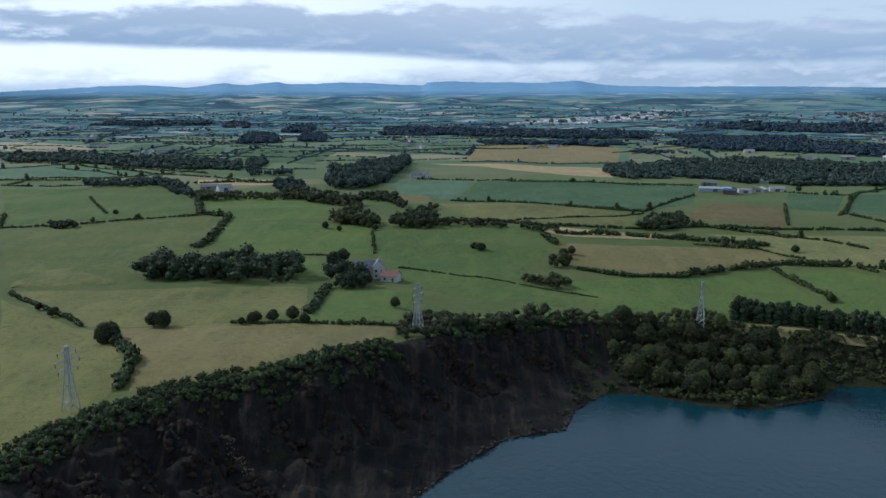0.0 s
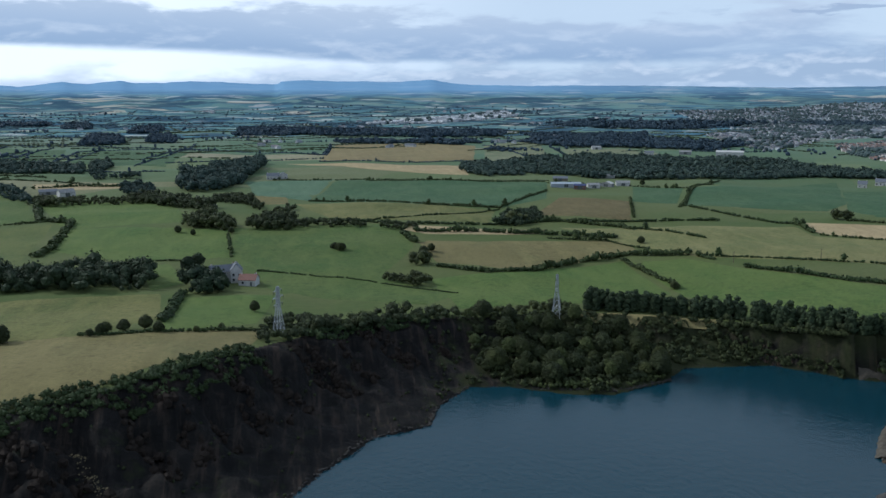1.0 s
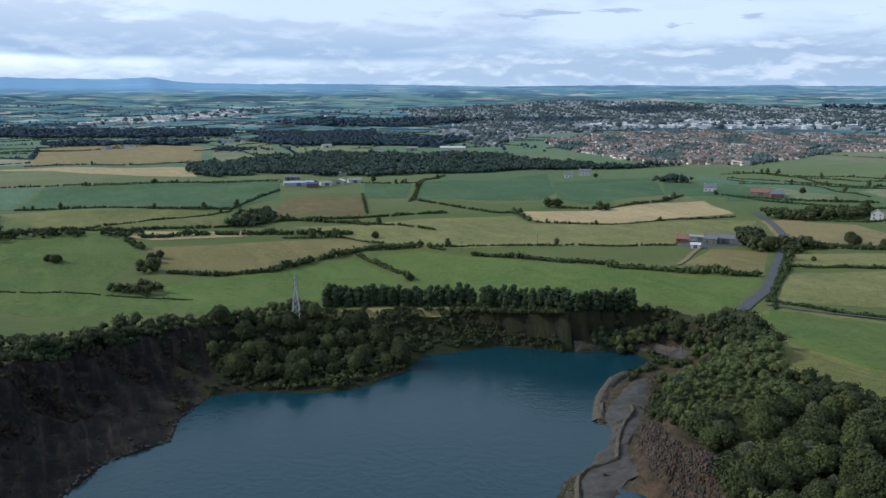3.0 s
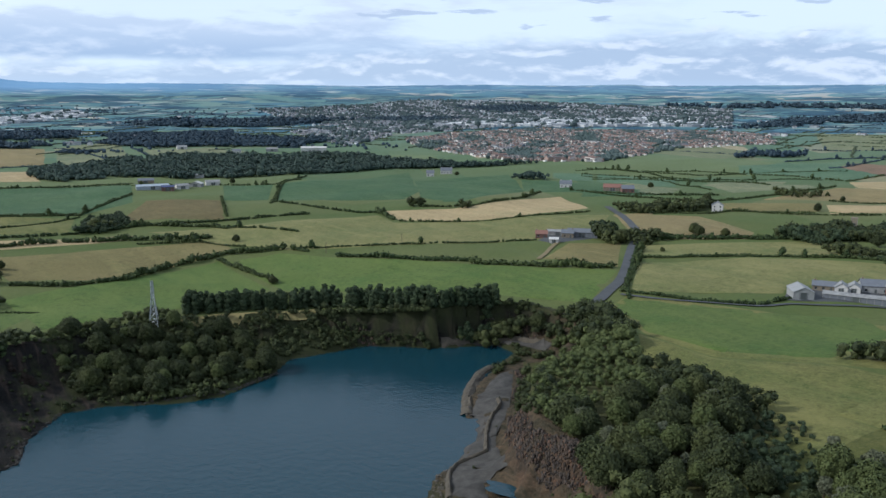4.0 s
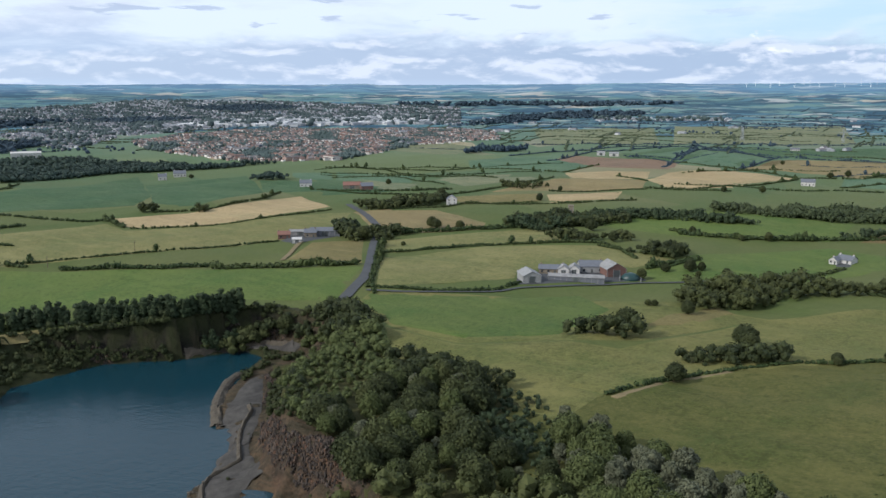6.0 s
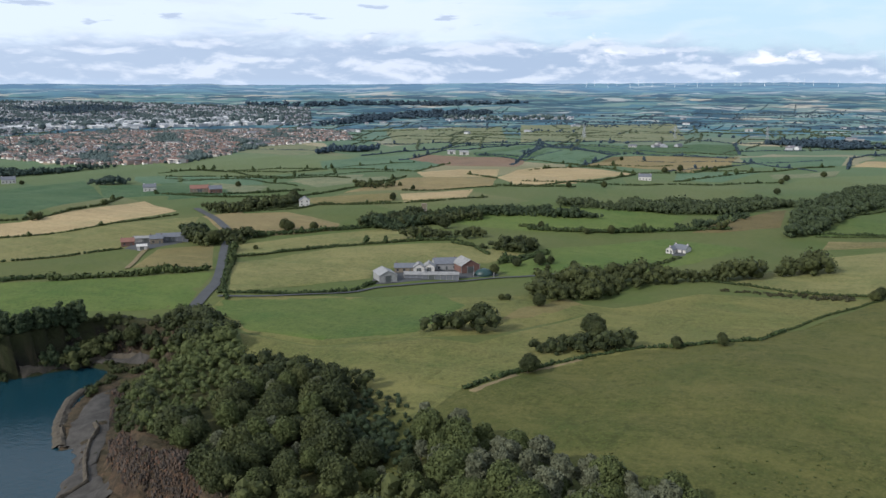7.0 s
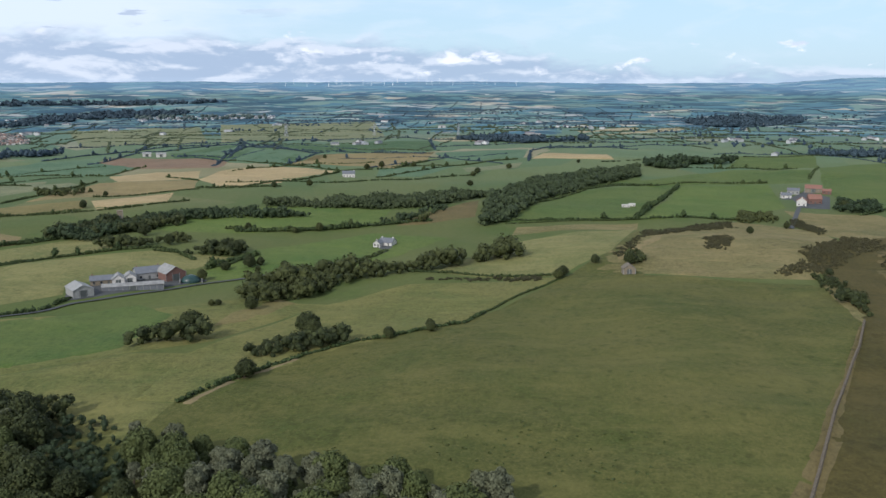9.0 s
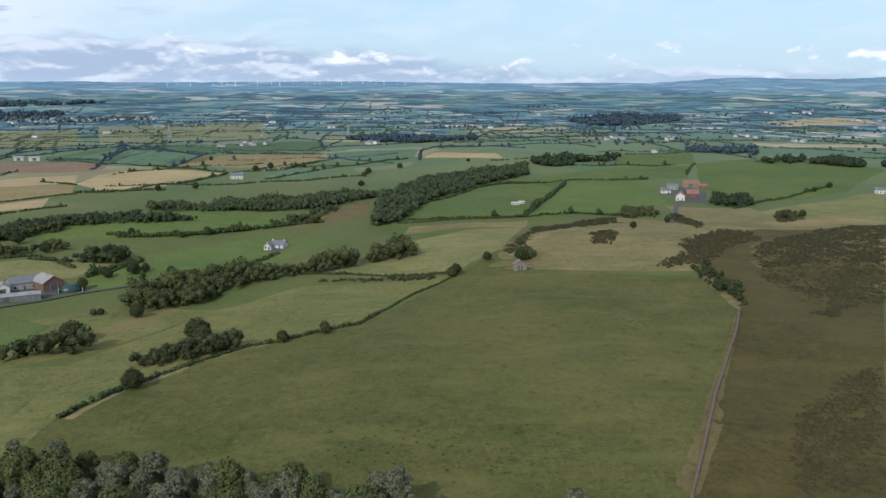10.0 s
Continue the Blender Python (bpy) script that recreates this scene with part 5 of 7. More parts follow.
def building(x, y, turn, w, d, h, rise, ridge, wall, roof):
    """A farm building or house with a pitched roof, openings and, on houses, chimneys. ridge e: along the front; g: gable to the front."""
    root = new("house" if roof in ("slate", "terracotta") and w < 15 else "barn")
    z = float(ground_z(x, y)) + 0.2
    root.matrix_world = pose(x, y, z, 0, 0, turn)
    name = "cottage" if root.name.startswith("house") else "farm building"
    if w < 8 and rise < 0.5 and d < 3:
        name = "caravan"
        root.name = "caravan"
    tagged(root, f"{HOUSE_WORDS[wall]} {name} with a {ROOF_WORDS[roof]}", name.split()[-1] if name != "farm building" else "barn", "buildings")
    a, b = w / 2, d / 2
    bm = bmesh.new()
    box(bm, -a, -b, -1.0, a, b, h)
    along = ridge == "e"
    # gables
    for s in (-1, 1):
        if along:
            pts = [(s * a, -b, h), (s * a, b, h), (s * a, 0, h + rise)]
        else:
            pts = [(-a, s * b, h), (a, s * b, h), (0, s * b, h + rise)]
        bm.faces.new([bm.verts.new(p) for p in pts])
    part("wall", bm, PAINT[wall], root)
    # two roof slopes with thickness and an overhang
    over, thick = 0.35, 0.16
    half, length = (b, a) if along else (a, b)
    for s in (-1, 1):
        bm = bmesh.new()
        eave, drop = half + over, rise * (half + over) / half
        v = []
        for up in (0.0, thick):
            for u in (-1, 1):
                for q, zz in ((eave, h + rise - drop), (0, h + rise)):
                    p = (u * (length + over), s * q) if along else (s * q, u * (length + over))
                    v.append(bm.verts.new((*p, zz + 0.02 + up)))
        for f in ((0, 1, 3, 2), (4, 6, 7, 5), (0, 4, 5, 1), (2, 3, 7, 6), (0, 2, 6, 4), (1, 5, 7, 3)):
            bm.faces.new([v[i] for i in f])
        bmesh.ops.recalc_face_normals(bm, faces=bm.faces[:])
        part("roof", bm, PAINT[roof], root)
    if name == "cottage":
        spots = (-0.85, 0.85) if along else (0.0,)
        for k in spots:
            bm = bmesh.new()
            cx, cy = (k * a, 0) if along else (0, -b * 0.8)
            box(bm, cx - 0.4, cy - 0.3, h + rise - 0.7, cx + 0.4, cy + 0.3, h + rise + 0.7)
            chimney = part("chimney", bm, PAINT["stone"] if wall != "white" else PAINT["white"], root)
            for o in (-0.22, 0.22):
                bm = bmesh.new()
                box(bm, cx + o - 0.1, cy - 0.1, h + rise + 0.7, cx + o + 0.1, cy + 0.1, h + rise + 1.0)
                part("chimney_pot", bm, PAINT["terracotta"], chimney)
        floors = 2 if h > 4.8 else 1
        for level in range(floors):
            n = max(2, int(w / 3.4))
            for side in (-1, 1):
                for i in range(n):
                    if level == 0 and i == n // 2 and side == -1:
                        bm = bmesh.new()
                        cx = -a + w * (i + 0.5) / n
                        box(bm, cx - 0.5, side * b - 0.06, 0.0, cx + 0.5, side * b + 0.06, 2.05)
                        part("door", bm, DOOR, root)
                        continue
                    cx, zb = -a + w * (i + 0.5) / n, 0.95 + level * 2.6
                    bm = bmesh.new()
                    box(bm, cx - 0.55, side * b - 0.05, zb, cx + 0.55, side * b + 0.05, zb + 1.2)
                    win = part("window", bm, GLASS, root)
                    bm = bmesh.new()
                    box(bm, cx - 0.7, side * b - 0.14, zb - 0.14, cx + 0.7, side * b + 0.14, zb - 0.01)
                    part("sill", bm, PAINT["grey"], win)
    elif name != "caravan":
        # a wide doorway and ribs of cladding
        bm = bmesh.new()
        dw = min(4.2, (w if along else w) * 0.4)
        box(bm, -dw / 2, -b - 0.07, 0.0, dw / 2, -b + 0.05, min(h - 0.3, 3.6))
        part("door", bm, DOOR, root)
        n = int(w / 3)
        for i in range(n + 1):
            cx = -a + w * i / n
            bm = bmesh.new()
            box(bm, cx - 0.1, -b - 0.09, -0.5, cx + 0.1, -b + 0.03, h - 0.05)
            part("pillar", bm, PAINT["grey"], root)
    else:
        for i in (-0.3, 0.3):
            bm = bmesh.new()
            box(bm, i * w - 0.6, -b - 0.03, 1.0, i * w + 0.6, -b + 0.03, 1.7)
            part("window", bm, GLASS, root)
        bm = bmesh.new()
        bmesh.ops.create_cone(bm, cap_ends=True, segments=12, radius1=0.32, radius2=0.32, depth=d * 0.8, matrix=pose(0, 0, 0.0, 90, 0, 0))
        part("wheel", bm, DOOR, root)


def rod(bm, a, b, r, sides=4):
    a, b = Vector(a), Vector(b)
    m = Matrix.Translation((a + b) / 2) @ (b - a).to_track_quat("Z", "Y").to_matrix().to_4x4()
    bmesh.ops.create_cone(bm, cap_ends=True, segments=sides, radius1=r, radius2=r, depth=(b - a).length, matrix=m)


pylon_model = None


def pylon(x, y, h):
    """A lattice tower: tapering legs, crossed bracing, three pairs of arms with insulators."""
    global pylon_model
    m = pose(x, y, float(ground_z(x, y)), 0, 0, 62) @ Matrix.Diagonal((h / 20, h / 20, h / 20, 1))
    if pylon_model:
        made = copy_thing(pylon_model, Matrix.Identity(4))
        made.matrix_basis = m
        return
    root = tagged(new("pylon"), "grey steel lattice electricity pylon", "pylon", "electricity pylons")

    def half(z):
        return 1.9 - 1.35 * min(z / 13, 1) - 0.15 * max(0, (z - 13) / 7)

    levels = [0, 3.2, 6, 8.6, 10.8, 12.6, 14.4, 16.2, 18, 20]
    for sx in (-1, 1):
        for sy in (-1, 1):
            bm = bmesh.new()
            rings = [[bm.verts.new((sx * half(z0) + u, sy * half(z0) + v, z0)) for u, v in ((-0.1, -0.1), (0.1, -0.1), (0.1, 0.1), (-0.1, 0.1))] for z0 in [-0.8] + levels]
            for a, b in zip(rings, rings[1:]):
                for k in range(4):
                    bm.faces.new((a[k], a[(k + 1) % 4], b[(k + 1) % 4], b[k]))
            bm.faces.new(rings[-1])
            part("leg", bm, STEEL, root)
    bm = bmesh.new()
    for z0, z1 in zip(levels, levels[1:]):
        a, b = half(z0), half(z1)
        for (p, q), (u, v) in (((-1, -1), (1, -1)), ((1, -1), (1, 1)), ((1, 1), (-1, 1)), ((-1, 1), (-1, -1))):
            rod(bm, (p * a, q * a, z0), (u * b, v * b, z1), 0.06)
            rod(bm, (u * a, v * a, z0), (p * b, q * b, z1), 0.06)
            rod(bm, (p * b, q * b, z1), (u * b, v * b, z1), 0.05)
    part("bracing", bm, STEEL, root)
    for z, reach in ((12.6, 3.4), (15.4, 4.2), (18.2, 3.2)):
        for s in (-1, 1):
            bm = bmesh.new()
            a = half(z)
            for q in (-a, a):
                rod(bm, (s * a, q, z), (s * reach, 0, z + 0.25), 0.07)
                rod(bm, (s * a, q, z + 1.0), (s * reach, 0, z + 0.25), 0.06)
            arm = part("arm", bm, STEEL, root)
            bm = bmesh.new()
            rod(bm, (s * reach, 0, z + 0.2), (s * reach, 0, z - 1.1), 0.09, 6)
            part("insulator", bm, GLASS, arm)
    root.matrix_world = m
    pylon_model = root


def pole(x, y, h):
    root = tagged(new("utility_pole"), "weathered wooden utility pole in a meadow", "utility pole", "utility poles")
    root.matrix_world = pose(x, y, float(ground_z(x, y)), 0, 0, 30)
    bm = bmesh.new()
    bmesh.ops.create_cone(bm, cap_ends=True, segments=8, radius1=0.2, radius2=0.14, depth=h + 0.6, matrix=pose(0, 0, h / 2 - 0.3))
    part("post", bm, TIMBER, root)
    bm = bmesh.new()
    box(bm, -1.0, -0.08, h - 0.6, 1.0, 0.08, h - 0.4)
    bar = part("crossarm", bm, TIMBER, root)
    for k in (-0.85, 0, 0.85):
        bm = bmesh.new()
        bmesh.ops.create_cone(bm, cap_ends=True, segments=6, radius1=0.08, radius2=0.06, depth=0.25, matrix=pose(k, 0, h - 0.28))
        part("insulator", bm, GLASS, bar)


turbine_model = None


def turbine(az, r, h, spin):
    global turbine_model
    x, y = math.sin(radians(az)) * r, math.cos(radians(az)) * r
    m = pose(x, y, float(ground_z(x, y)) - 1, 0, 0, -az + 15) @ Matrix.Diagonal((h / 30, h / 30, h / 30, 1))
    if turbine_model:
        made = copy_thing(turbine_model, Matrix.Identity(4))
        made.matrix_basis = m
        return
    root = tagged(new("wind_turbine"), "white wind turbine on the far moor", "wind turbine", "wind farm")
    bm = bmesh.new()
    bmesh.ops.create_cone(bm, cap_ends=True, segments=10, radius1=0.95, radius2=0.55, depth=30, matrix=pose(0, 0, 15))
    part("tower", bm, MAST, root)
    bm = bmesh.new()
    box(bm, -0.7, -1.6, 29.6, 0.7, 1.6, 31)
    part("nacelle", bm, MAST, root)
    for k in range(3):
        t = radians(spin + 120 * k)
        bm = bmesh.new()
        d = Vector((math.sin(t), 0, math.cos(t)))
        s = Vector((math.cos(t), 0, -math.sin(t)))
        c = Vector((0, -1.9, 30.3))
        v = [bm.verts.new(c + d * u + s * w + Vector((0, e, 0))) for u, w in ((0.4, -0.4), (0.4, 0.4), (3, 0.65), (14, 0.12), (14, -0.12), (3, -0.35)) for e in (-0.1, 0.1)]
        bmesh.ops.convex_hull(bm, input=v)
        part("blade", bm, MAST, root)
    root.matrix_world = m
    turbine_model = root


town_seed = 0


def gable_house(verts, roofs, wf, rf, x, y, z, turn, w, d, h, rise):
    c, s = math.cos(turn), math.sin(turn)

    def at(u, v, k):
        return (x + u * c - v * s, y + u * s + v * c, z + k)

    b = len(verts)
    for k in (-1.5, h):
        verts.extend(at(u, v, k) for u, v in ((-w, -d), (w, -d), (w, d), (-w, d)))
    verts.extend((at(-w, 0, h + rise), at(w, 0, h + rise)))
    wf += [(b, b + 1, b + 5, b + 4), (b + 1, b + 2, b + 6, b + 9, b + 5), (b + 2, b + 3, b + 7, b + 6), (b + 3, b, b + 4, b + 8, b + 7)]
    e = len(roofs)
    roofs.extend((at(-w * 1.05, -d * 1.1, h - 0.1), at(w * 1.05, -d * 1.1, h - 0.1), at(w * 1.05, 0, h + rise + 0.15), at(-w * 1.05, 0, h + rise + 0.15), at(w * 1.05, d * 1.1, h - 0.1), at(-w * 1.05, d * 1.1, h - 0.1)))
    rf += [(e, e + 1, e + 2, e + 3), (e + 3, e + 2, e + 4, e + 5)]


def town(kind, gap, outline):
    """Streets of houses, with trees between and a few larger blocks; one mass, too many to count."""
    global town_seed
    town_seed += 1
    rng, nr = random.Random(town_seed), np.random.RandomState(town_seed)
    pts = scatter(outline, gap, rng)
    pts = [p for p in pts if math.hypot(*p) < 4700]
    lanes = ripple(np.array([p[0] for p in pts]), np.array([p[1] for p in pts]), 160, town_seed + 60)
    zs = ground_z(np.array([p[0] for p in pts]), np.array([p[1] for p in pts]))
    wv, wf, rv, rf, tv, tf = [], [], [], [], [], []
    for (x, y), z, s in zip(pts, zs, lanes):
        if s > 0.5 and kind != "white" or rng.random() < 0.18:
            if rng.random() < 0.8:
                q = gap * rng.uniform(0.28, 0.5)
                core(np.array([x, y, z + q * 0.7]), q, tv, tf, nr, 0.9)
            continue
        turn = round(s * 3) * 0.5 + rng.choice((0, 1.57)) + 0.25
        if kind == "white":
            w, d, h, rise = rng.uniform(5, 16), rng.uniform(4, 8), rng.uniform(4, 7), 1.2
        elif rng.random() < 0.006:
            w, d, h, rise = rng.uniform(8, 13), rng.uniform(5, 7), rng.uniform(4, 6), 1.0
        else:
            w, d, h, rise = rng.uniform(1.9, 3.6), rng.uniform(1.7, 2.3), rng.choice((2.0, 2.8, 3.1)), rng.uniform(0.9, 1.3)
        gable_house(wv, rv, wf, rf, x, y, z, turn, w, d, h, rise)
    root = tagged(new("town"), {"red": "brick and harled houses of a town in rows", "grey": "grey-roofed town spread across the valley", "white": "white-roofed works and sheds"}[kind], "town", kind="stuff")
    mesh_object("house_walls", wv, wf, TOWN[kind][0], root)
    mesh_object("house_roofs", rv, rf, TOWN[kind][1], root)
    if tv:
        mesh_object("garden_trees", tv, tf, LEAF["garden"], root)


def far_country():
    """Hedgerows, copses and scattered white farms over the far plain."""
    rng, nr = random.Random(8), np.random.RandomState(8)
    hv, hf, tv, tf, wv, wf, rv, rf, nv, nf = [], [], [], [], [], [], [], [], [], []
    for _ in range(760):
        az, r = radians(rng.uniform(-30, 122)), 1350 + 2000 * rng.random() ** 0.85
        x, y = math.sin(az) * r, math.cos(az) * r
        t = rng.choice((0.35, 0.35, 1.92)) + rng.gauss(0, 0.12) + math.radians(20) * math.sin(az * 3)
        pitch = 8 if r < 2300 else 14
        n = int(rng.uniform(120, 420) / pitch)
        xs = x + math.cos(t) * np.arange(n) * pitch + nr.normal(size=n)
        ys = y + math.sin(t) * np.arange(n) * pitch + nr.normal(size=n)
        zs = ground_z(xs, ys)
        for a, b, z in zip(xs, ys, zs):
            if rng.random() < 0.1 or math.hypot(a, b) > 4750:
                continue
            hedge_v, hedge_f = (nv, nf) if r < 2250 else (hv, hf)
            k = len(hedge_v)
            v = ICO_V * nr.uniform(0.7, 1.15, (12, 1)) * np.array([pitch * 0.6, 2.4, rng.uniform(0.8, 1.7)])
            c, s = math.cos(t), math.sin(t)
            hedge_v.extend((a + p[0] * c - p[1] * s, b + p[0] * s + p[1] * c, z + 1 + p[2]) for p in v)
            hedge_f.extend(tuple(k + i for i in f) for f in ICO_F)
    for _ in range(130):
        az, r = radians(rng.uniform(-30, 122)), 1300 + 2200 * rng.random() ** 0.8
        x, y = math.sin(az) * r, math.cos(az) * r
        wide, deep, n = rng.uniform(10, 150), rng.uniform(8, 40), rng.randrange(3, 22)
        for _ in range(n):
            a, b = x + rng.gauss(0, wide) * math.cos(az) + rng.gauss(0, deep), y - rng.gauss(0, wide) * math.sin(az) + rng.gauss(0, deep)
            if math.hypot(a, b) < 4750:
                q = rng.uniform(2.2, 4.4)
                core(np.array([a, b, float(ground_z(a, b)) + q * 0.6]), q, tv, tf, nr, 0.9)
    for _ in range(90):
        az, r = radians(rng.uniform(-28, 120)), 1400 + 1900 * rng.random()
        x, y = math.sin(az) * r, math.cos(az) * r
        for _ in range(rng.randrange(1, 5)):
            a, b = x + rng.gauss(0, 22), y + rng.gauss(0, 22)
            gable_house(wv, rv, wf, rf, a, b, float(ground_z(a, b)), rng.uniform(0, 3), rng.uniform(4, 10), rng.uniform(3, 5), 4, 2)
    tagged(mesh_object("hedgerows", nv, nf, LEAF["belt"]), "thorn hedgerows between upland fields", "hedge", kind="stuff")
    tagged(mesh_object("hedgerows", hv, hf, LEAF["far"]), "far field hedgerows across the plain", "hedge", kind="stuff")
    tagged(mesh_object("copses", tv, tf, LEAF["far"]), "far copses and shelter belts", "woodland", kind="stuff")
    root = tagged(new("farmsteads"), "far white-walled farmsteads across the plain", "houses", kind="stuff")
    mesh_object("house_walls", wv, wf, TOWN["white"][0], root)
    mesh_object("house_roofs", rv, rf, TOWN["grey"][1], root)


def pool(x, y, a, b, turn):
    """A shallow rain pool on the quarry floor."""
    z = float(ground_z(x, y)) + 0.75
    verts = [(x, y, z)]
    for i in range(28):
        t = 6.2832 * i / 28
        k = 1 + 0.18 * math.sin(3 * t + 1) + 0.1 * math.sin(5 * t)
        u, v = a * k * math.cos(t), b * k * math.sin(t)
        verts.append((x + u * math.cos(turn) - v * math.sin(turn), y + u * math.sin(turn) + v * math.cos(turn), z))
    tagged(mesh_object("pool", verts, [(0, 1 + i, 1 + (i + 1) % 28) for i in range(28)], WATER_MAT), "shallow rain pool on the gravel floor", "pool", kind="structure")


def silage_clamp(x, y, turn):
    """A rounded heap of silage under dark green sheeting, held by low concrete walls."""
    root = tagged(new("silage_clamp"), "silage heap under dark green sheeting beside the farm", "silage clamp")
    bm = bmesh.new()
    bmesh.ops.create_uvsphere(bm, u_segments=20, v_segments=10, radius=1.0)
    for v in bm.verts:
        v.co = Vector((v.co.x * 5.2, v.co.y * 4, max(v.co.z, -0.2) * 3.6 * (1 + 0.06 * math.sin(v.co.x * 9 + v.co.y * 5))))
    for f in bm.faces:
        f.smooth = True
    part("sheeting", bm, SHEET, root)
    for s in (-1, 1):
        bm = bmesh.new()
        box(bm, s * 5.5 - 0.2, -4.5, -0.5, s * 5.5 + 0.2, 4, 1.4)
        part("side_wall", bm, PAINT["grey"], root)
    root.matrix_world = pose(x, y, float(ground_z(x, y)) + 0.3, 0, 0, turn)



# roads, yards, quarry floor

strip("road", 5.8, [(275, 261), (288, 269), (304, 277), (333, 292), (365, 315), (423, 361), (450, 380), (476, 404), (504, 436), (531, 471), (547, 496)])
strip("lane", 2.2, [(314, 274), (325, 250), (349, 222), (368, 212), (389, 192), (412, 170), (431, 141), (447, 123), (471, 103), (504, 90)])
strip("track", 3, [(343, 364), (380, 390), (393, 398)])
strip("lane", 3.5, [(609, -179), (679, -202), (751, -226)])
apron("gravel", [(231, 259), (226, 262), (214, 254), (206, 248), (200, 245), (194, 239), (187, 234), (193, 234), (188, 225), (179, 213), (168, 201), (164, 200), (156, 200), (151, 198), (140, 184), (147, 174), (152, 182), (158, 184), (160, 181), (164, 187), (174, 203), (180, 210), (188, 216), (201, 227), (210, 236), (221, 248)])
apron("gravel", [(233, 307), (240, 306), (251, 301), (260, 291), (264, 275), (263, 268), (260, 269), (257, 287), (249, 298), (239, 304)])
apron("yard", [(371, 222), (376, 215), (405, 187), (420, 170), (426, 176), (431, 202), (408, 223), (391, 231)])
apron("yard", [(389, 414), (386, 396), (421, 395), (438, 410), (413, 425)])
apron("yard", [(803, -222), (811, -238), (751, -226), (744, -249), (825, -275), (867, -265)])
apron("yard", [(533, 105), (512, 95), (516, 85), (528, 89)])
apron("bare", [(240, 107), (265, 99), (288, 83), (286, 82), (262, 97), (239, 104)])

# buildings

building(383.0, 220.0, -45, 9.5, 13, 3.8, 2.2, "g", "grey", "grey")
# slate-dark walls paint in the shade inside this shed's open front
building(397.5, 199.6, -66, 29, 6, 2.4, 1, "e", "slate", "pale")
building(405.0, 218.4, -62, 14, 7, 2.8, 1.8, "e", "stone", "slate")
building(405.7, 211.6, -62, 6, 8, 3.5, 2, "g", "white", "pale")
building(410.2, 207.5, -63, 6, 8, 3.5, 2, "g", "white", "pale")
building(423.6, 204.3, -54, 13, 11, 3.6, 2.4, "e", "grey", "slate")
building(423.3, 191.2, -42, 11, 13, 4.2, 3.2, "g", "brick", "pale")
building(-42.1, 455.1, 15, 13, 7, 5.5, 3, "e", "white", "slate")
building(-34.8, 453.1, 4, 6, 8, 6.5, 3.5, "g", "white", "slate")
building(-27.9, 445.0, -16, 9, 7, 3, 2.5, "e", "white", "terracotta")
building(-217.4, 842.9, 34, 14, 9, 4, 3, "e", "white", "pale")
building(-238.1, 861.2, 15, 16, 8, 3, 2, "e", "grey", "slate")
building(-30.1, 980.2, 2, 14, 8, 4, 3, "e", "white", "slate")
building(-19.1, 984.4, 1, 10, 8, 4, 3, "g", "white", "slate")
building(267.5, 832.8, -12, 30, 10, 3.4, 1.4, "e", "steel", "steel")
building(278.4, 820.2, -19, 12, 8, 3.6, 1.4, "e", "brick", "navy")
building(294.9, 826.9, -5, 12, 8, 3, 1.6, "e", "white", "pale")
building(313.1, 835.9, -41, 12, 8, 3, 2, "g", "grey", "white")
building(332.9, 843.6, -12, 14, 8, 3, 2, "e", "white", "pale")
building(347.7, 938.5, -20, 24, 8, 3, 1.2, "e", "grey", "pale")
building(411.2, 417.0, -53, 16, 6, 3, 1, "e", "pale", "pale")
building(421.2, 403.9, -50, 20, 8, 3.5, 2, "e", "slate", "slate")
building(409.7, 406.6, -45, 8, 8, 3.5, 2, "e", "stone", "slate")
building(396.8, 418.7, -43, 8, 6, 3, 2, "e", "brick", "terracotta")
building(389.0, 398.6, -44, 6, 4, 2.5, 1, "e", "white", "white")
building(528.2, 92.6, -105, 9, 8, 2.1, 2.3, "e", "white", "slate")
building(523.0, 97.7, -104, 4.5, 6, 2.5, 1.8, "g", "white", "slate")
building(430.8, -48.4, -86, 6, 6, 3, 2.2, "g", "stone", "stoneroof")
building(824.3, -234.9, -96, 9, 7, 3, 2, "e", "white", "slate")
building(855.3, -250.5, -106, 11, 8, 3.5, 2, "e", "grey", "slate")
building(858.9, -270.1, -107, 15, 10, 4, 3, "e", "stone", "terracotta")
building(763.6, -231.4, -107, 8, 8, 4.5, 3, "g", "white", "terracotta")
building(779.1, -246.6, -93, 11, 9, 4.5, 3.5, "e", "brick", "terracotta")
building(846.8, -278.9, -108, 8, 6, 3, 1.5, "e", "brick", "terracotta")
building(718.3, -76.3, -86, 6.5, 2.6, 2.2, 0.4, "e", "white", "white")
building(726.7, -82.5, -101, 5, 2.6, 2.2, 0.4, "e", "white", "white")
building(816.6, -445.8, -114, 14, 8, 3.5, 2, "e", "white", "slate")
building(598.6, 422.4, -55, 9, 7, 5, 3, "g", "white", "slate")
building(604.6, 310.3, -63, 4, 4, 7, 0.5, "e", "stone", "stone")
building(636.2, 571.3, -48, 18, 9, 4, 3, "e", "stone", "terracotta")
building(639.4, 555.0, -39, 12, 9, 4, 3, "e", "brick", "slate")
building(1188.3, 562.2, -65, 12, 8, 4, 2, "e", "white", "grey")
building(1185.3, 539.4, -66, 14, 10, 4, 2, "e", "white", "grey")
building(951.9, 211.2, -77, 14, 8, 4, 3, "e", "white", "slate")
building(1446.0, 344.2, -77, 14, 7, 3, 2, "e", "white", "slate")
building(2157.4, 236.4, -84, 18, 8, 4, 2, "e", "white", "pale")
building(1794.1, 6.4, -90, 34, 12, 4, 2, "e", "grey", "pale")
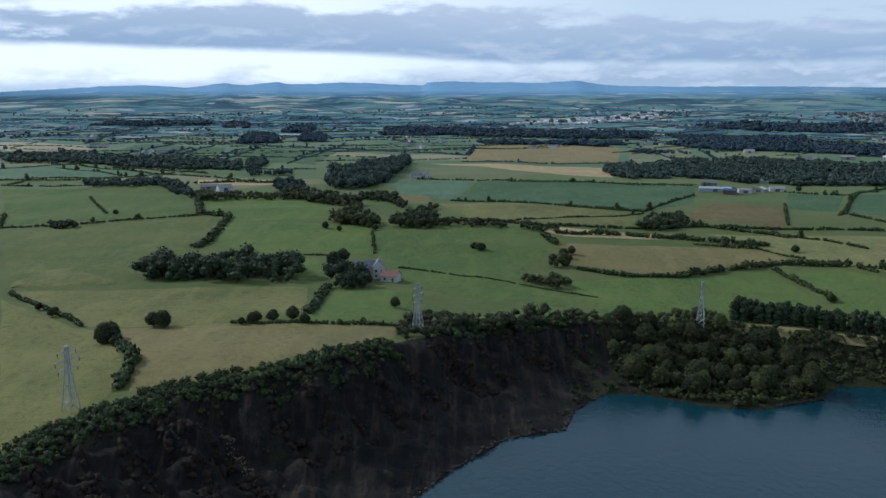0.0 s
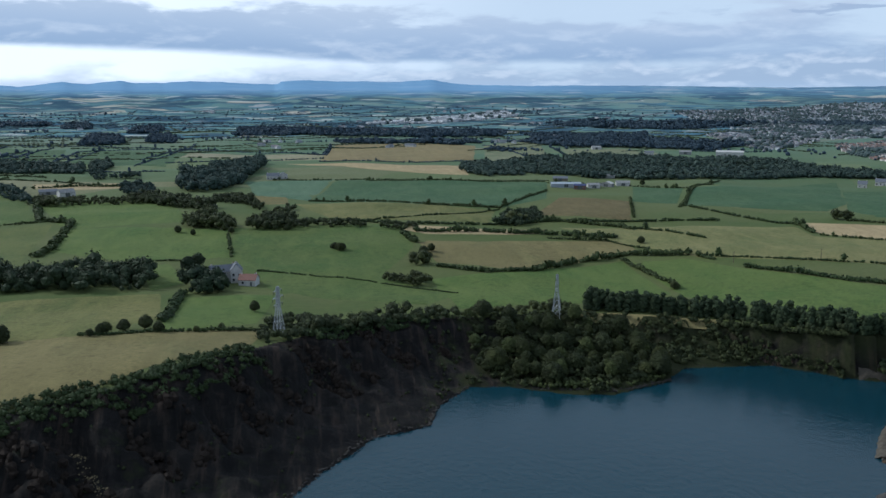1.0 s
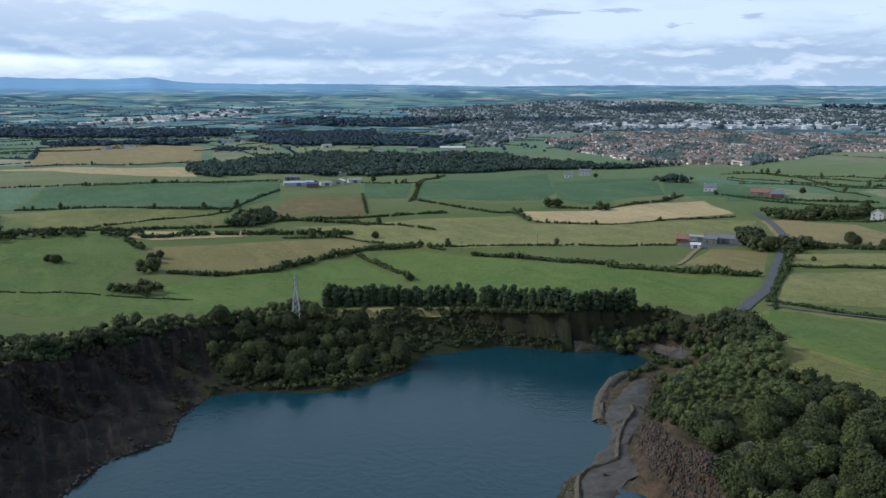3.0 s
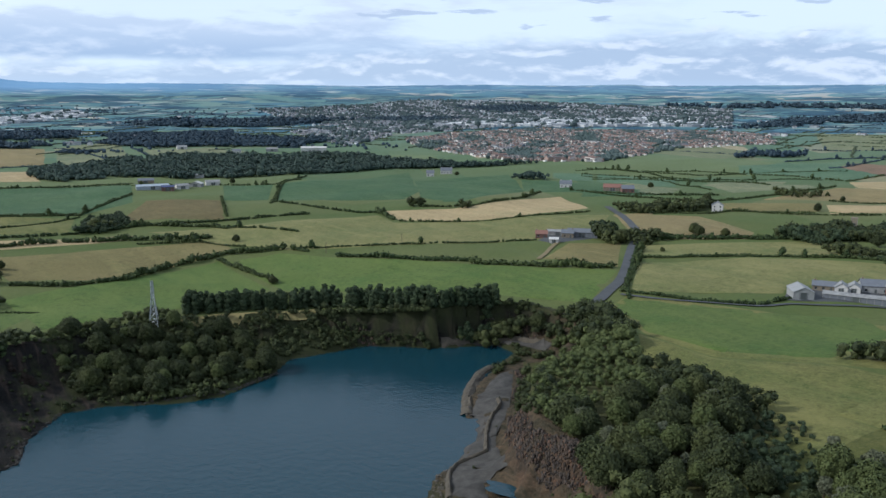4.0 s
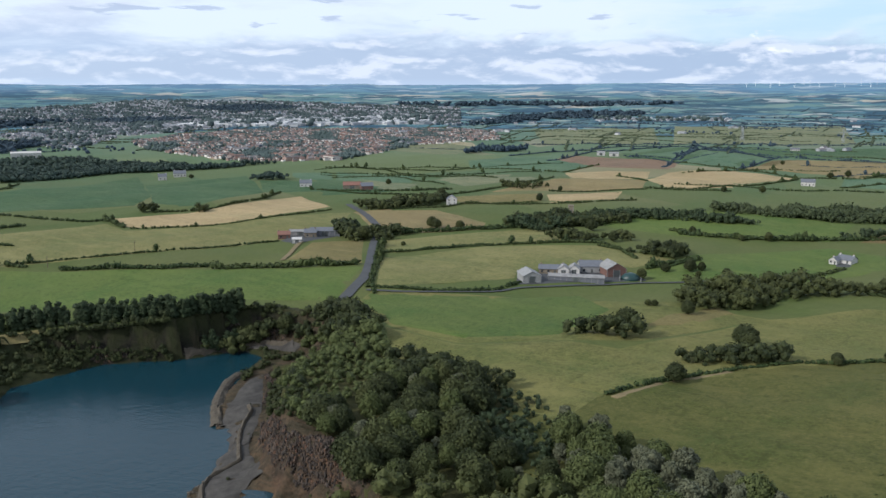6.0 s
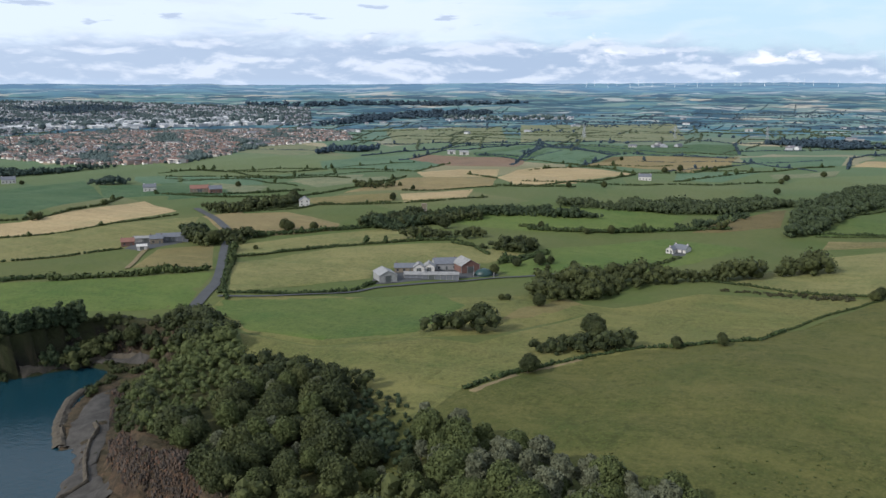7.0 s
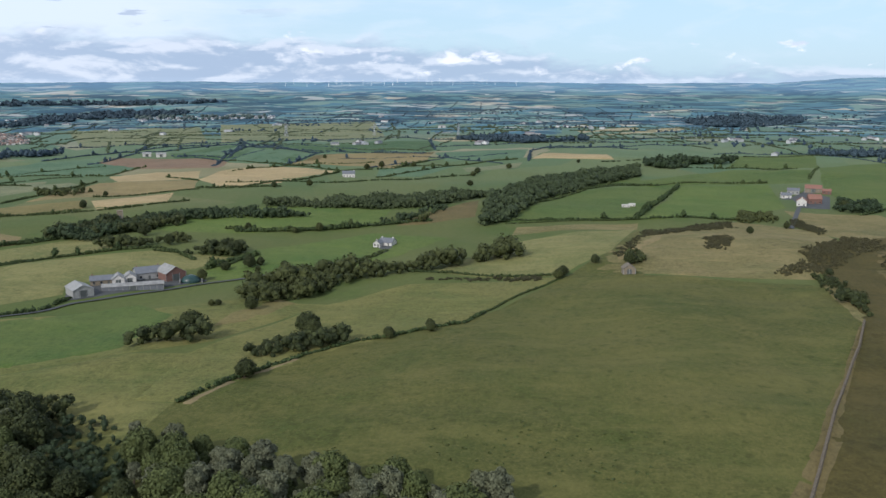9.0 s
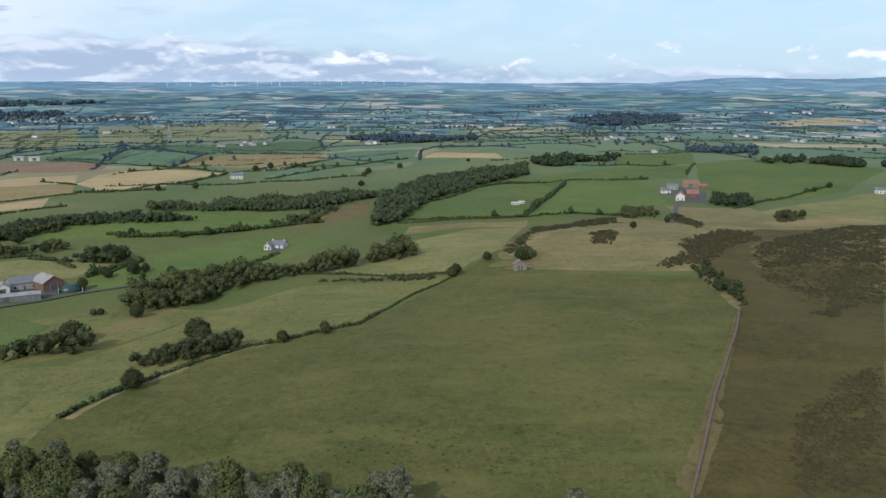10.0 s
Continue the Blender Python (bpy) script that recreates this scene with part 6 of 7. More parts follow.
building(646.1, 1208.3, -28, 40, 16, 7, 2, "e", "white", "white")
building(587.8, 812.1, -36, 9, 7, 4, 3, "e", "white", "slate")
building(617.4, 820.1, -37, 14, 8, 4, 3, "e", "white", "slate")
building(620.5, 620.5, -45, 12, 8, 4, 3, "e", "white", "slate")
building(588.9, 1239.4, -25, 18, 9, 4, 2, "e", "grey", "pale")
building(532.1, 1244.9, -23, 14, 8, 4, 2, "e", "white", "slate")
building(497.5, 1386.9, -10, 16, 9, 4, 2, "e", "white", "grey")
building(492.5, 968.8, -27, 14, 8, 4, 2, "e", "white", "grey")
building(284.7, 906.3, -17, 16, 8, 3, 2, "e", "stone", "slate")

# the town and the far plain

town("red", 8.8, [(968, 1430), (1126, 1492), (1470, 1616), (1716, 1267), (1696, 1077), (1438, 893), (1192, 928), (856, 793), (778, 927), (854, 1229)])
town("grey", 13, [(1383, 3038), (2224, 3187), (2644, 2687), (2877, 1989), (1999, 1380), (1644, 1808), (1060, 1565), (1217, 2311)])
town("grey", 13, [(890, 1783), (1202, 1999), (1044, 1572), (746, 1277)])
town("grey", 18, [(2610, 1262), (2849, 886), (2678, 832), (2493, 1205)])
town("white", 22, [(175, 2516), (400, 2822), (768, 3200), (769, 2956), (352, 2476)])
town("white", 24, [(1285, 1844), (1908, 2097), (2377, 1757), (1898, 1402), (1617, 1643)])

far_country()

# field hedges

hedge(2.016, 2.75, [(-215, 412), (-149, 341)])
hedge(3.36, 4.4, [(-137, 335), (-106, 280), (-103, 256)])
hedge(1.792, 2.75, [(-326, 618), (-184, 678)])
hedge(3.92, 5.5, [(-235, 812), (-197, 683), (-169, 665), (-154, 549), (-159, 531)])
hedge(1.68, 2.2, [(-85, 332), (-55, 332), (-16, 339)])
hedge(2.8, 4.4, [(-57, 349), (-59, 422)])
hedge(1.344, 2.2, [(-329, 789), (-272, 682)])
hedge(1.344, 1.65, [(-102, 513), (-60, 507)])
hedge(1.68, 2.2, [(-50, 593), (-42, 517)])
hedge(1.12, 1.32, [(-25, 475), (35, 448), (78, 412)])
hedge(3.36, 4.4, [(68, 572), (73, 536)])
hedge(4.032, 4.4, [(78, 575), (127, 579), (217, 553)])
hedge(2.8, 3.3, [(78, 478), (99, 461), (131, 464)])
hedge(3.92, 4.4, [(131, 464), (169, 492), (205, 503), (241, 490)])
hedge(2.8, 3.3, [(196, 492), (200, 420)])
hedge(2.24, 3.3, [(8, 780), (169, 708), (243, 816)])
hedge(2.464, 3.3, [(-29, 970), (264, 888)])
hedge(2.8, 4.4, [(36, 1316), (57, 1534)])
hedge(2.24, 3.3, [(28, 1194), (241, 1187)])
hedge(2.24, 3.3, [(-101, 1624), (57, 1697)])
hedge(2.24, 3.3, [(24, 628), (71, 603), (188, 626), (321, 609)])
hedge(1.68, 2.2, [(303, 748), (259, 630)])
hedge(1.68, 2.2, [(327, 684), (392, 809), (451, 862)])
hedge(2.24, 3.3, [(-489, 936), (-384, 953), (-348, 998)])
hedge(2.24, 3.3, [(-336, 638), (-364, 700)])
hedge(2.24, 3.3, [(-593, 1169), (-495, 1140), (-327, 1014), (-186, 946)])
hedge(2.24, 3.3, [(-539, 1304), (-409, 1222), (-289, 1133), (-162, 1090)])
hedge(2.24, 3.3, [(-428, 1279), (-441, 1501)])
hedge(2.24, 3.3, [(-336, 1253), (-352, 1462), (-183, 1503)])
hedge(2.24, 3.3, [(-215, 1179), (-183, 1503), (-88, 1406), (31, 1316)])
hedge(2.24, 3.3, [(-681, 1625), (-829, 2355)])
hedge(2.24, 3.3, [(-703, 1678), (-494, 1950), (-218, 1791)])
hedge(3.36, 3.85, [(243, 485), (248, 474)])
hedge(3.36, 3.85, [(257, 453), (290, 403)])
hedge(3.584, 3.85, [(290, 403), (310, 387)])
hedge(3.808, 4.4, [(305, 380), (324, 357), (345, 327), (358, 316)])
hedge(2.24, 3.3, [(262, 876), (308, 861), (388, 802)])
hedge(2.24, 3.3, [(319, 677), (407, 828), (431, 834)])
hedge(2.24, 3.3, [(328, 677), (361, 596), (373, 590)])
hedge(3.36, 4.4, [(376, 595), (362, 548)])
hedge(2.24, 3.3, [(416, 588), (450, 565), (525, 577), (579, 614)])
hedge(1.68, 2.2, [(363, 542), (424, 499), (519, 489)])
hedge(1.68, 2.2, [(165, 554), (204, 546), (224, 514)])
hedge(2.24, 2.75, [(241, 590), (273, 535)])
hedge(3.36, 4.4, [(189, 632), (233, 600), (239, 579)])
hedge(1.68, 2.2, [(243, 485), (389, 414)])
hedge(1.68, 2.2, [(312, 267), (336, 289), (433, 365)])
hedge(2.24, 2.75, [(319, 277), (384, 322), (428, 358)])
hedge(2.016, 2.42, [(320, 276), (333, 243), (354, 221), (380, 221)])
hedge(2.016, 2.42, [(393, 330), (453, 297), (497, 235)])
hedge(2.24, 2.75, [(460, 392), (509, 324), (548, 302)])
hedge(1.68, 2.2, [(489, 231), (479, 176)])
hedge(2.8, 3.3, [(449, 181), (483, 162)])
hedge(1.68, 2.2, [(541, 456), (584, 418), (606, 415), (650, 365)])
hedge(1.68, 2.2, [(727, 397), (788, 321)])
hedge(1.68, 2.2, [(781, 762), (923, 592), (1025, 538)])
hedge(2.24, 2.75, [(603, 596), (613, 516), (644, 467), (736, 452), (840, 453)])
hedge(1.68, 2.2, [(734, 707), (757, 596), (718, 514)])
hedge(1.68, 2.2, [(825, 686), (774, 602), (844, 572), (920, 512)])
hedge(2.24, 3.3, [(1035, 568), (1224, 597), (1318, 587), (1512, 526)])
hedge(2.24, 3.3, [(1069, 417), (1512, 526), (1343, 413)])
hedge(2.24, 2.75, [(793, 326), (822, 249)])
hedge(2.24, 2.75, [(923, 415), (873, 356)])
hedge(1.68, 2.2, [(1230, 1095), (1149, 970), (1170, 773)])
hedge(2.24, 3.3, [(436, 133), (465, 102), (508, 90)])
hedge(2.8, 3.3, [(590, 130), (619, 74)])
hedge(3.36, 3.85, [(564, 206), (565, 164), (591, 122)])
hedge(2.8, 3.3, [(839, -22), (892, -109)])
hedge(1.344, 1.65, [(616, 20), (651, -79)])
hedge(1.68, 2.2, [(241, 109), (262, 100), (278, 91), (308, 67), (313, 54), (336, 28), (357, 20)])
hedge(1.008, 1.32, [(357, 20), (389, 6), (429, -16)])
hedge(1.68, 2.2, [(438, 66), (437, 37), (435, 10), (434, -16)])
hedge(2.24, 2.75, [(846, 316), (885, 196), (1007, 73)])
hedge(1.68, 2.2, [(1051, 205), (1175, 145), (1307, 41)])
hedge(2.24, 2.75, [(1497, 492), (1346, 394), (1327, 296)])
hedge(1.68, 2.2, [(1065, 180), (1109, 102), (1226, 24)])
hedge(3.36, 4.4, [(655, -78), (899, -148)])
hedge(2.464, 3.3, [(645, 28), (868, -56), (914, -144), (936, -248)])
hedge(2.464, 3.3, [(1122, -169), (1090, -237), (1108, -330)])
hedge(2.24, 2.75, [(709, -262), (792, -345), (867, -418)])
hedge(1.68, 2.2, [(985, -304), (1132, -360)])
hedge(1.68, 2.2, [(1367, -279), (1395, -433), (1228, -481)])
hedge(2.24, 2.75, [(625, 23), (647, -64), (662, -155)])
hedge(1.68, 2.2, [(1460, 186), (1563, 55), (1709, -166), (1965, -516)])
hedge(1.68, 2.2, [(1432, -25), (1520, -147), (1605, -326)])
hedge(1.68, 2.2, [(2804, -456), (2938, -867), (2577, -1002)])
hedge(1.68, 2.2, [(1703, -448), (1623, -634), (1632, -888)])
hedge(1.68, 2.2, [(1190, 278), (1225, 157), (1144, 41)])
hedge(1.68, 2.2, [(1453, 528), (1437, 382), (1290, 165)])
hedge(1.68, 2.2, [(1181, 515), (1150, 427), (1338, 434)])
hedge(2.24, 3.3, [(1278, 483), (1438, 483), (1294, 342)])
hedge(2.24, 3.3, [(1095, 328), (1289, 331)])
hedge(2.24, 3.3, [(953, 179), (1109, 102), (1226, 24)])
hedge(2.24, 3.3, [(988, 361), (1089, 318), (1141, 215)])
hedge(2.24, 3.3, [(1388, 163), (1679, 209)])
hedge(2.24, 3.3, [(1732, 317), (1615, 53), (1605, -189)])
hedge(2.24, 3.3, [(1194, 9), (1382, 7), (1518, -39), (1429, -169)])
hedge(2.24, 3.3, [(898, 613), (940, 493), (1036, 492)])
hedge(2.24, 3.3, [(753, 725), (792, 608), (810, 509)])
hedge(2.24, 3.3, [(610, 573), (654, 503), (689, 484)])
hedge(2.24, 3.3, [(1341, 770), (1513, 599), (1708, 313)])
hedge(2.24, 3.3, [(1085, 661), (1342, 642), (1476, 558)])
hedge(2.24, 3.3, [(335, 1539), (347, 1344), (334, 1168)])
hedge(2.24, 3.3, [(439, 1463), (403, 1253), (322, 1024)])
hedge(2.24, 3.3, [(637, 1319), (746, 1277)])
hedge(2.24, 2.75, [(1189, 523), (1182, 437), (1412, 498), (1403, 472), (1292, 330), (1311, 160)])
hedge(2.24, 2.75, [(1163, 440), (1113, 348), (1018, 236), (1044, 174), (1170, 148)])
hedge(2.464, 2.75, [(807, 310), (818, 284), (897, 252), (1006, 233)])

# woods

wood("dark", 12.5, [(-161, 440), (-162, 475), (-139, 474), (-118, 479), (-93, 469), (-82, 465), (-75, 432), (-113, 433)])
wood("dark", 10, [(-68, 447), (-57, 454), (-44, 446), (-40, 455), (-36, 423), (-53, 422), (-63, 446)])
wood("green", 7.5, [(-307, 640), (-280, 609), (-269, 622), (-274, 632), (-301, 630)])
wood("green", 7.5, [(42, 453), (57, 453), (69, 448), (65, 434), (55, 436)])
wood("green", 7.5, [(61, 486), (72, 484), (75, 491), (65, 491)])
wood("green", 7.5, [(152, 633), (165, 622), (181, 631), (153, 620)])
wood("dark", 12.5, [(-595, 2320), (-523, 2243), (-531, 2343), (-535, 2231)])
wood("dark", 12.5, [(-395, 2106), (-330, 2053), (-312, 2090), (-345, 1979)])
wood("dark", 12.5, [(65, 1630), (122, 1603), (339, 1624), (321, 1538), (122, 1592)])
wood("far", 13.2, [(-974, 2533), (-817, 2565), (-693, 2606), (-669, 2453), (-801, 2318)])
wood("green", 7.5, [(-382, 925), (-317, 909), (-290, 901), (-261, 882), (-302, 880)])
wood("dark", 10, [(649, 737), (633, 706), (652, 686), (665, 690)])
wood("green", 7.5, [(407, 600), (411, 590), (426, 595)])
wood("green", 7.5, [(438, 572), (443, 557), (454, 563)])
wood("green", 8.75, [(416, 384), (418, 371), (435, 373), (424, 375)])
wood("green", 8.75, [(428, 374), (432, 359), (443, 360)])
wood("far", 15.4, [(715, 2491), (1053, 2422), (1384, 2304), (991, 2088), (766, 2135)])
wood("green", 10, [(540, 480), (552, 465), (584, 429), (612, 438), (562, 442)])
wood("green", 8.75, [(519, 321), (548, 326), (580, 298), (600, 264), (558, 295)])
wood("green", 7.5, [(491, 271), (504, 262), (513, 235), (495, 241)])
wood("green", 7.5, [(470, 215), (490, 197), (492, 191), (493, 172), (473, 177), (482, 203)])
wood("dark", 11.25, [(1088, 749), (1163, 769), (1286, 739), (1217, 709)])
wood("far", 13.2, [(1882, 1281), (2597, 1563), (2795, 1458), (3046, 1265), (2798, 1179), (2412, 1351)])
wood("far", 15.4, [(2788, 2357), (3091, 1997), (3329, 1615), (3455, 1217), (3198, 1550)])
wood("belt", 7.4, [(523, 321), (576, 323), (573, 302), (625, 277), (632, 203), (618, 167), (614, 166), (611, 214), (600, 271), (516, 289)])
wood("belt", 7.4, [(660, 178), (725, 160), (751, 101), (809, 58), (799, 42), (682, 83), (667, 129)])
wood("belt", 8.8, [(605, 38), (780, 41), (906, 1), (998, -56), (1097, -131), (988, -119), (875, -60), (780, -15), (621, 20)])
wood("green", 8.75, [(588, 98), (626, 76), (646, 58), (635, 68)])
wood("green", 10, [(377, 141), (422, 129), (437, 96), (449, 68), (474, 38), (500, 13), (481, 9), (467, 34), (436, 57), (424, 93), (390, 104), (368, 126)])
wood("green", 7.5, [(294, 161), (311, 144), (302, 137), (309, 127), (317, 129), (306, 139)])
wood("green", 7.5, [(289, 107), (303, 99), (306, 80), (309, 77), (310, 67), (306, 67), (296, 79), (287, 98)])
wood("far", 11, [(1672, 156), (1740, 58), (1748, -24), (1593, 5), (1598, 100)])
wood("dark", 11.25, [(1181, -138), (1208, -198), (1204, -245), (1261, -290), (1215, -288), (1141, -225), (1073, -155)])
wood("dark", 11.25, [(1364, -369), (1388, -449), (1369, -535), (1253, -491), (1368, -434)])
wood("dark", 11.25, [(1111, -443), (1182, -510), (1101, -602), (1021, -559), (1103, -492)])
wood("dark", 7, [(738, -247), (768, -264), (775, -298), (722, -281), (716, -259)], 5)
wood("green", 5, [(659, -156), (685, -174), (668, -188), (643, -176)], 4.5)
wood("far", 13.2, [(2594, -422), (3010, -668), (2819, -832), (2545, -752), (2188, -472)])
wood("far", 11, [(1628, 68), (1620, -7), (1621, -103), (1644, -94), (1572, 14)])
wood("yellow", 7.5, [(265, 272), (265, 253), (267, 238), (254, 211), (238, 197), (225, 209)], 4.8)
wood("green", 9, [(258, 298), (267, 289), (271, 274), (283, 266), (275, 238), (255, 216), (252, 239), (265, 272)], 5)
wood("green", 8.5, [(204, 334), (226, 312), (257, 298), (267, 280), (271, 280), (227, 313)], 5)
wood("green", 6, [(-22, 333), (-6, 357), (22, 370), (55, 369), (70, 369), (69, 361), (28, 349), (1, 325), (-14, 313)], 4.5)
wood("green", 5, [(71, 373), (132, 388), (128, 378), (100, 368), (69, 361)], 4.5)
wood("green", 4.5, [(230, 252), (203, 209), (186, 187), (169, 178), (179, 197), (211, 235)], 4.2)
wood("dark", 11.25, [(-158, 2034), (-95, 2087), (123, 2001), (345, 1864), (470, 1817), (323, 1745), (60, 1889)])
wood("dark", 10, [(414, 1582), (529, 1679), (685, 1694), (741, 1534), (827, 1460), (677, 1311), (568, 1406), (459, 1457)])
wood("dark", 7.5, [(211, 1074), (227, 1080), (280, 1084), (285, 1078), (236, 1024)])
wood("dark", 7.5, [(320, 1120), (389, 1084), (455, 1045), (452, 1037), (364, 1015)])
wood("dark", 7.5, [(421, 985), (504, 975), (610, 943), (665, 896), (759, 869), (797, 849), (648, 873), (510, 911)])
wood("dark", 7.5, [(393, 1249), (474, 1172), (538, 1151), (469, 1160)])
wood("dark", 7.5, [(311, 1429), (344, 1407), (374, 1410), (324, 1363)])
wood("dark", 7.5, [(530, 1097), (576, 1047), (683, 1070), (593, 1044)])
wood("dark", 7.5, [(274, 1010), (334, 933), (392, 934), (340, 948)])
wood("far", 9.9, [(1415, 2356), (1619, 2344), (1749, 2223), (1441, 2085)])
wood("far", 9.9, [(2116, 2761), (2387, 2690), (2408, 2415), (2076, 2392)])
wood("far", 9.9, [(807, 2248), (979, 2251), (1106, 2145), (901, 1998)])
wood("belt", 8, [(499, 1902), (788, 1865), (610, 1444), (481, 1601)], 8)
wood("belt", 8, [(193, 1032), (228, 1160), (260, 1130), (355, 1240), (508, 1202), (381, 901), (342, 954), (282, 989), (220, 956)], 8)
wood("belt", 8, [(381, 901), (500, 1183), (537, 1130), (658, 1092), (649, 989), (683, 958), (689, 893), (668, 865), (613, 883), (549, 910), (467, 904)], 8)
wood("belt", 6, [(66, 1632), (324, 1535), (339, 1577), (71, 1728)], 7)
wood("far", 6, [(-138, 2062), (8, 2138), (179, 1962), (473, 1929), (512, 2090), (195, 2135), (-154, 2305)], 10)
wood("belt", 8, [(-240, 1025), (-185, 1030), (-191, 1070), (-246, 1074)], 7)
wood("dark", 5, [(-576, 2241), (-513, 2277), (-556, 2469), (-628, 2445)], 6)
wood("dark", 5, [(-380, 2025), (-320, 2119), (-344, 2278), (-406, 2166)], 6)
wood("far", 6, [(-140, 1887), (0, 1960), (0, 2145), (-135, 2171)], 9)
wood("far", 6, [(-1002, 2437), (-685, 2542), (-735, 2729), (-1022, 2660)], 9)
wood("belt", 7, [(670, 219), (663, 157), (699, 98), (750, 75), (788, 79), (729, 102), (694, 164), (708, 231)], 5.5)
wood("belt", 6, [(598, 111), (618, 87), (675, 68), (700, 70), (640, 95), (611, 115)], 5.5)
wood("green", 9, [(151, 142), (156, 107), (166, 88), (171, 70), (155, 63), (144, 137)], 6.5)

wood("gorse", 3.2, [(429, -119), (455, -138), (490, -150), (567, -199), (561, -219), (514, -208), (480, -175), (452, -160), (430, -146), (431, -139), (422, -126)], 2.4)
wood("green", 4.5, [(422, -133), (427, -145), (403, -147), (380, -146), (352, -137), (361, -133), (384, -134), (405, -134)], 4)
wood("gorse", 2.4, [(479, -188), (521, -219), (586, -277), (611, -338), (453, -253), (446, -210), (433, -175)], 2.4)
wood("gorse", 2.0, [(433, -175), (446, -210), (453, -253), (369, -208), (354, -183), (383, -170), (405, -166)], 2.4)
wood("gorse", 2.6, [(342, -163), (362, -179), (358, -187), (338, -175), (333, -163)], 2.6)
wood("gorse", 3.6, [(521, -101), (537, -120), (506, -117), (484, -109), (486, -98)], 2.4)
wood("gorse", 2.6, [(594, -75), (602, -100), (646, -146), (608, -142), (576, -111), (563, -94), (545, -70)], 2.4)
wood("gorse", 2.6, [(481, -44), (519, -57), (583, -73), (565, -76), (500, -60), (465, -48)], 2.4)
wood("green", 5, [(453, -49), (486, -55), (484, -60), (457, -59), (447, -54)], 3)
wood("gorse", 2.8, [(657, -187), (670, -202), (601, -200), (577, -190), (605, -183)], 2.4)
wood("gorse", 3.0, [(653, -272), (697, -293), (702, -307), (659, -300), (632, -286), (630, -267)], 2.4)
wood("green", 4.5, [(655, -151), (698, -163), (698, -176), (666, -173), (638, -158)], 3.4)
wood("heath", 1.3, [(247, -122), (264, -135), (277, -158), (240, -138), (231, -122)], 1.7)
wood("heath", 1.3, [(229, -105), (247, -122), (231, -122), (240, -138), (184, -108), (183, -87), (205, -94)], 1.7)
wood("heath", 1.0, [(382, -169), (390, -185), (339, -171), (337, -155)], 1.7)
wood("gorse", 2.0, [(429, 16), (437, -2), (426, -10), (417, 4), (421, 15)], 2.5)
wood("gorse", 2.2, [(425, 56), (426, 39), (436, 16), (427, 16), (418, 38), (420, 55)], 2.5)
wood("dark", 13, [(-121, 884), (-132, 976), (-103, 1081), (-52, 1216), (-45, 1139), (-56, 1006), (-72, 885), (-99, 864)], 7)
wood("green", 8, [(-160, 844), (-121, 811), (-96, 784), (-69, 718), (-66, 687), (-88, 717), (-125, 766), (-150, 790)], 5.5)
wood("green", 9, [(-84, 626), (-81, 658), (-70, 675), (-53, 643), (-44, 608), (-63, 609), (-81, 618)], 5)
wood("green", 9, [(-36, 603), (-33, 631), (-22, 660), (-2, 614), (9, 597), (-14, 595)], 5)
wood("green", 7, [(-78, 807), (-51, 807), (-30, 732), (-32, 702), (-53, 756), (-75, 777)], 5)
wood("green", 6, [(-23, 700), (-12, 730), (-4, 712), (-11, 678)], 5)
wood("dark", 8, [(-621, 1195), (-678, 1304), (-558, 1329), (-396, 1233), (-286, 1203), (-260, 1091), (-350, 1089), (-488, 1160)], 9)
wood("green", 7, [(-372, 880), (-380, 921), (-336, 910), (-317, 927), (-252, 849), (-227, 774), (-236, 779), (-292, 870), (-319, 863)], 6)
wood("green", 6, [(-230, 765), (-234, 812), (-152, 801), (-117, 781), (-114, 759), (-146, 769), (-221, 764)], 6)
wood("green", 8, [(-258, 1113), (-283, 1243), (-263, 1264), (-243, 1175), (-244, 1098)], 6)
wood("green", 7, [(-173, 866), (-188, 962), (-158, 934), (-135, 845), (-144, 815)], 6)
wood("green", 5, [(7, 607), (13, 622), (27, 611), (47, 601), (46, 591), (27, 595)], 4.5)
wood("green", 5, [(54, 585), (61, 600), (77, 597), (81, 584), (65, 577)], 4.5)
wood("dark", 6, [(143, 612), (168, 682), (192, 688), (186, 635), (167, 610)], 5)
wood("dark", 10, [(-579, 2259), (-652, 2648), (-581, 2568), (-506, 2232)], 9)
wood("dark", 10, [(-381, 1592), (-440, 1938), (-360, 1857), (-308, 1598)], 8)
wood("dark", 10, [(-281, 1658), (-312, 1940), (-253, 1860), (-231, 1679)], 8)
wood("dark", 10, [(-376, 2007), (-410, 2361), (-359, 2401), (-322, 2137)], 9)
hedge(2.2, 3, [(-463, 904), (-460, 954), (-364, 986), (-308, 1067)])
hedge(2.0, 3, [(-498, 1096), (-439, 1059), (-376, 1002)])
hedge(2.0, 3, [(-469, 896), (-369, 902)])
hedge(2.4, 3, [(-433, 1116), (-358, 1068), (-286, 1040)])
hedge(4, 5, [(-268, 907), (-231, 953), (-180, 950)])
hedge(2, 3, [(-561, 1076), (-530, 1103), (-488, 1160)])
hedge(2, 3, [(-663, 1609), (-590, 1672), (-383, 1591), (-223, 1503)])
hedge(2, 3, [(-500, 1271), (-502, 1602)])
hedge(2, 3, [(-415, 1230), (-419, 1567)])
hedge(2, 3, [(-319, 1221), (-323, 1507)])
hedge(2, 3, [(-895, 1774), (-857, 1898), (-736, 1943), (-594, 1984), (-349, 1863)])
hedge(2, 3, [(-226, 1295), (-183, 1505), (-186, 1619)])
hedge(2, 3, [(-190, 1484), (-78, 1409), (40, 1304), (56, 1511)])
hedge(2, 3, [(-180, 1211), (-85, 1235), (38, 1248)])
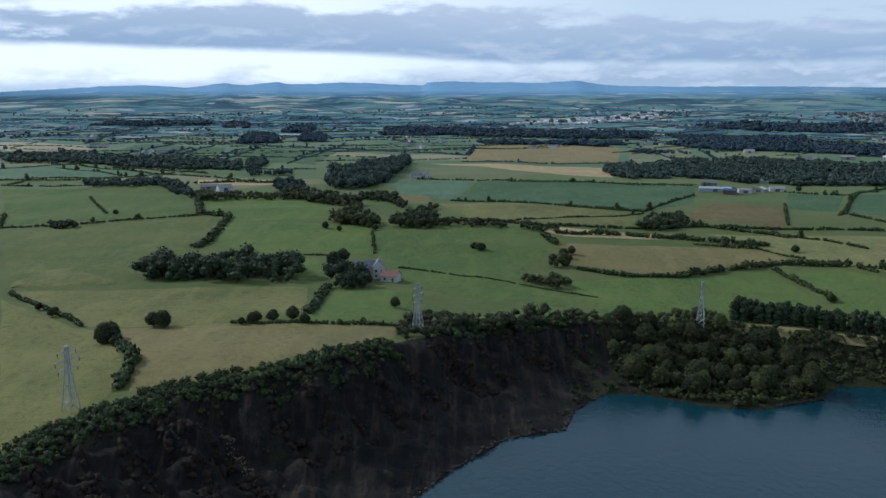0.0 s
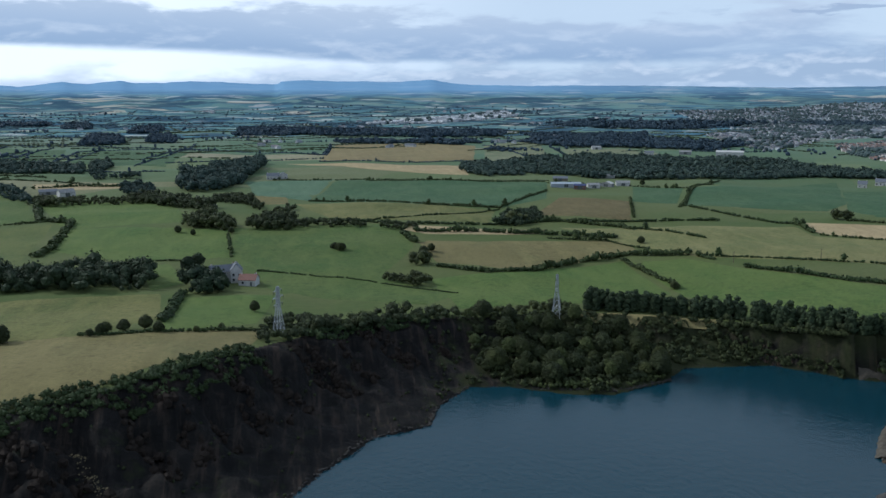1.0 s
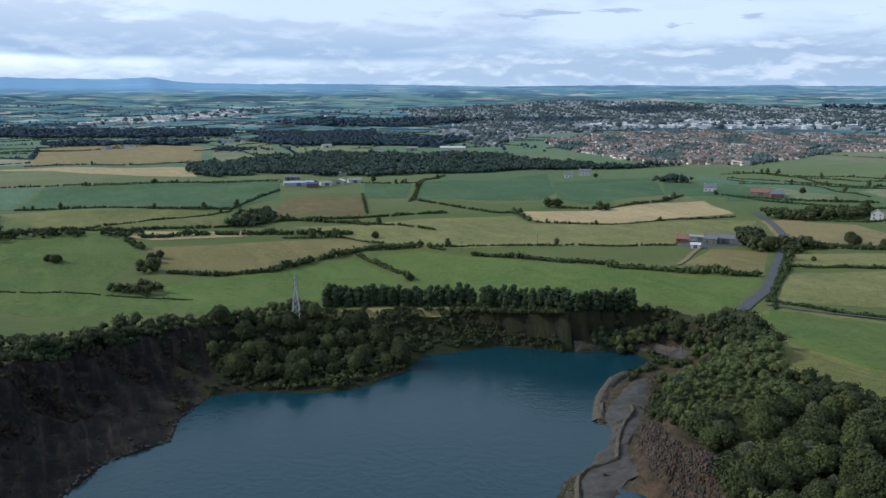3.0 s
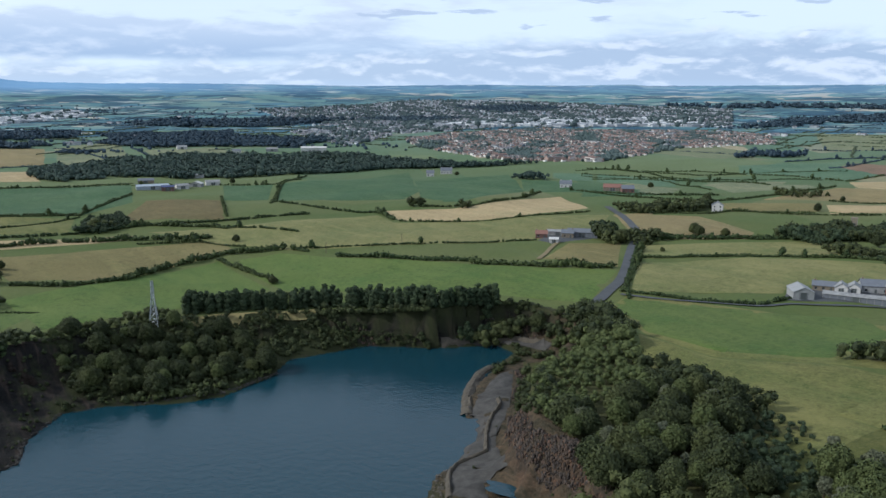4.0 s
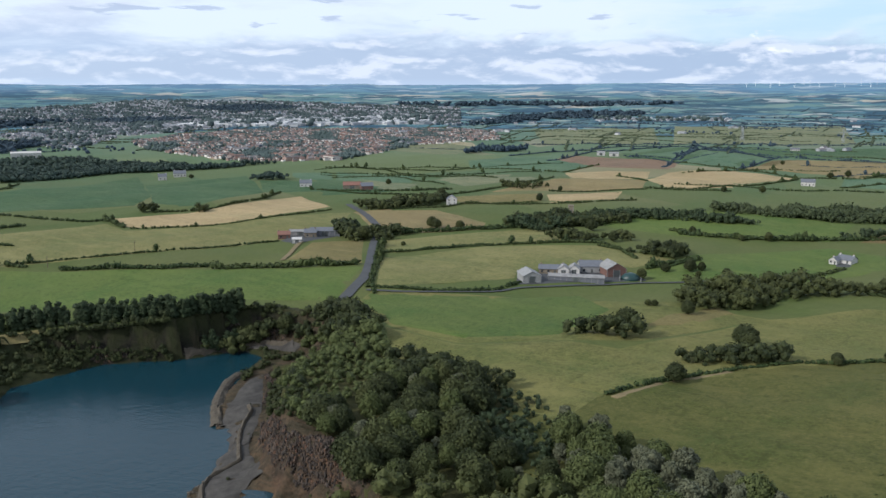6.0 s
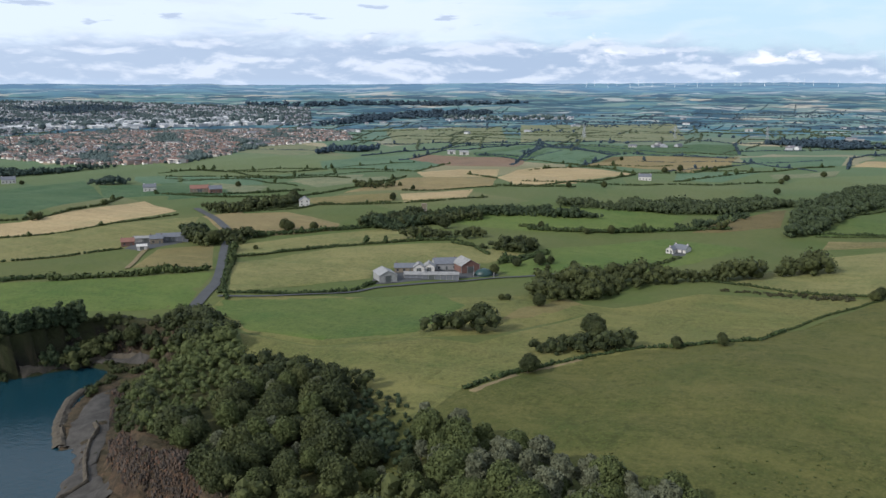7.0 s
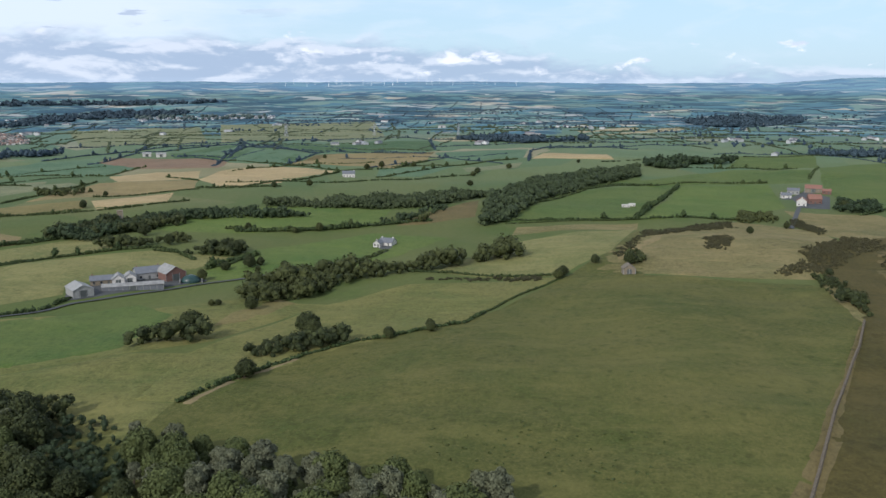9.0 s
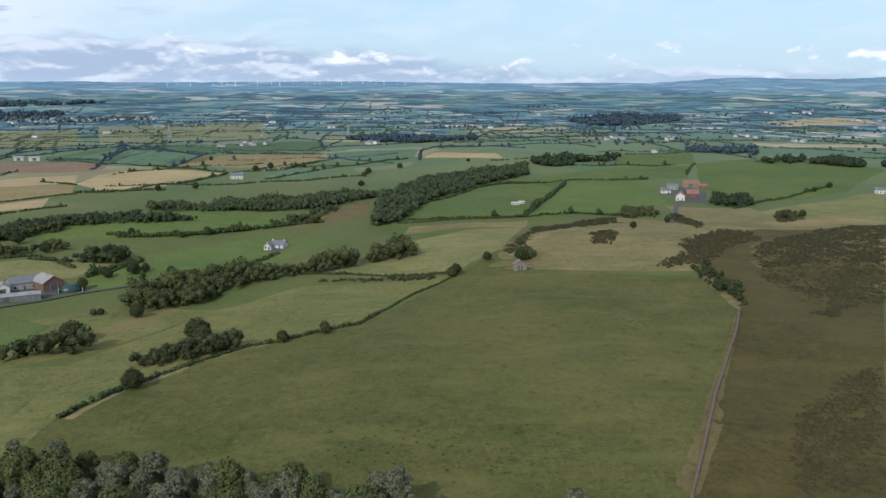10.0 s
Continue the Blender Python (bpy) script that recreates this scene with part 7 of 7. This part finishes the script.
hedge(1.6, 2.4, [(72, 931), (169, 915), (272, 903)])
hedge(1.6, 2.4, [(7, 634), (49, 624), (95, 652), (145, 683), (168, 701)])
hedge(1.6, 2, [(106, 731), (133, 721), (169, 707)])
lone("green", 4, -265, 682)
lone("green", 3, -172, 366)
lone("green", 3, -182, 372)
lone("green", 6, -118, 336)
lone("green", 4, -113, 333)
lone("green", 4.5, -76, 336)
lone("green", 4.5, -69, 337)
lone("green", 4, -62, 337)
lone("green", 5, -22, 380)
lone("green", 5, -85, 605)
lone("green", 4, -74, 596)

wood("green", 8.5, [(537, 480), (566, 481), (602, 472), (632, 462), (605, 435), (574, 438), (534, 451)], 6)
wood("green", 8.5, [(424, 396), (446, 405), (448, 386), (464, 379), (454, 366), (433, 369), (423, 379)], 5)
wood("dark", 7, [(443, 415), (466, 431), (471, 419), (451, 398), (439, 399)], 4.5)
wood("green", 6.5, [(735, 458), (758, 452), (758, 432), (760, 413), (730, 416), (717, 434)], 6)
wood("green", 8, [(536, 315), (575, 317), (576, 298), (599, 285), (604, 261), (589, 254), (553, 276), (536, 295)], 5.5)
wood("green", 6, [(537, 242), (537, 232), (518, 217), (511, 226)], 4.5)
wood("green", 5, [(492, 195), (524, 196), (509, 179), (488, 175), (482, 184)], 4)
hedge(3.4, 4.2, [(449, 374), (471, 359), (496, 338), (517, 323), (534, 299)])
hedge(1.8, 2.2, [(393, 332), (416, 317), (441, 301), (462, 284), (465, 282), (492, 246), (498, 230)])
hedge(2.4, 3, [(498, 232), (485, 213), (465, 195)])
hedge(2, 2.6, [(799, 760), (826, 681), (839, 621), (896, 610)])
hedge(2, 2.6, [(720, 676), (761, 628), (804, 563), (814, 508)])
hedge(2, 2.6, [(612, 417), (628, 375), (660, 331), (715, 301)])
hedge(2.2, 2.8, [(446, 180), (457, 170), (481, 163)])
hedge(3.2, 4, [(574, 215), (565, 186), (564, 163), (582, 145), (592, 124)])
lone("green", 7, 612, 438)
lone("green", 8, 493, 366)
lone("green", 6, 500, 346)
lone("green", 6, 659, 370)
lone("green", 3, 422, 336)
lone("green", 4, 561, 162)
lone("green", 5, 574, 200)
lone("green", 4, 446, 135)
lone("green", 3, 431, 146)
lone("green", 9, 319, 88)
lone("green", 4, -130, 312)
lone("green", 5, -129, 315)
lone("green", 4, -123, 306)
lone("green", 3, -81, 331)
lone("green", 3, -55, 334)
lone("green", 2.5, -42, 334)
lone("green", 2.5, -33, 339)
lone("green", 4, -48, 597)
lone("green", 4, 20, 528)
lone("green", 4, 25, 525)

# trees of the quarry and single trees

grove("pale", 8.5, 19, [(172, 168), (194, 174), (218, 172), (226, 141), (213, 115), (189, 103), (165, 97), (150, 131)])
grove("green", 9.5, 9.4, [(170, 169), (194, 175), (219, 173), (227, 141), (214, 114), (189, 101), (163, 94), (146, 131), (157, 140)])
wood("yellow", 4.8, [(236, 251), (250, 249), (234, 202), (235, 192), (217, 171), (194, 175), (170, 169), (172, 185)], 4.4)
wood("green", 7, [(234, 194), (244, 189), (241, 154), (231, 135), (223, 139), (219, 173)], 4.6)
grove("pale", 11, 7.5, [(211, 114), (203, 91), (196, 67), (187, 45), (182, 23), (180, 7), (164, 5), (151, 43), (163, 73), (183, 98)])
grove("yellow", 8, 8, [(195, 109), (177, 89), (165, 66), (161, 48), (151, 45), (140, 81), (162, 96)])
scrub(2.3, 15, [(-119, 197), (-115, 206), (-106, 226), (-91, 245), (-69, 258), (-44, 273), (-18, 305)])
scrub(2.6, 12, [(1, 329), (28, 356), (54, 363)])
grove("pale", 9, 8, [(201, 107), (193, 62), (179, 20), (173, -37), (160, -34), (167, 91)])
lone("green", 5, 23, 522)
lone("green", 8, -129, 314)
lone("green", 7, -129, 320)
lone("green", 7, -114, 334)
lone("green", 4.5, -77, 333)
lone("green", 4.5, -69, 336)
lone("green", 5.5, -62, 337)
lone("green", 4, -56, 332)
lone("green", 3, -182, 372)
lone("green", 4, -170, 359)
lone("green", 4.5, 25, 522)
lone("green", 3.5, 19, 527)
lone("green", 4.5, 197, 419)
lone("green", 9, 428, 374)
lone("green", 7, 451, 158)
lone("green", 9, 321, 137)
lone("green", 7, 308, 142)
lone("green", 7, 265, 96)
lone("green", 6, 360, 126)
lone("green", 3, 367, 144)
lone("green", 3, 366, 147)
lone("green", 5.5, 431, -15)
lone("green", 4, 320, 39)
lone("green", 3.5, 311, 54)
lone("green", 4, 450, 137)
lone("green", 3, 443, 150)
lone("green", 8, 311, 85)
lone("green", 5, 425, -13)
lone("green", 4, 325, 40)
lone("green", 4, 314, 55)
lone("green", 7, 450, -51)
lone("green", 6, 422, 174)
lone("green", 5, 485, 177)
lone("green", 5, 484, 186)
lone("dark", 8, -63, 481)
lone("dark", 8, -59, 489)
lone("green", 5, 226, 534)
lone("green", 6, 696, 573)
lone("green", 8, 1059, 192)
lone("green", 7, 1033, 205)
lone("green", 6, 996, 72)
lone("green", 6, 1192, -195)
lone("green", 6, 657, -296)
lone("green", 6, 652, -281)
lone("green", 6, 855, -412)
lone("green", 5, 824, -381)
lone("green", 6, 536, 293)
lone("green", 7, 492, 361)
lone("green", 6, 464, 375)
lone("green", 5, 499, 243)
lone("green", 7, 508, 229)
lone("green", 8, 638, 463)
lone("green", 5, 738, 391)
lone("green", 6, 668, 375)
lone("green", 7, 486, 177)
lone("green", 5, 445, 169)
lone("green", 5, 454, 152)
lone("green", 7, 552, 309)
lone("green", 8, 539, 259)
lone("green", 6, 571, 148)
lone("green", 6, 812, 255)
lone("green", 7, 831, 225)
lone("green", 6, 1072, 153)
lone("green", 7, 1024, 68)
lone("green", 7, 1073, 33)
lone("green", 6, 1194, 299)
lone("green", 5, 1164, -58)
lone("green", 5, 562, -139)
lone("green", 5, 609, -176)
lone("green", 6, 739, -272)
lone("green", 7, 747, -262)
lone("green", 5, 454, -33)
lone("green", 6, 862, 65)
lone("green", 5, 610, 789)
lone("green", 6, 355, 846)
lone("green", 5, 79, 515)
lone("green", 6, 73, 507)

shelter_belt(9.5, 3.0, 3, 3.2, [(135, 385), (157, 375), (181, 365), (204, 352), (222, 332), (239, 309), (258, 299)])
grove("green", 11, 5.5, [(262, 295), (268, 279), (264, 262), (265, 284)])
field("rough", [(127, 376), (145, 373), (159, 367), (188, 355), (186, 350), (158, 361), (144, 364), (128, 369)])
wood("green", 3.4, [(70, 366), (128, 372), (150, 356), (158, 338), (149, 322), (128, 316), (96, 320), (74, 333)], 3.6)
grove("green", 7.5, 8.2, [(70, 366), (128, 372), (150, 356), (158, 338), (149, 322), (128, 316), (96, 320), (74, 333)])
wood("yellow", 3.0, [(80, 328), (98, 320), (126, 316), (148, 324), (150, 319), (126, 312), (98, 316), (80, 324)], 3)
# low trees; their dark leaf also stands in for the tall trees' shade
wood("dark", 4.5, HOLLOW, 4.2)
wood("green", 4, [(180, 354), (196, 346), (215, 328), (229, 313), (225, 310), (206, 330), (188, 342), (176, 348)], 2.8)
cliff_growth()

# quarry stones

bank(1.3, 5.0, [(232, 273), (221, 269), (212, 262), (205, 256), (197, 248), (187, 235)])
bank(1.2, 2.2, [(201, 234), (199, 230), (192, 226), (185, 220), (179, 214), (168, 201), (164, 201), (156, 201), (151, 198), (148, 195), (140, 184)])
bank(1.4, 3.0, [(230, 309), (240, 305), (251, 300), (260, 289), (264, 276)])
berm(0.42, [(230, 273), (210, 259), (196, 246), (186, 234)])
berm(0.45, [(190, 227), (180, 218), (172, 208)], 1.4)
berm(0.5, [(166, 205), (158, 203), (150, 201), (143, 194), (137, 186)], 1.8)
berm(0.5, [(230, 308), (249, 299), (259, 287), (263, 274)], 1.2)
scree(0.55, [(231, 258), (220, 244), (210, 236), (205, 231), (212, 230), (226, 246), (236, 256)])
scree(0.5, [(252, 303), (262, 294), (270, 284), (265, 280), (258, 291), (249, 300)])
berm(0.5, [(-8, 235), (3, 254), (23, 280), (44, 288), (49, 304), (66, 325), (80, 323)])
berm(0.5, [(89, 319), (123, 310), (150, 319), (165, 333), (203, 331), (230, 307)])
scree(0.6, [(195, 220), (166, 176), (167, 160), (164, 147), (156, 140), (159, 152), (158, 165), (161, 178), (178, 203)])
scree(0.6, [(199, 334), (212, 324), (214, 328), (203, 338)])
crags()

# walls, tufts, pylons, poles

stone_wall([(183, -62), (206, -72), (244, -88), (291, -109), (310, -118), (344, -132)])
rushes([(197, 16), (215, 5), (225, -23), (220, -38), (195, -28), (190, -6)])
rushes([(218, 31), (232, 3), (226, -11), (202, 2), (196, 21)])

pylon(-10, 331, 20)
pylon(-111, 241, 20)
pylon(116, 370, 20)
pylon(1718, 155, 30)
pylon(1759, 334, 26)
pylon(1714, 508, 26)
pylon(1730, 515, 28)
pole(255, 464, 7)
pole(307, 456, 7)

for i in range(26):
    turbine(73.5 + 15.5 * ((i * 0.618) % 1), 4560 + 40 * (i % 5), 24 + (i * 7) % 7, i * 37)
pool(153, 172, 9, 3.4, -1.3)
silage_clamp(418, 178, -67)

# models that were not planted are taken away again
for unplanted in [m for pool_of in MODELS.values() for m in pool_of if m.name not in used_models]:
    for o in (*unplanted.children, unplanted):
        bpy.data.objects.remove(o)
